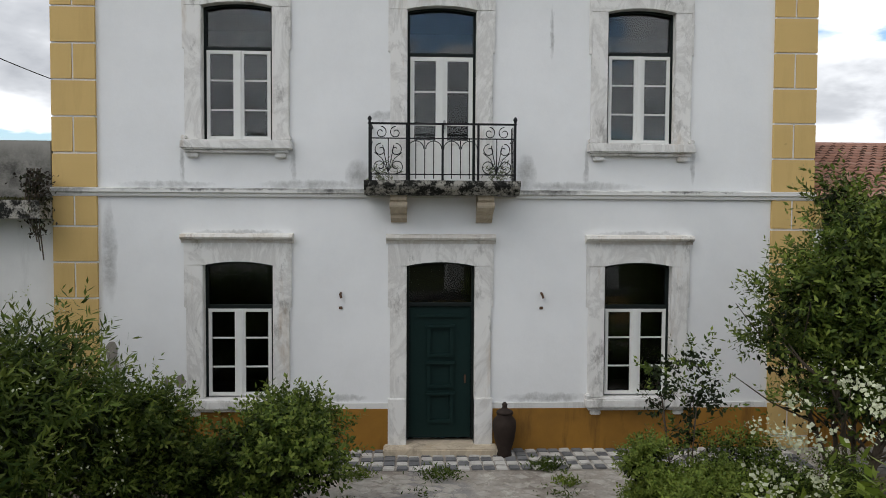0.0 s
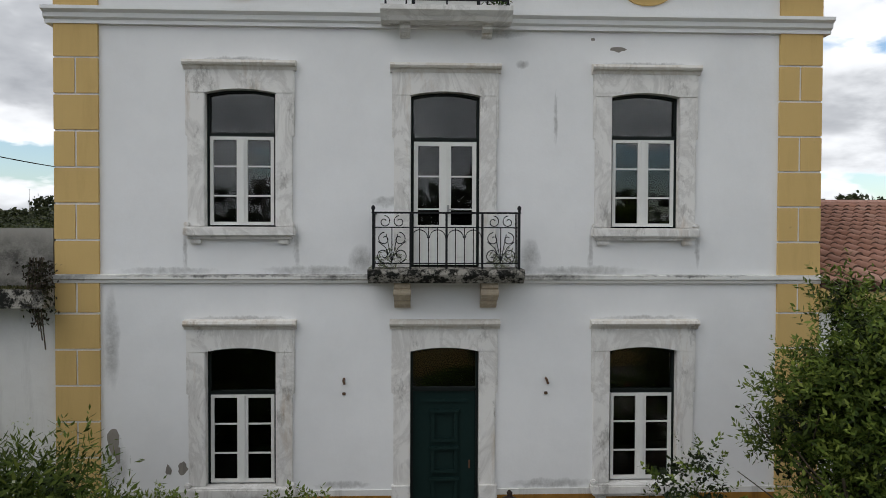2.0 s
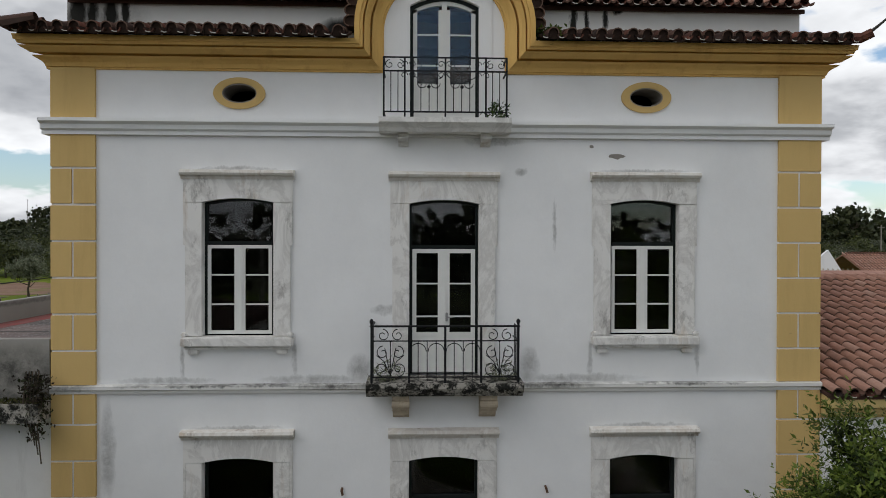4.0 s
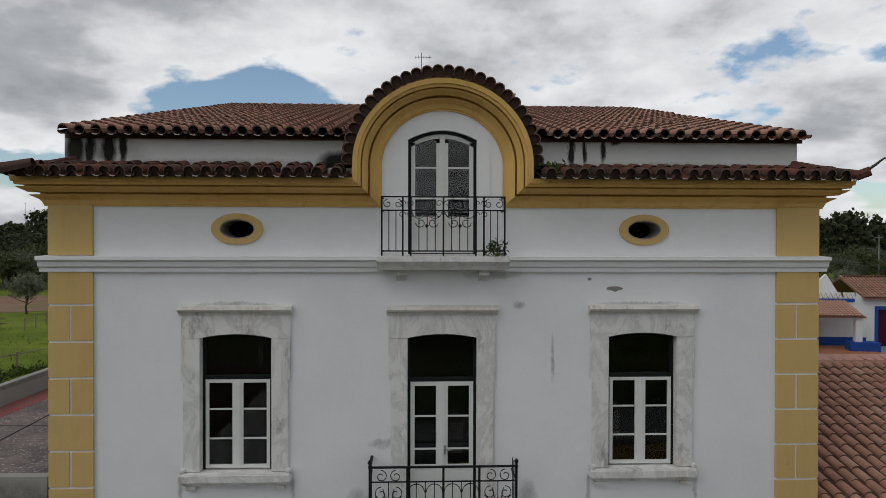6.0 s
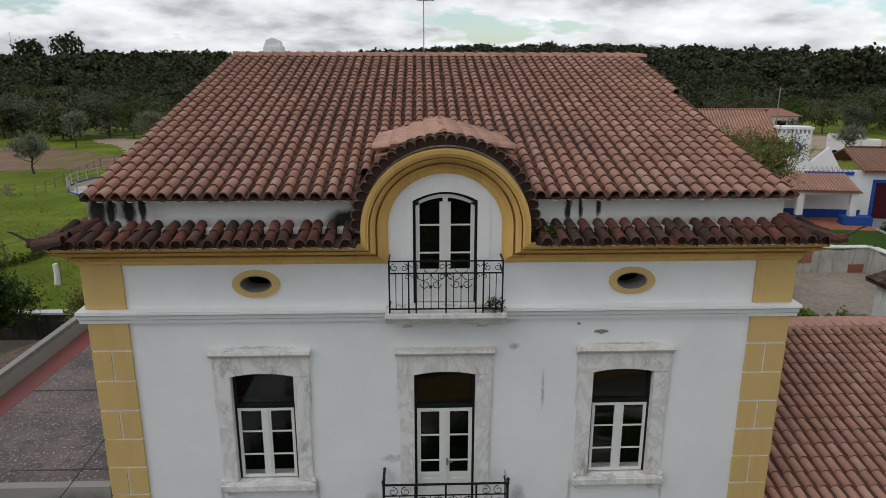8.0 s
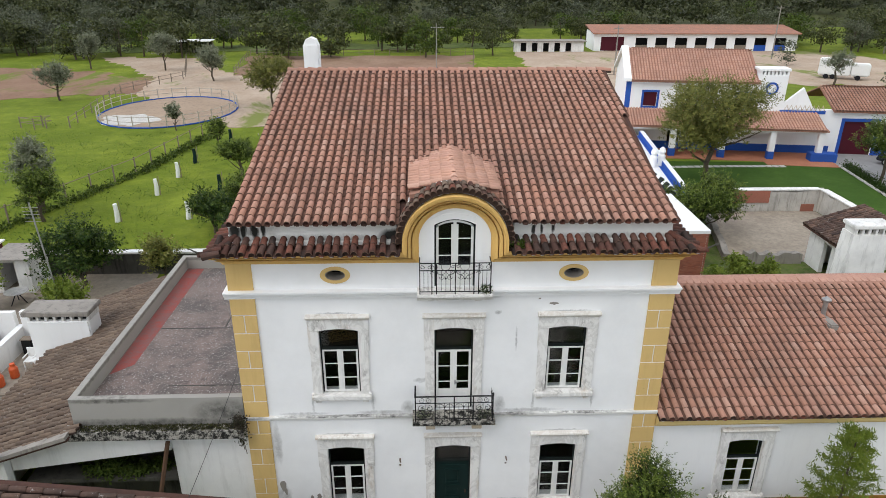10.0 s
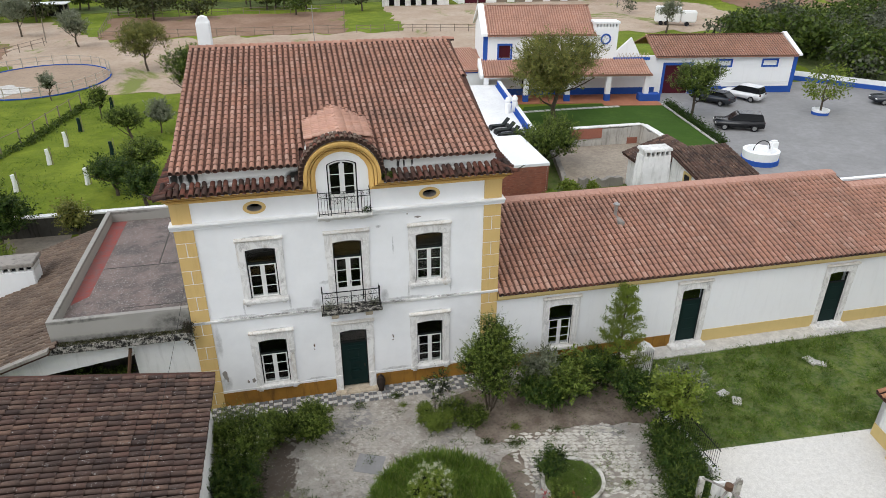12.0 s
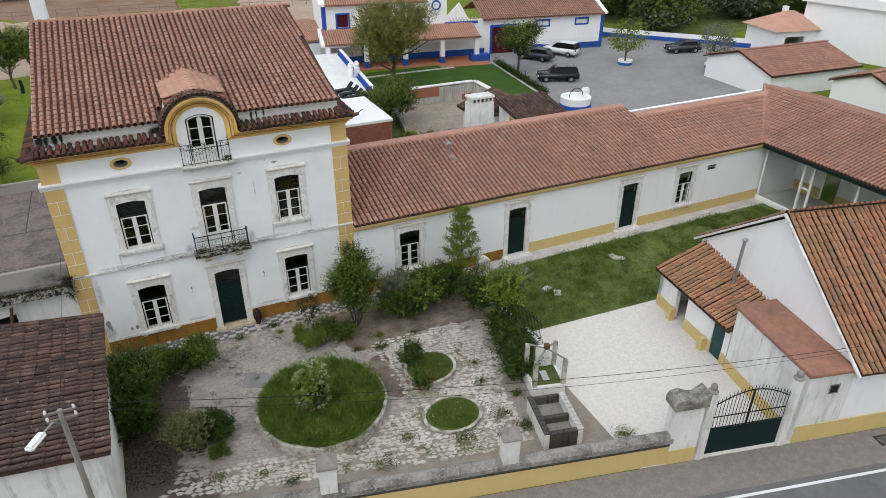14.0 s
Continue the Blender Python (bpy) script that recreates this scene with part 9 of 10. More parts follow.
nh = thing("farmhouse", "white two-storey farmhouse with blue trim and an arcaded porch", "house", at=nbp(-5, 3, 0))
part("wall", holed_wall(bmesh.new(), -14.1, -1.6, -0.1, 6.9, [(-12.3, -11.0, 4.3, 5.7), (-3.4, -2.1, 4.3, 5.7), (-9.5, -8.3, 0, 2.2), (-5.5, -4.0, 0, 2.2)], 2.8, 3.15, NB), M_WHITE, nh)
part("wall", boxes((-1.6, 2.8, -0.1, 6.2, 3.15, 4.4), m=NB), M_WHITE, nh)
gb = [(3.15, -0.1), (11.5, -0.1), (11.5, 6.9), (7.2, 9.2), (3.15, 7.0)]
part("wall", prism(bmesh.new(), gb, -14.1, -13.75, "x", NB), M_WHITE, nh)
part("wall", prism(bmesh.new(), gb, -1.95, -1.6, "x", NB), M_WHITE, nh)
part("gable_coping", prism(bmesh.new(), [(2.4, 7.05), (7.2, 9.65), (12.0, 7.05), (12.0, 6.75), (7.2, 9.3), (2.4, 6.75)], -14.4, -13.7, "x", NB), M_WHITE, nh, "white raised gable edge")
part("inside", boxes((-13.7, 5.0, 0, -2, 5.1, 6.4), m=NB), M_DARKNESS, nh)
for x in (-11.65, -2.75):
    w = part("window", boxes((x - 0.85, 2.74, 4.1, x + 0.85, 2.795, 4.3), (x - 0.85, 2.74, 5.7, x + 0.85, 2.795, 5.9), (x - 0.85, 2.74, 4.3, x - 0.65, 2.795, 5.7), (x + 0.65, 2.74, 4.3, x + 0.85, 2.795, 5.7), m=NB), M_BLUE, nh, "window with a blue painted border")
    part("pane", boxes((x - 0.65, 2.95, 4.3, x + 0.65, 2.97, 5.7), m=NB), M_MAROON, w, "maroon shuttered sash")
for d in ((-14.12, 2.77, -0.05, -13.6, 2.799, 6.9), (-14.1, 2.77, 6.65, -1.6, 2.799, 6.9), (-13.6, 2.77, 0, 6.2, 2.799, 0.8)):
    part("blue_band", boxes(d, m=NB), M_BLUE, nh)
slope_roof("roof_farmhouse", "orange clay tile roof of the farmhouse", [nbp(-13.7, 2.3, 6.85), nbp(-1.4, 2.3, 6.85), nbp(-1.4, 7.2, 9.3), nbp(-13.7, 7.2, 9.3)], M_TILE_NEW, M_CHANNEL_NEW, 0.28, 0.4)
slope_roof("roof_farmhouse_back", "rear orange clay tile roof of the farmhouse", [nbp(-1.4, 12.0, 6.85), nbp(-13.7, 12.0, 6.85), nbp(-13.7, 7.22, 9.3), nbp(-1.4, 7.22, 9.3)], M_TILE_NEW, M_CHANNEL_NEW, 0.28, 0.4)
slope_roof("roof_porch", "orange tiled porch roof of the farmhouse", [nbp(-14.3, -0.4, 2.95), nbp(4.7, -0.4, 2.95), nbp(3.9, 2.78, 4.0), nbp(-14.3, 2.78, 4.0)], M_TILE_NEW, M_CHANNEL_NEW, 0.28, 0.4)
for x in (-14.0, -9.5, -4.8, -0.2, 4.2):
    c = part("pillar", soft_box(x - 0.28, -0.25, -0.05, x + 0.28, 0.3, 2.85, 0.03, NB), M_WHITE, nh)
    part("pillar_base", soft_box(x - 0.31, -0.28, -0.05, x + 0.31, 0.33, 0.8, 0.02, NB), M_BLUE, c, "blue painted pillar base")
part("porch_beam", boxes((-14.3, -0.15, 2.6, 4.5, 0.2, 2.85), m=NB), M_WHITE, nh)
part("porch_gable", prism(bmesh.new(), [(-0.3, 2.7), (2.8, 2.7), (2.8, 4.3), (-0.3, 3.1)], -14.7, -14.35, "x", NB), M_WHITE, nh)
part("planter", soft_box(3.4, -0.6, -0.05, 5.8, 0.6, 0.8, 0.04, NB), M_BLUE, nh, "blue planter box")
ct = thing("farmhouse_chimney", "broad white chimney tower with a blue ring emblem and slotted cap", "chimney", at=nbp(-0.2, 3.6, 4))
part("stack_body", soft_box(-1.55, 2.82, 4.0, 1.2, 4.4, 7.6, 0.04, NB), M_WHITE, ct)
bm = bmesh.new()
ring_plate(bm, [(-0.18 + 0.42 * math.cos(2 * math.pi * k / 24), 6.3 + 0.42 * math.sin(2 * math.pi * k / 24)) for k in range(24)], [(-0.18 + 0.6 * math.cos(2 * math.pi * k / 24), 6.3 + 0.6 * math.sin(2 * math.pi * k / 24)) for k in range(24)], 2.76, 2.815)
bm.transform(NB)
part("emblem", bm, M_BLUE, ct, "blue ring on the white stack")
for k in range(8):
    part("vent_pier", boxes((-1.5 + 0.355 * k, 2.85, 7.6, -1.3 + 0.355 * k, 4.35, 7.95), m=NB), M_WHITE, ct)
part("cap", soft_box(-1.65, 2.75, 7.95, 1.3, 4.5, 8.2, 0.03, NB), M_WHITE, ct)
part("wing_slope", prism(bmesh.new(), [(1.2, 4.0), (4.6, 4.0), (4.0, 4.6), (2.9, 6.4), (1.2, 4.8)], 3.0, 3.4, "y", NB), M_WHITE, ct)
rl = thing("farmhouse_railing", "low lattice balustrade above the porch", "railing", at=nbp(2.6, 2.9, 4.05))
part("blue_band", boxes((0.9, 2.72, 3.95, 5.2, 2.8, 4.25), m=NB), M_BLUE, rl)
for k in range(9):
    part("lattice", tube(bmesh.new(), [nbp(1.3 + 0.42 * k, 2.76, 4.25), nbp(1.51 + 0.42 * k, 2.76, 4.75), nbp(1.72 + 0.42 * k, 2.76, 4.25)], 0.05, 4), M_SANDSTONE, rl)
an = thing("farm_annex", "low white farmhouse annex with a blue line and an orange roof", "outbuilding", at=(18.5, 50, 0))
part("wall", boxes((14.0, 49.4, -0.1, 21.2, 49.7, 3.2), (20.9, 49.7, -0.1, 21.2, 56, 3.2)), M_WHITE, an)
part("blue_band", boxes((14.0, 49.36, 2.85, 21.24, 49.398, 3.1), (21.201, 49.7, 2.85, 21.24, 56, 3.1)), M_BLUE, an)
slope_roof("roof_farm_annex", "orange clay tile roof of the farmhouse annex", [(13.8, 49.1, 3.15), (21.5, 49.1, 3.15), (22.5, 57.5, 4.0), (13.8, 57.5, 4.0)], M_TILE_NEW, M_CHANNEL_NEW, 0.28, 0.4)
tr = thing("horse_trailer", "white horse trailer parked on the sandy yard", "trailer", at=(69.5, 93.5, 0))
TM = Matrix.Translation((69.5, 93.5, 0)) @ Matrix.Rotation(radians(-28), 4, 'Z')
part("body", soft_box(-3.4, -1.1, 0.6, 1.2, 1.1, 3.2, 0.15, TM), M_PLASTIC_WHITE, tr)
part("front", soft_box(1.3, -1.0, 0.6, 4.0, 1.0, 2.6, 0.2, TM), M_PLASTIC_WHITE, tr)
for x in (-2.2, -1.2, 2.4):
    for y in (-1.05, 1.05):
        bm = lathe(bmesh.new(), [(0.1, -0.12), (0.4, -0.12), (0.4, 0.12), (0.1, 0.12)], (0, 0, 0), 12)
        bm.transform(TM @ Matrix.Translation((x, y, 0.4)) @ Matrix.Rotation(radians(90), 4, 'X'))
        part("wheel", bm, M_IRON, tr)
plant("yard_olive", (64.0, 86.0, 0), 5.5, 2.2, M_LEAF_OLIVE, 3600, 0.19, 633, "grey-green olive tree on the sandy yard", "tree", 0.2, 0.3)
# long low building
lb = thing("long_barn", "long low white farm building with blue plinth and small windows", "farm building", at=nbp(14, 3, 0))
part("wall", holed_wall(bmesh.new(), 6.2, 22.8, -0.1, 4.4, [(7.2, 10.2, 0, 3.3), (13.3, 14.9, 3.2, 3.75), (18.8, 20.4, 3.2, 3.75)], 2.8, 3.1, NB), M_WHITE, lb)
gl = [(3.1, -0.1), (10.6, -0.1), (10.6, 4.4), (6.9, 5.9), (3.1, 4.5)]
part("wall", prism(bmesh.new(), gl, 22.5, 22.8, "x", NB), M_WHITE, lb)
part("gable_coping", prism(bmesh.new(), [(2.4, 4.5), (6.9, 6.3), (11, 4.6), (11, 4.4), (6.9, 6.0), (2.4, 4.3)], 22.6, 23.1, "x", NB), M_WHITE, lb)
part("plinth", boxes((10.3, 2.76, 0, 22.8, 2.799, 0.85), m=NB), M_BLUE, lb, "blue plinth")
part("plinth", boxes((22.35, 2.75, 0.85, 22.82, 2.8, 4.4), m=NB), M_BLUE, lb)
part("door_border", boxes((6.9, 2.76, 0, 7.2, 2.799, 3.6), (10.2, 2.76, 0, 10.5, 2.799, 3.6), (7.2, 2.76, 3.3, 10.2, 2.799, 3.6), m=NB), M_BLUE, lb)
part("gate_leaf", boxes((7.2, 3.0, 0, 10.2, 3.06, 3.3), m=NB), M_MAROON, lb, "dark maroon gate")
for x in (14.1, 19.6):
    w = part("window", boxes((x - 1.0, 2.76, 3.0, x + 1.0, 2.799, 3.2), (x - 1.0, 2.76, 3.75, x + 1.0, 2.799, 3.95), (x - 1.0, 2.76, 3.2, x - 0.8, 2.799, 3.75), (x + 0.8, 2.76, 3.2, x + 1.0, 2.799, 3.75), m=NB), M_BLUE, lb)
    part("pane", boxes((x - 0.8, 3.0, 3.2, x + 0.8, 3.02, 3.75), m=NB), M_PLASTIC_WHITE, w)
part("bench_rail", boxes((14, 2.2, 0.9, 22, 2.26, 1.0), (14, 2.2, 1.35, 22, 2.26, 1.45), m=NB), M_PLASTIC_WHITE, lb)
slope_roof("roof_long_barn", "red-brown tiled roof of the long farm building", [nbp(5.8, 2.3, 4.35), nbp(22.6, 2.3, 4.35), nbp(22.6, 6.9, 5.95), nbp(5.8, 6.9, 5.95)], M_TILE, M_REDROOF, 0.3, 0.42)
slope_roof("roof_long_barn_back", "rear roof of the long farm building", [nbp(22.6, 11.3, 4.35), nbp(5.8, 11.3, 4.35), nbp(5.8, 6.92, 5.95), nbp(22.6, 6.92, 5.95)], M_TILE, M_REDROOF, 0.3, 0.42)

# lawn, patio, parking
slab("ground_lawn", [(24.0, 44.5), (33.5, 44.0), (39.6, 42.4), (37.6, 28.4), (33.4, 26.4), (30.9, 26.6), (30.9, 30.7), (22.2, 30.7), (22.0, 40)], -0.1, 0.02, M_LAWN, "smooth mown lawn before the farmhouse", "lawn")
slab("patio", [nbp(-14, -1.0, 0)[:2], nbp(-1, -1.0, 0)[:2], nbp(-1, -2.2, 0)[:2], nbp(5.5, -2.4, 0)[:2], nbp(5.5, 2.7, 0)[:2], nbp(-14, 2.7, 0)[:2]], -0.1, 0.05, M_PATIO, "terracotta tiled patio under the porch", "patio")
slab("parking", [(38.5, 43.5), (39.8, 42.4), (37.9, 28.4), (36, 20), (45, 16), (78, 20), (76, 33), (64, 49), (57, 48), (40, 47)], -0.1, 0.006, M_PARKING, "wide grey gravel parking court", "parking")
slab("ground_garden_rear", [(8, 6.6), (43, 6.6), (40, 24), (33, 36), (22, 36), (20, 26), (13, 19)], -0.1, 0.0, M_WEEDS, "weedy strip behind the wing", "grass")
stepping = thing("stepping_path", "curved path of white stepping stones on the lawn", "path", "", "structure", at=(27, 42.5, 0))
for k in range(18):
    x = 23.5 + 0.62 * k
    part("paving_stone", soft_box(x - 0.26, 42.6 - 0.004 * (x - 29) ** 2 - 0.3, 0.0, x + 0.26, 42.6 - 0.004 * (x - 29) ** 2 + 0.3, 0.05, 0.02), M_PAVER, stepping)
hd = thing("lawn_hedge", "low clipped dark hedge with a white kerb along the lawn", "hedge", at=(38.9, 35.5, 0))
rngh = np.random.default_rng(610)
t = rngh.uniform(0, 1, 5000)
leaf_mesh("leaves", np.stack([39.9 - 1.9 * t + rngh.normal(size=5000) * 0.28, 42.2 - 14 * t, np.abs(rngh.normal(size=5000)) * 0.3], 1), 0.2, 611, M_LEAF_DARK, hd, slim=0.4)
part("kerb", tube(bmesh.new(), [(39.4, 42.3, 0.05), (37.5, 28.6, 0.05)], 0.12, 6), M_PAVER, hd)


def palm_planter(x, y, h, r, mat, seed, label):
    p = thing("planter_tree", label, "tree", "planter trees", at=(x, y, 0))
    part("planter", lathe(bmesh.new(), [(0.85, -0.02), (0.85, 0.32), (0.8, 0.33)], (x, y, 0), 18), M_BLUE, p, "blue based ring planter")
    part("rim", lathe(bmesh.new(), [(0.86, 0.3), (0.88, 0.55), (0.7, 0.55), (0.65, 0.4)], (x, y, 0), 18), M_WHITE, p, "white planter rim")
    part("trunk", trunk_bm((x, y, 0.3), (x, y, h * 0.7), 0.12, seed, 6, r * 0.8), M_BARK, p)
    leaf_mesh("crown", clumps(np.random.default_rng(seed), (x, y, h * 0.66), (r, r, h * 0.34), 130, 10, r * 0.12), 0.3, seed, mat, p)


palm_planter(53.9, 35.2, 5.0, 2.2, M_LEAF_LIGHT, 620, "round leafy tree in a white and blue ring planter")
palm_planter(62.2, 29.4, 4.8, 2.0, M_LEAF_OLIVE, 621, "bare reddish tree in a white and blue ring planter")
plant("yard_tree", (39.8, 37.0, 0), 5.8, 3.1, M_LEAF, 9000, 0.19, 630, "small broad-leaved tree beside the parked cars", "tree", 0.16, 0.3)
plant("bronze_tree", (25.2, 38.6, 0), 9.4, 5.2, M_LEAF_AUTUMN, 30000, 0.19, 631, "large bronze-green tree on the farmhouse lawn", "tree", 0.28, 0.16)
plant("garden_tree", (19.6, 25.6, 0), 4.4, 3.1, M_LEAF, 13000, 0.17, 632, "round green tree beside the brick pool wall", "tree", 0.14, 0.15)
for k, (x, y, r) in enumerate(((17.2, 15.2, 0.9), (18.6, 14.6, 0.7), (22.8, 13.8, 0.8), (24.2, 13.4, 0.6), (26.2, 13.2, 0.5), (15.6, 14.0, 0.8))):
    plant("vine_bush", (x, y, 0), 3.2 if k < 2 else 3.0, r, M_LEAF_LIGHT, 1500, 0.2, 640 + k, "yellow-green leafy plant behind the wing roof", "bush", 0.05, 0.2, group="vines behind the wing")

# fountain well
fw = thing("fountain_well", "round white well with a blue base and an iron hoop", "well", at=(38.2, 23.3, 0))
part("base", lathe(bmesh.new(), [(1.55, -0.02), (1.55, 0.4), (1.5, 0.42)], (38.2, 23.3, 0), 24), M_BLUE, fw)
part("basin", lathe(bmesh.new(), [(1.45, 0.4), (1.5, 1.1), (1.2, 1.1), (1.15, 0.6), (0.1, 0.58)], (38.2, 23.3, 0), 24), M_WHITE, fw)
part("back_block", soft_box(39.2, 23.4, 0.0, 40.0, 24.0, 1.7, 0.15), M_WHITE, fw)
part("hoop", tube(bmesh.new(), arc_pts(38.2, 1.1, 0.8, 0, 180, 23.3), 0.04, 5), M_IRON, fw)


def car(at, yaw, paint, label, suv=True):
    """A parked car: body, glasshouse, wheels, lamps."""
    L, W, H = (4.6, 1.85, 1.7) if suv else (4.5, 1.8, 1.45)
    m = Matrix.Translation(at) @ Matrix.Rotation(radians(yaw), 4, 'Z')
    c = thing("parked_car", label, "car", "parked cars", at=at)
    side = [(-L / 2, 0.35), (L / 2, 0.35), (L / 2, 0.75), (L / 2 - 0.1, 0.9), (L * 0.22, 1.0), (-L / 2 + 0.1, 1.02), (-L / 2, 0.85)]
    bm = prism(bmesh.new(), side, -W / 2, W / 2, "y")
    bmesh.ops.bevel(bm, geom=bm.edges[:], offset=0.07, segments=2, affect='EDGES')
    bm.transform(m)
    part("body", bm, paint, c, "", True)
    cab = [(-L / 2 + 0.06, 0.98), (L * 0.25, 0.96), (L * 0.07, H - 0.07), (-L * 0.08, H), (-L / 2 + (0.32 if suv else 0.7), H - 0.07)]
    bm = prism(bmesh.new(), cab, -W / 2 + 0.12, W / 2 - 0.12, "y")
    bmesh.ops.bevel(bm, geom=bm.edges[:], offset=0.06, segments=2, affect='EDGES')
    bm.transform(m)
    part("cabin_glass", bm, M_CARGLASS, c, "dark tinted windows")
    part("roof_panel", soft_box(-L / 2 + (0.36 if suv else 0.75), -W / 2 + 0.16, H - 0.05, L * 0.05, W / 2 - 0.16, H + 0.02, 0.03, m), paint, c)
    for sx in (-0.30, 0.30):
        for sy in (-1, 1):
            wm = m @ Matrix.Translation((sx * L, sy * (W / 2 - 0.08), 0.34)) @ Matrix.Rotation(radians(90), 4, 'X')
            bm = lathe(bmesh.new(), [(0.2, -0.11), (0.33, -0.11), (0.345, 0), (0.33, 0.11), (0.2, 0.11)], (0, 0, 0), 16)
            bm.transform(wm)
            w = part("tyre", bm, M_IRON, c)
            bm = lathe(bmesh.new(), [(0.05, -0.115), (0.2, -0.112), (0.2, 0.112), (0.05, 0.115)], (0, 0, 0), 12)
            bm.transform(wm)
            part("rim", bm, M_GALV, w)
    for sy in (-1, 1):
        part("tail_lamp", soft_box(-L / 2 - 0.01, sy * (W / 2 - 0.2) - 0.13, 0.78, -L / 2 + 0.08, sy * (W / 2 - 0.2) + 0.13, 0.98, 0.02, m), M_MAROON, c)
        part("headlight", soft_box(L / 2 - 0.1, sy * (W / 2 - 0.22) - 0.16, 0.62, L / 2 + 0.01, sy * (W / 2 - 0.22) + 0.16, 0.78, 0.02, m), M_PLASTIC_WHITE, c)


M_CARGLASS = plain("car_glass", (0.012, 0.013, 0.015), 0.08)
M_CARBLACK = plain("black_car_paint", (0.012, 0.012, 0.014), 0.2)
M_CARWHITE = plain("white_car_paint", (0.75, 0.75, 0.75), 0.25, 0, 5, 0.05)
M_CARGREY = plain("dark_grey_car_paint", (0.03, 0.033, 0.04), 0.25)
car((42.2, 32.4, 0), 155, M_CARBLACK, "black estate SUV parked in the court")
car((49.6, 42.6, 0), 120, M_CARWHITE, "white hatchback parked by the long building")
car((45.3, 41.8, 0), 120, M_CARGREY, "dark car half hidden behind the small tree", False)
car((64.8, 37.2, 0), 165, M_CARGREY, "dark saloon car parked along the far wall", False)

# far court wall, gatehouse and other roofs
setting("court_wall", boxes((0, 0, -0.1, 20, 0.3, 1.1), m=Matrix.Translation((61.5, 50, 0)) @ Matrix.Rotation(radians(-48), 4, 'Z')), M_WHITE, "low white court wall", "wall")
setting("court_wall_band", boxes((0, -0.04, -0.1, 20, -0.002, 0.55), m=Matrix.Translation((61.5, 50, 0)) @ Matrix.Rotation(radians(-48), 4, 'Z')), M_BLUE, "blue band at the foot of the court wall", "wall")
gh = thing("gatehouse", "small white gatehouse with a hipped orange roof", "gatehouse", at=(78, 33, 0))
GH = Matrix.Translation((78.0, 33.0, 0)) @ Matrix.Rotation(radians(-12), 4, 'Z')
part("wall", holed_wall(bmesh.new(), -3.6, 3.6, -0.1, 3.0, [(-2.2, 0.6, 0, 2.2)], -3.0, -2.7, GH), M_WHITE, gh)
part("wall", boxes((-3.6, -2.7, -0.1, -3.3, 3, 3), (3.3, -2.7, -0.1, 3.6, 3, 3), (-3.3, 2.7, -0.1, 3.3, 3, 3), m=GH), M_WHITE, gh)
part("plinth", boxes((-3.64, -3.04, -0.1, -2.2, -3.001, 0.9), (0.6, -3.04, -0.1, 3.64, -3.001, 0.9), m=GH), M_BLUE, gh)
bm = bmesh.new()
lo = [bm.verts.new(GH @ Vector(v)) for v in ((-4.2, -3.6, 3.0), (4.2, -3.6, 3.0), (4.2, 3.6, 3.0), (-4.2, 3.6, 3.0))]
hi = [bm.verts.new(GH @ Vector(v)) for v in ((-0.6, 0, 4.9), (0.6, 0, 4.9))]
bm.faces.new(lo[::-1])
bm.faces.new((lo[0], lo[1], hi[1], hi[0]))
bm.faces.new((lo[1], lo[2], hi[1]))
bm.faces.new((lo[2], lo[3], hi[0], hi[1]))
bm.faces.new((lo[3], lo[0], hi[0]))
part("roof", bm, M_TILE_NEW, gh, "hipped orange tile roof")
part("chimney", soft_box(-0.3, 0.6, 4.0, 0.3, 1.2, 5.3, 0.03, GH), M_WHITE, gh)
bigw = thing("white_hall", "large plain white hall beyond the court", "hall", at=(90, 26, 0))
part("wall", boxes((0, 0, -0.1, 30, 14, 6.2), m=Matrix.Translation((82, 18, 0)) @ Matrix.Rotation(radians(12), 4, 'Z')), M_WHITE, bigw)
part("roof", prism(bmesh.new(), [(-0.5, 6.2), (14.5, 6.2), (7, 7.6)], -0.5, 30.5, "x", Matrix.Translation((82, 18, 0)) @ Matrix.Rotation(radians(12), 4, 'Z')), M_WHITE, bigw)


def cottage(name, label, m, L, W, h, rise, mat, chan):
    c = thing(name, label, "outbuilding", at=tuple(m @ Vector((L / 2, W / 2, 0))))
    prof = [(0, -0.1), (W, -0.1), (W, h), (W / 2, h + rise - 0.15), (0, h)]
    part("wall", prism(bmesh.new(), prof, 0.0, L, "x", m), M_WHITE, c)
    P = lambda x, y, z: tuple(m @ Vector((x, y, z)))
    slope_roof("roof_" + name, label + " roof, near slope", [P(-0.3, -0.4, h - 0.02), P(L + 0.3, -0.4, h - 0.02), P(L + 0.3, W / 2, h + rise), P(-0.3, W / 2, h + rise)], mat, chan, 0.27, 0.4)
    slope_roof("roof_" + name, label + " roof, far slope", [P(L + 0.3, W + 0.4, h - 0.02), P(-0.3, W + 0.4, h - 0.02), P(-0.3, W / 2 + 0.02, h + rise), P(L + 0.3, W / 2 + 0.02, h + rise)], mat, chan, 0.27, 0.4)


cottage("outbuilding", "low white outbuilding with an orange tile", Matrix.Translation((58, 17.5, 0)) @ Matrix.Rotation(radians(-4), 4, 'Z'), 12, 9.5, 2.3, 1.5, M_TILE, M_CHANNEL)
cottage("outbuilding", "white outbuilding beyond the wing with an orange tile", Matrix.Translation((60, 5.0, 0)) @ Matrix.Rotation(radians(2), 4, 'Z'), 18, 7, 3.0, 1.4, M_TILE, M_CHANNEL)

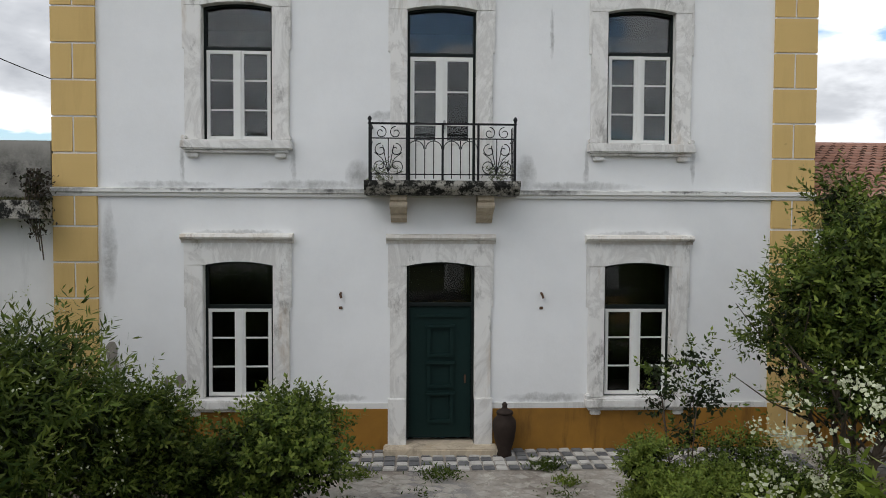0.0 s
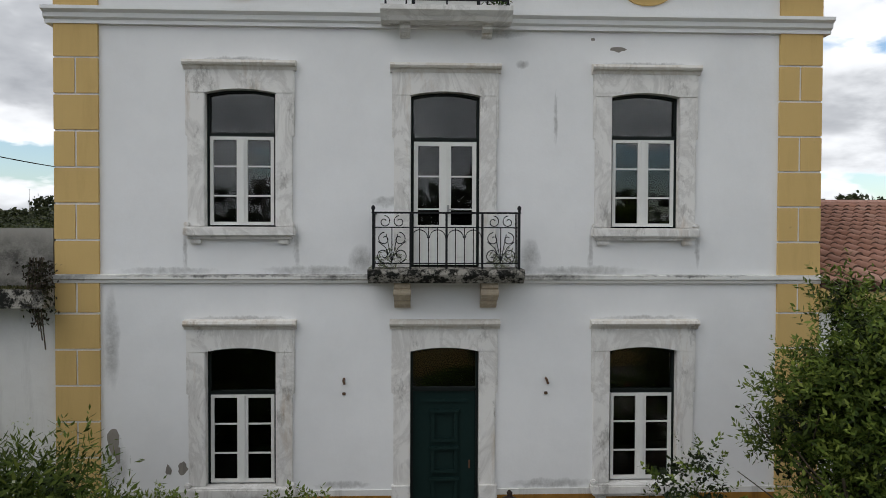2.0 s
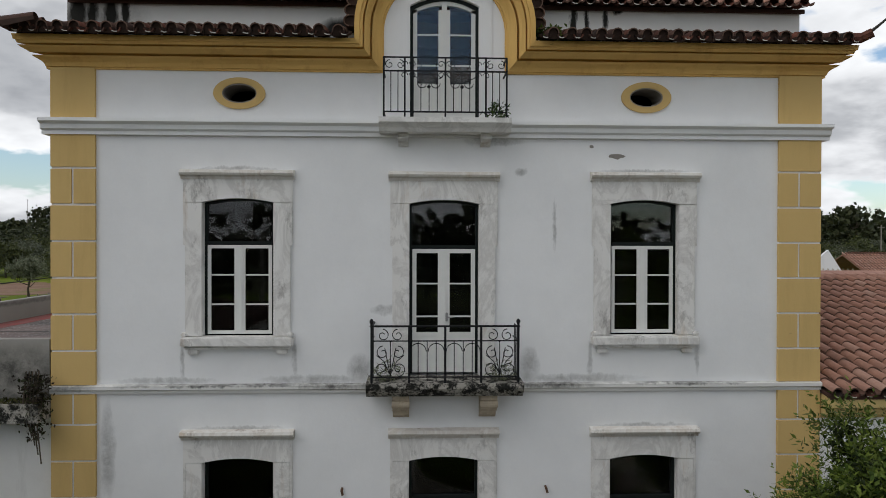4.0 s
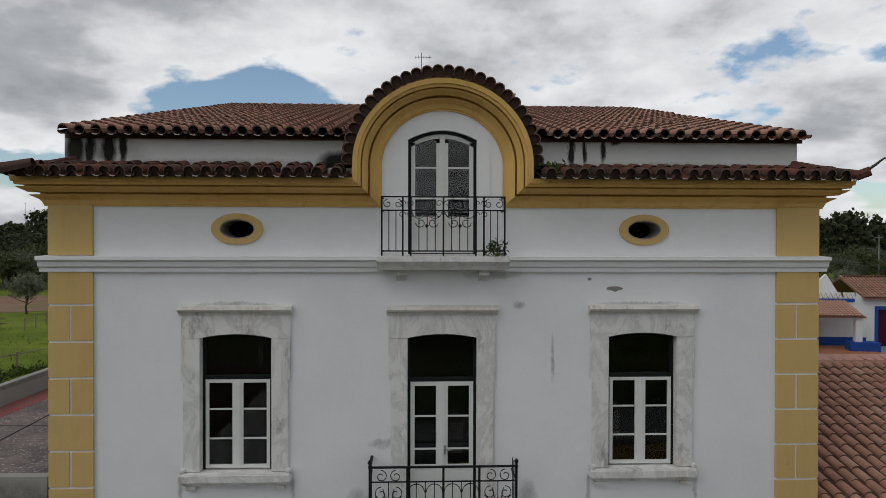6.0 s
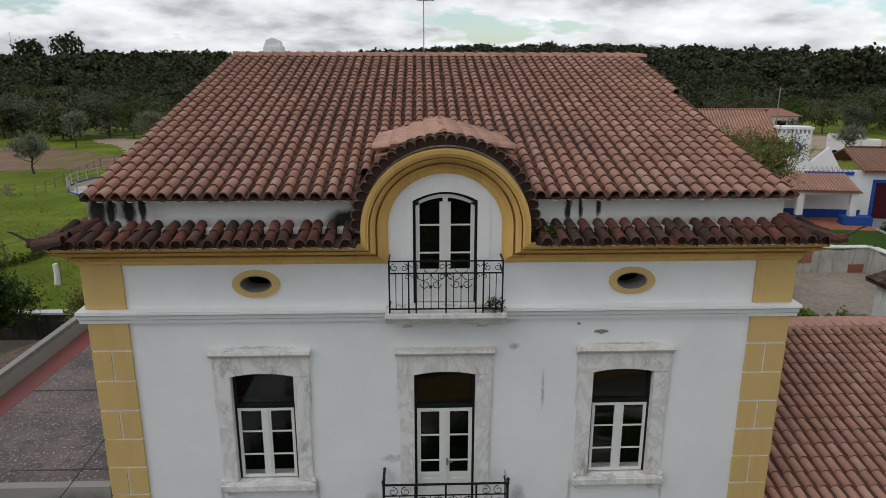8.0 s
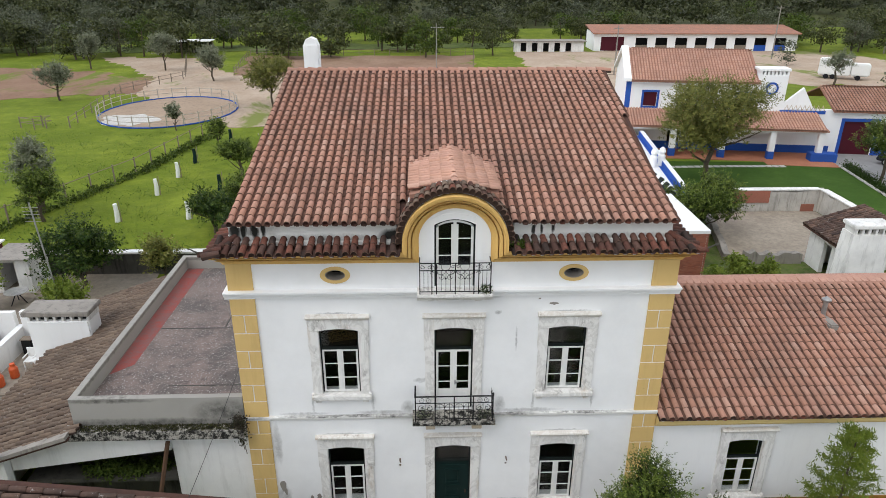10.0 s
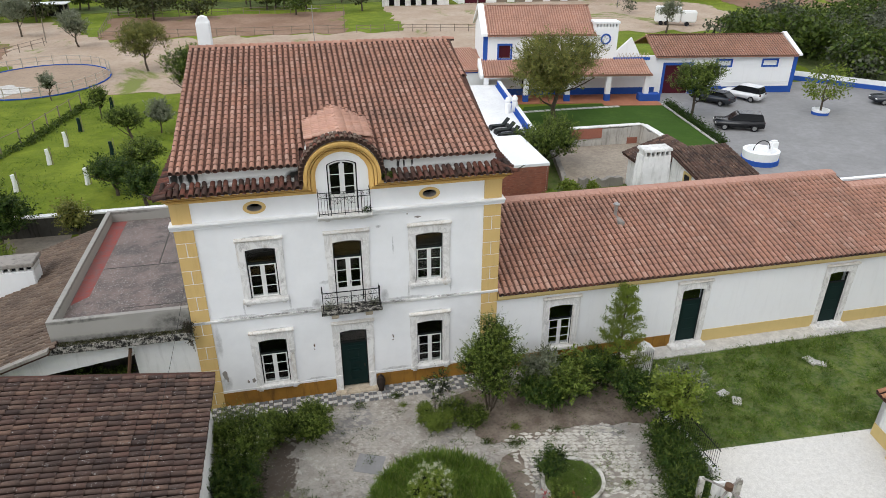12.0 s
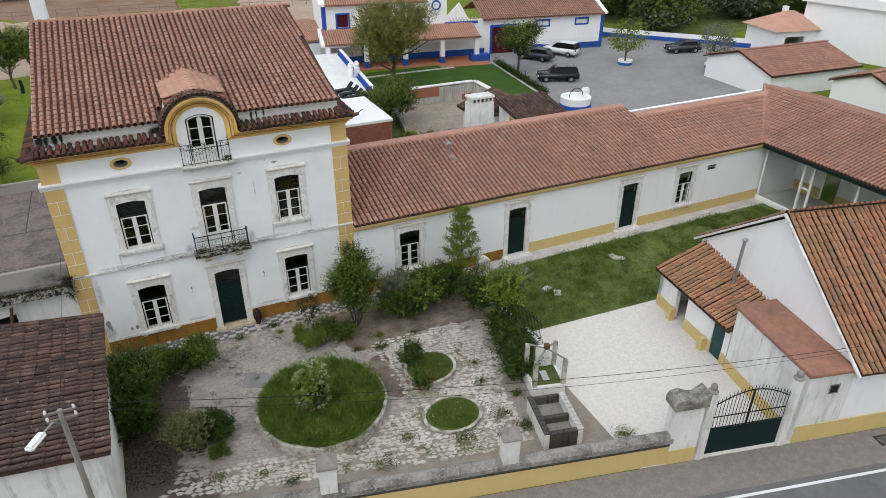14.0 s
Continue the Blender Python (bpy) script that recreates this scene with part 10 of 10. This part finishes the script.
# ---- cross wing with glazed veranda at the end ----
slope_roof("roof_cross_wing", "orange tile roof of the cross wing", [(36.5, 0.0, 4.25), (36.5, -12.0, 4.25), (43, -12.0, 5.9), (43, 6.0, 5.9)], M_TILE, M_CHANNEL)
slope_roof("roof_cross_wing_back", "rear orange tile roof of the cross wing", [(49.5, -12.0, 4.25), (49.5, 6.0, 4.25), (43.02, 6.0, 5.9), (43.02, -12.0, 5.9)], M_TILE, M_CHANNEL)
cw = bpy.data.objects["roof_cross_wing"]
tile_field(cw, (36.5, 6.0, 4.25), (0, -1, 0), (6.5, 0, 1.65), 23, 16, M_TILE, 0, 0.26, 0.42, keep=lambda c, r: 0.42 * r * 0.969 > 1.083 * (6.0 - 0.26 * (c + 0.5)) - 0.1)
part("valley", tube(bmesh.new(), [(36.4, -0.1, 4.36), (43.0, 6.0, 6.0)], 0.13, 8), M_TILE, cw, "mortared valley between the roofs")
vr = thing("veranda", "glazed veranda with white posts and a dark green fascia", "veranda", "", "structure", at=(38.5, -4, 0))
part("fascia", boxes((36.45, -12.0, 4.0, 36.62, -0.25, 4.22)), M_GREEN_DOOR, vr)
part("floor", boxes((37.3, -12, -0.1, 41, -0.1, 0.12)), M_PAVER, vr)
part("back_wall", holed_wall(bmesh.new(), -12, 0, 0, 4.2, [(-3.4, -2.2, 0, 2.4)], 40.9, 41.1, Matrix(((0, 1, 0, 0), (1, 0, 0, 0), (0, 0, 1, 0), (0, 0, 0, 1)))), M_WHITE, vr)
part("plinth", boxes((40.86, -2.2, 0.12, 40.898, -0.1, 0.9), (40.86, -12, 0.12, 40.898, -3.4, 0.9)), M_PALE_YELLOW, vr)
part("kerb", soft_box(37.1, -12, -0.05, 37.3, -0.05, 0.35, 0.02), M_WHITE, vr)
for y in (-0.2, -3.2, -3.9, -7.0, -10.0):
    part("post", soft_box(37.12, y - 0.07, 0.3, 37.26, y + 0.07, 4.1, 0.01), M_SASH, vr)
part("rail", boxes((37.14, -3.9, 2.1, 37.24, -3.2, 2.2)), M_SASH, vr)
for ya, yb in ((-3.13, -0.27), (-6.93, -3.97), (-9.93, -7.07)):
    p = part("pane", boxes((37.18, ya, 0.36, 37.19, yb, 4.0)), M_GLASS, vr)
    p.visible_shadow = False
part("downpipe", tube(bmesh.new(), [(37.3, -0.12, 0.0), (37.3, -0.12, 4.0)], 0.05, 6), M_SASH, vr)

# ---- pool terrace, brick wall, ruined yard ----
slab("pool_terrace", [(9, 19.6), (17.2, 19.6), (17.25, 26.0), (18.9, 26.05), (19.4, 27.2), (21.8, 47), (16, 47.5), (9, 46)], -0.1, 2.0, M_WHITE_WORN, "raised white paved pool terrace", "terrace")
slab("pool_house_roof", [(13.2, 19.0), (17.25, 19.0), (17.25, 25.9), (14.6, 25.9)], 2.8, 3.0, M_WHITE, "flat white roof by the pool terrace", "roof")
setting("wall_pool_blue", boxes((0, 0, 2.0, 19.6, 0.35, 2.5), m=Matrix.Translation((19.4, 27.2, 0)) @ Matrix.Rotation(math.atan2(12.8, 1.6), 4, 'Z')), M_WHITE, "white pool terrace parapet", "wall")
setting("trim_pool_blue", boxes((0, 0.36, 2.0, 19.6, 0.42, 2.45), (0, 0.42, 2.0, 19.6, 0.62, 2.012), m=Matrix.Translation((19.4, 27.2, 0)) @ Matrix.Rotation(math.atan2(12.8, 1.6), 4, 'Z')), M_BLUE, "blue painted strip along the parapet", "trim")
bw = thing("brick_wall", "bare red brick wall of the pool building", "wall", "", "structure", at=(15, 19.0, 0))
part("core", boxes((13.2, 19.05, -0.1, 17.1, 19.3, 2.8), (16.95, 19.3, -0.1, 17.2, 26, 2.8)), M_MORTAR, bw)
mesh_b = bpy.data.meshes.new("brick")
bm = soft_box(-0.115, -0.03, -0.032, 0.115, 0.03, 0.032, 0.006)
bm.to_mesh(mesh_b)
bm.free()
mesh_b.materials.append(M_BRICK)
bv, bf, base = [], [], 0
cube = np.array([(x, y, z) for z in (-0.035, 0.035) for x, y in ((-0.118, -0.03), (0.118, -0.03), (0.118, 0.03), (-0.118, 0.03))])
cf = [(3, 2, 1, 0), (4, 5, 6, 7), (0, 1, 5, 4), (1, 2, 6, 5), (2, 3, 7, 6), (3, 0, 4, 7)]
for r in range(36):
    for c in range(16):
        x = 13.3 + 0.25 * c + 0.125 * (r % 2)
        if x > 17.1:
            continue
        bv.append(cube + np.array((x, 19.04, 0.05 + 0.078 * r)))
        bf.extend(tuple(i + base for i in f) for f in cf)
        base += 8
    for c in range(27):
        y = 19.2 + 0.25 * c + 0.125 * (r % 2)
        bv.append(cube[:, [1, 0, 2]] + np.array((17.21, y, 0.05 + 0.078 * r)))
        bf.extend(tuple(i + base for i in f) for f in cf)
        base += 8
me = bpy.data.meshes.new("bricks")
me.from_pydata(np.concatenate(bv).tolist(), [], bf)
tagged(link("bricks", me, M_BRICK, bw, "courses of red brick"), kind="stuff")
for k, (x, y) in enumerate(((19.3, 35.8), (20.1, 36.2))):
    u = thing("pool_urn", "white ball-topped pillar by the pool", "pillar", "pool pillars", at=(x, y, 2.0))
    part("shaft", lathe(bmesh.new(), [(0.28, 0), (0.3, 0.9), (0.2, 1.0), (0.3, 1.2), (0.22, 1.45), (0.05, 1.6)], (x, y, 2.0), 14), M_WHITE, u)

slab("ground_ruin", [(19.8, 21.0), (30.4, 21.0), (30.4, 30.3), (22.6, 30.3), (21.0, 26.0)], -0.1, 0.03, M_YARD, "bare earth floor of the ruined yard", "ground")
RU = [((21.6, 30.5), (30.7, 30.5), 1.7, M_RUIN), ((30.7, 30.7), (30.7, 24.4), 1.75, M_RUIN), ((19.6, 21.2), (21.8, 30.3), 0.6, M_CONCRETE), ((20.5, 20.9), (24.2, 20.9), 0.8, M_CONCRETE)]
for k, (a, b, h, mat) in enumerate(RU):
    m = Matrix.Translation((*a, 0)) @ Matrix.Rotation(math.atan2(b[1] - a[1], b[0] - a[0]), 4, 'Z')
    L = math.hypot(b[0] - a[0], b[1] - a[1])
    rr = random.Random(k)
    top = [(L * i / 12, h + rr.uniform(-0.25, 0.1)) for i in range(12, -1, -1)]
    setting("wall_ruin", prism(bmesh.new(), [(0, -0.1), (L, -0.1), *top], -0.2, 0.2, "y", m), mat, "crumbling wall of the ruined yard", "wall")
setting("wall_ruin_coping", boxes((21.6, 30.22, 1.72, 30.5, 30.78, 1.80), (30.42, 24.4, 1.72, 30.98, 30.22, 1.80)), M_WHITE_OLD, "pale coping of the ruined yard wall", "coping")
setting("wall_ruin_brick", boxes((21.7, 30.22, 0.75, 26.6, 30.295, 1.68), (29.2, 30.22, 0.0, 30.2, 30.295, 0.6)), M_BRICK, "exposed brick patch in the ruined wall", "wall")
for xa, xb in ((25.75, 26.0), (29.75, 30.0)):
    m = Matrix(((0, 1, 0, 0), (1, 0, 0, 0), (0, 0, 1, 0), (0, 0, 0, 1)))
    bm = prism(bmesh.new(), [(11.9, -0.1), (16.8, -0.1), (16.8, 3.78), (11.9, 2.90)], xa, xb, "y", m)
    setting("wall_rear_shed", bm, M_WHITE_OLD, "white end wall of the shed behind the wing", "wall")
setting("wall_rear_shed_long", boxes((26.0, 11.9, -0.1, 29.75, 12.15, 2.9), (26.0, 16.6, -0.1, 29.75, 16.8, 3.78)), M_WHITE_OLD, "white long walls of the shed behind the wing", "wall")
w = thing("window_shed", "small dark shed window in a yellow surround", "window", "", "structure", at=(25.75, 14.6, 2.0))
part("surround", boxes((25.71, 14.1, 2.0, 25.745, 15.1, 3.15)), M_PALE_YELLOW, w)
part("pane", boxes((25.69, 14.3, 2.1, 25.705, 14.9, 2.98)), M_DARKNESS, w)
slope_roof("roof_rear_shed", "dark old tile roof of the shed behind the wing", [(25.55, 11.5, 2.95), (30.4, 11.5, 2.95), (29.9, 17.2, 4.0), (25.45, 17.0, 4.0)], M_TILE_OLD, M_CHANNEL)
bm = boxes((24.55, 17.5, -0.1, 24.8, 18.6, 2.42), (24.55, 19.4, -0.1, 24.8, 21.0, 2.42), (24.55, 18.6, 2.0, 24.8, 19.4, 2.42), (27.2, 17.5, -0.1, 27.45, 21.0, 3.5), (24.8, 17.5, -0.1, 27.2, 17.7, 2.42), (24.8, 20.8, -0.1, 27.2, 21.0, 2.42))
setting("wall_rear_leanto", bm, M_WHITE_OLD, "white walls of the low lean-to beside the ruin", "wall")
slope_roof("roof_rear_leanto", "dark old tile roof of the low lean-to", [(24.15, 21.3, 2.5), (24.15, 17.25, 2.5), (27.6, 17.25, 3.65), (27.6, 21.0, 3.65)], M_TILE_OLD, M_CHANNEL)


def sun_lounger(x, y, z, turn):
    t = thing("sun_lounger", "dark grey woven sun lounger on the white pool terrace", "sun lounger", "pool loungers", at=(x, y, z))
    m = Matrix.Translation((x, y, z)) @ Matrix.Rotation(radians(turn), 4, 'Z')
    over = [(-1.0 + 0.1 * k, 0.30 + 0.05 * math.sin(0.36 * k + 0.6) - (0.14 if k in (0, 20) else 0)) for k in range(21)]
    under = [(0.90 - 0.1 * k, 0.24 - 0.17 * ((0.90 - 0.1 * k) / 0.9) ** 4) for k in range(19)]
    part("frame", prism(bmesh.new(), [(-1.0, 0.0), *over, (1.0, 0.0), (0.92, 0.0), *under, (-0.92, 0.0)], -0.34, 0.34, "y", m), M_IRON, t, "arched woven body")
    part("mattress", soft_box(-0.9, -0.3, 0.33, 0.35, 0.3, 0.385, 0.02, m), M_FRAME_DARK, t)
    part("backrest", soft_box(0.0, -0.32, 0.0, 0.78, 0.32, 0.07, 0.03, m @ Matrix.Translation((0.3, 0, 0.33)) @ Matrix.Rotation(radians(-48), 4, 'Y')), M_FRAME_DARK, t)


for lx, ly in ((17.1, 31.0), (17.2, 29.7), (17.2, 28.5), (17.1, 27.4), (16.95, 26.4)):
    sun_lounger(lx, ly, 2.0, 6)

# ---- neighbour's yard beside the lean-to ----
slab("ground_yard", [(-34, 2), (-15.2, -0.5), (-15.2, 13.8), (-16.0, 20.3), (-34, 20.3)], -0.1, 0.0, M_YARD, "worn concrete yard of the neighbours", "yard")
setting("yard_wall_back", boxes((-24.6, 20.3, -0.1, -9.5, 20.6, 1.35)), M_SLAB, "dark-faced boundary wall towards the field", "wall")
setting("yard_wall_coping", boxes((-24.6, 20.2, 1.352, -9.5, 20.7, 1.46)), M_WHITE_OLD, "pale coping of the boundary wall", "coping")
bm = boxes((-32, 11.9, -0.1, -19.75, 12.15, 1.9), (-19.45, 11.9, -0.1, -16.0, 12.15, 1.95), (-19.75, 4.3, -0.1, -19.45, 12.15, 1.15), (-26, 4.05, -0.1, -17.3, 4.3, 1.0), (-16.2, 8.0, -0.1, -16.0, 11.9, 1.95))
setting("yard_wall", bm, M_WHITE_WORN, "whitewashed yard walls with grey stains", "wall")
ys = thing("yard_shed", "small white-roofed garden shed with dark red walls", "shed", at=(-26.3, 20, 0))
part("wall", boxes((-27.3, 19.1, -0.05, -25.3, 19.25, 2.0), (-27.3, 19.25, -0.05, -27.15, 20.9, 2.0), (-25.45, 19.25, -0.05, -25.3, 20.9, 2.0)), M_MAROON, ys)
part("roof", soft_box(-27.5, 18.8, 2.0, -25.1, 21.0, 2.1, 0.02), M_PLASTIC_WHITE, ys)
hut = thing("garden_hut", "white hut with a dark open doorway in the yard", "hut", at=(-23, 18.7, 0))
part("wall", holed_wall(bmesh.new(), -24.2, -22.2, -0.05, 2.1, [(-23.9, -23.0, 0, 1.9)], 17.9, 18.05), M_WHITE_OLD, hut)
part("side", boxes((-24.2, 18.05, -0.05, -24.05, 19.9, 2.1)), M_WHITE_WORN, hut)
part("side", boxes((-22.35, 18.05, -0.05, -22.2, 19.9, 2.1)), M_WHITE_WORN, hut)
part("back", boxes((-24.05, 19.75, -0.05, -22.35, 19.9, 2.1)), M_DARKNESS, hut)
part("roof", soft_box(-24.4, 17.6, 2.1, -22.0, 20.1, 2.2, 0.02), M_CONCRETE, hut)
tb = thing("round_table", "round mosaic garden table on iron legs", "table", at=(-22.4, 16.6, 0))
part("top", lathe(bmesh.new(), [(0.6, 0.72), (0.62, 0.74), (0.6, 0.76)], (-22.4, 16.6, 0), 20), M_PAVER, tb)
for k in range(3):
    a = 2.1 * k
    part("leg", tube(bmesh.new(), [(-22.4 + 0.45 * math.cos(a), 16.6 + 0.45 * math.sin(a), 0), (-22.4, 16.6, 0.72)], 0.03, 5), M_IRON, tb)
for k, (x, y) in enumerate(((-18.85, 8.5), (-18.6, 9.2))):
    g = thing("gas_bottle", "orange gas bottle standing in the yard", "gas bottle", "gas bottles", at=(x, y, 0))
    part("body", lathe(bmesh.new(), [(0.15, 0), (0.19, 0.05), (0.19, 0.5), (0.12, 0.6), (0.05, 0.62)], (x, y, 0), 14), M_ORANGE, g)
    part("collar", lathe(bmesh.new(), [(0.11, 0.6), (0.11, 0.74)], (x, y, 0), 10), M_ORANGE, g)
ch = thing("garden_chair", "white plastic garden chair among the clutter", "chair", at=(-18.2, 10.1, 0))
part("seat", soft_box(-18.5, 9.8, 0.4, -17.95, 10.35, 0.45, 0.02), M_PLASTIC_WHITE, ch)
part("backrest", soft_box(-18.5, 10.3, 0.45, -17.95, 10.36, 0.92, 0.02), M_PLASTIC_WHITE, ch)
for x in (-18.46, -17.99):
    for y in (9.84, 10.32):
        part("leg", boxes((x - 0.025, y - 0.025, 0, x + 0.025, y + 0.025, 0.4)), M_PLASTIC_WHITE, ch)
    part("armrest", soft_box(x - 0.035, 9.8, 0.62, x + 0.035, 10.35, 0.66, 0.01), M_PLASTIC_WHITE, ch)
so = thing("garden_sofa", "old dark blue two-seat sofa against the yard wall", "sofa", at=(-21.5, 11.3, 0))
part("base", soft_box(-22.4, 10.8, 0.05, -20.6, 11.6, 0.32, 0.05), M_NAVY, so)
for x in (-22.1, -21.3):
    part("cushion", soft_box(x - 0.1, 10.75, 0.32, x + 0.72, 11.45, 0.5, 0.07), M_NAVY, so)
part("backrest", soft_box(-22.4, 11.4, 0.3, -20.6, 11.75, 1.0, 0.1), M_NAVY, so)
for x in (-22.55, -20.7):
    part("armrest", soft_box(x, 10.8, 0.05, x + 0.25, 11.6, 0.68, 0.08), M_NAVY, so)
for k, (x, y, r) in enumerate(((-21.7, 9.4, 0.2), (-20.3, 8.2, 0.22), (-19.15, 6.3, 0.24), (-20.2, 6.0, 0.2), (-18.9, 7.3, 0.26), (-20.4, 9.6, 0.2), (-21.6, 10.3, 0.2))):
    pt = thing("flower_pot", "clay flower pot with a leafy green plant", "flower pot", "yard pots", at=(x, y, 0))
    part("pot", lathe(bmesh.new(), [(r * 0.7, 0), (r, r * 1.6), (r * 1.1, r * 1.65), (r * 0.9, r * 1.62)], (x, y, 0), 12), M_BRICK if k % 2 else M_PLASTIC_WHITE, pt)
    q, o = crown_points(np.random.default_rng(640 + k), (x, y, r * 1.6 + 0.3), (0.38, 0.38, 0.34), 12, 500, 0.42, 0.3)
    leaf_mesh("leaves", q, 0.13, 650 + k, M_LEAF, pt, out=o)
bn = thing("wash_basin", "red plastic wash basin on the yard floor", "basin", at=(-18.9, 5.65, 0))
part("bowl", lathe(bmesh.new(), [(0.22, 0), (0.32, 0.16), (0.34, 0.17), (0.29, 0.15), (0.2, 0.03)], (-18.9, 5.65, 0), 16), M_RED_PLASTIC, bn)
po = thing("clothes_pole", "grey timber pole laid across the yard walls", "pole", at=(-20.5, 6.1, 1.0))
part("beam", boxes((-24.5, 6.05, 1.16, -16.6, 6.17, 1.26)), M_WOOD, po)
for k, (x, y, w, d, h, mt) in enumerate(((-19.0, 11.3, 0.5, 0.35, 0.8, M_DARKNESS), (-18.3, 11.45, 0.4, 0.3, 0.95, M_IRON), (-17.4, 11.2, 0.5, 0.4, 0.7, M_MAROON), (-17.1, 10.2, 0.45, 0.5, 0.75, M_DARKNESS), (-18.0, 11.2, 0.3, 0.3, 0.6, M_WOOD), (-16.8, 9.2, 0.5, 0.6, 0.8, M_IRON))):
    cr = thing("crate", "dark stacked crate of household clutter", "crate", "yard clutter", at=(x, y, 0))
    part("side", soft_box(x - w / 2, y - d / 2, 0, x + w / 2, y + d / 2, h, 0.04), mt, cr)
    part("lid", soft_box(x - w / 2 - 0.03, y - d / 2 - 0.02, h, x + w / 2 + 0.03, y + d / 2 + 0.02, h + 0.05, 0.02), M_WOOD if k % 3 == 0 else mt, cr)
tarp = thing("drying_sheet", "white sheet hung over the low yard wall", "sheet", at=(-19.6, 8.8, 1.15))
bm = bmesh.new()
prev = None
for i in range(9):
    y = 8.2 + 0.17 * i
    row = [bm.verts.new((-19.42 + 0.04 * math.sin(i * 1.9) + d, y, z)) for d, z in ((0.05, 0.25), (0.07, 0.8), (0.02, 1.18), (-0.38, 1.18), (-0.42, 0.6))]
    if prev:
        for k in range(4):
            bm.faces.new((prev[k], prev[k + 1], row[k + 1], row[k]))
    prev = row
ob = part("cloth", bm, M_PLASTIC_WHITE, tarp)
ob.modifiers.new("thickness", 'SOLIDIFY').thickness = 0.02
mast = thing("aerial_mast", "tall thin aerial mast beside the yard tree", "antenna", at=(-18.9, 14.6, 0))
part("mast", tube(bmesh.new(), [(-18.9, 14.6, 0), (-19.3, 14.6, 6.6)], 0.04, 6), M_GALV, mast)
for k in range(5):
    part("rod", boxes((-19.7, 14.59, 5.6 + 0.18 * k, -18.9, 14.61, 5.62 + 0.18 * k)), M_GALV, mast)
# fallen greenery and old boards in the gap under the terrace ledge
q, o = crown_points(np.random.default_rng(660), (-9.9, 0.75, 2.0), (1.5, 0.5, 0.3), 30, 4000, 0.36, 1.0)
gp = thing("gap_bush", "green weeds filling the gap under the terrace", "bush", at=(-9.9, 0.75, 1.9))
leaf_mesh("leaves", q[q[:, 2] > 1.9], 0.13, 661, M_LEAF, gp, out=o[q[:, 2] > 1.9])

# unseen trees added behind the viewer, so the windows reflect something dark
rng = random.Random(31)
woodland("street_wood", "unseen trees added across the street for dark window reflections", [(-75 + 7.5 * k + rng.uniform(-2, 2), -52 - rng.uniform(0, 10), rng.uniform(4, 6), rng.uniform(9, 13)) for k in range(24)], 1.2, 260, 700)
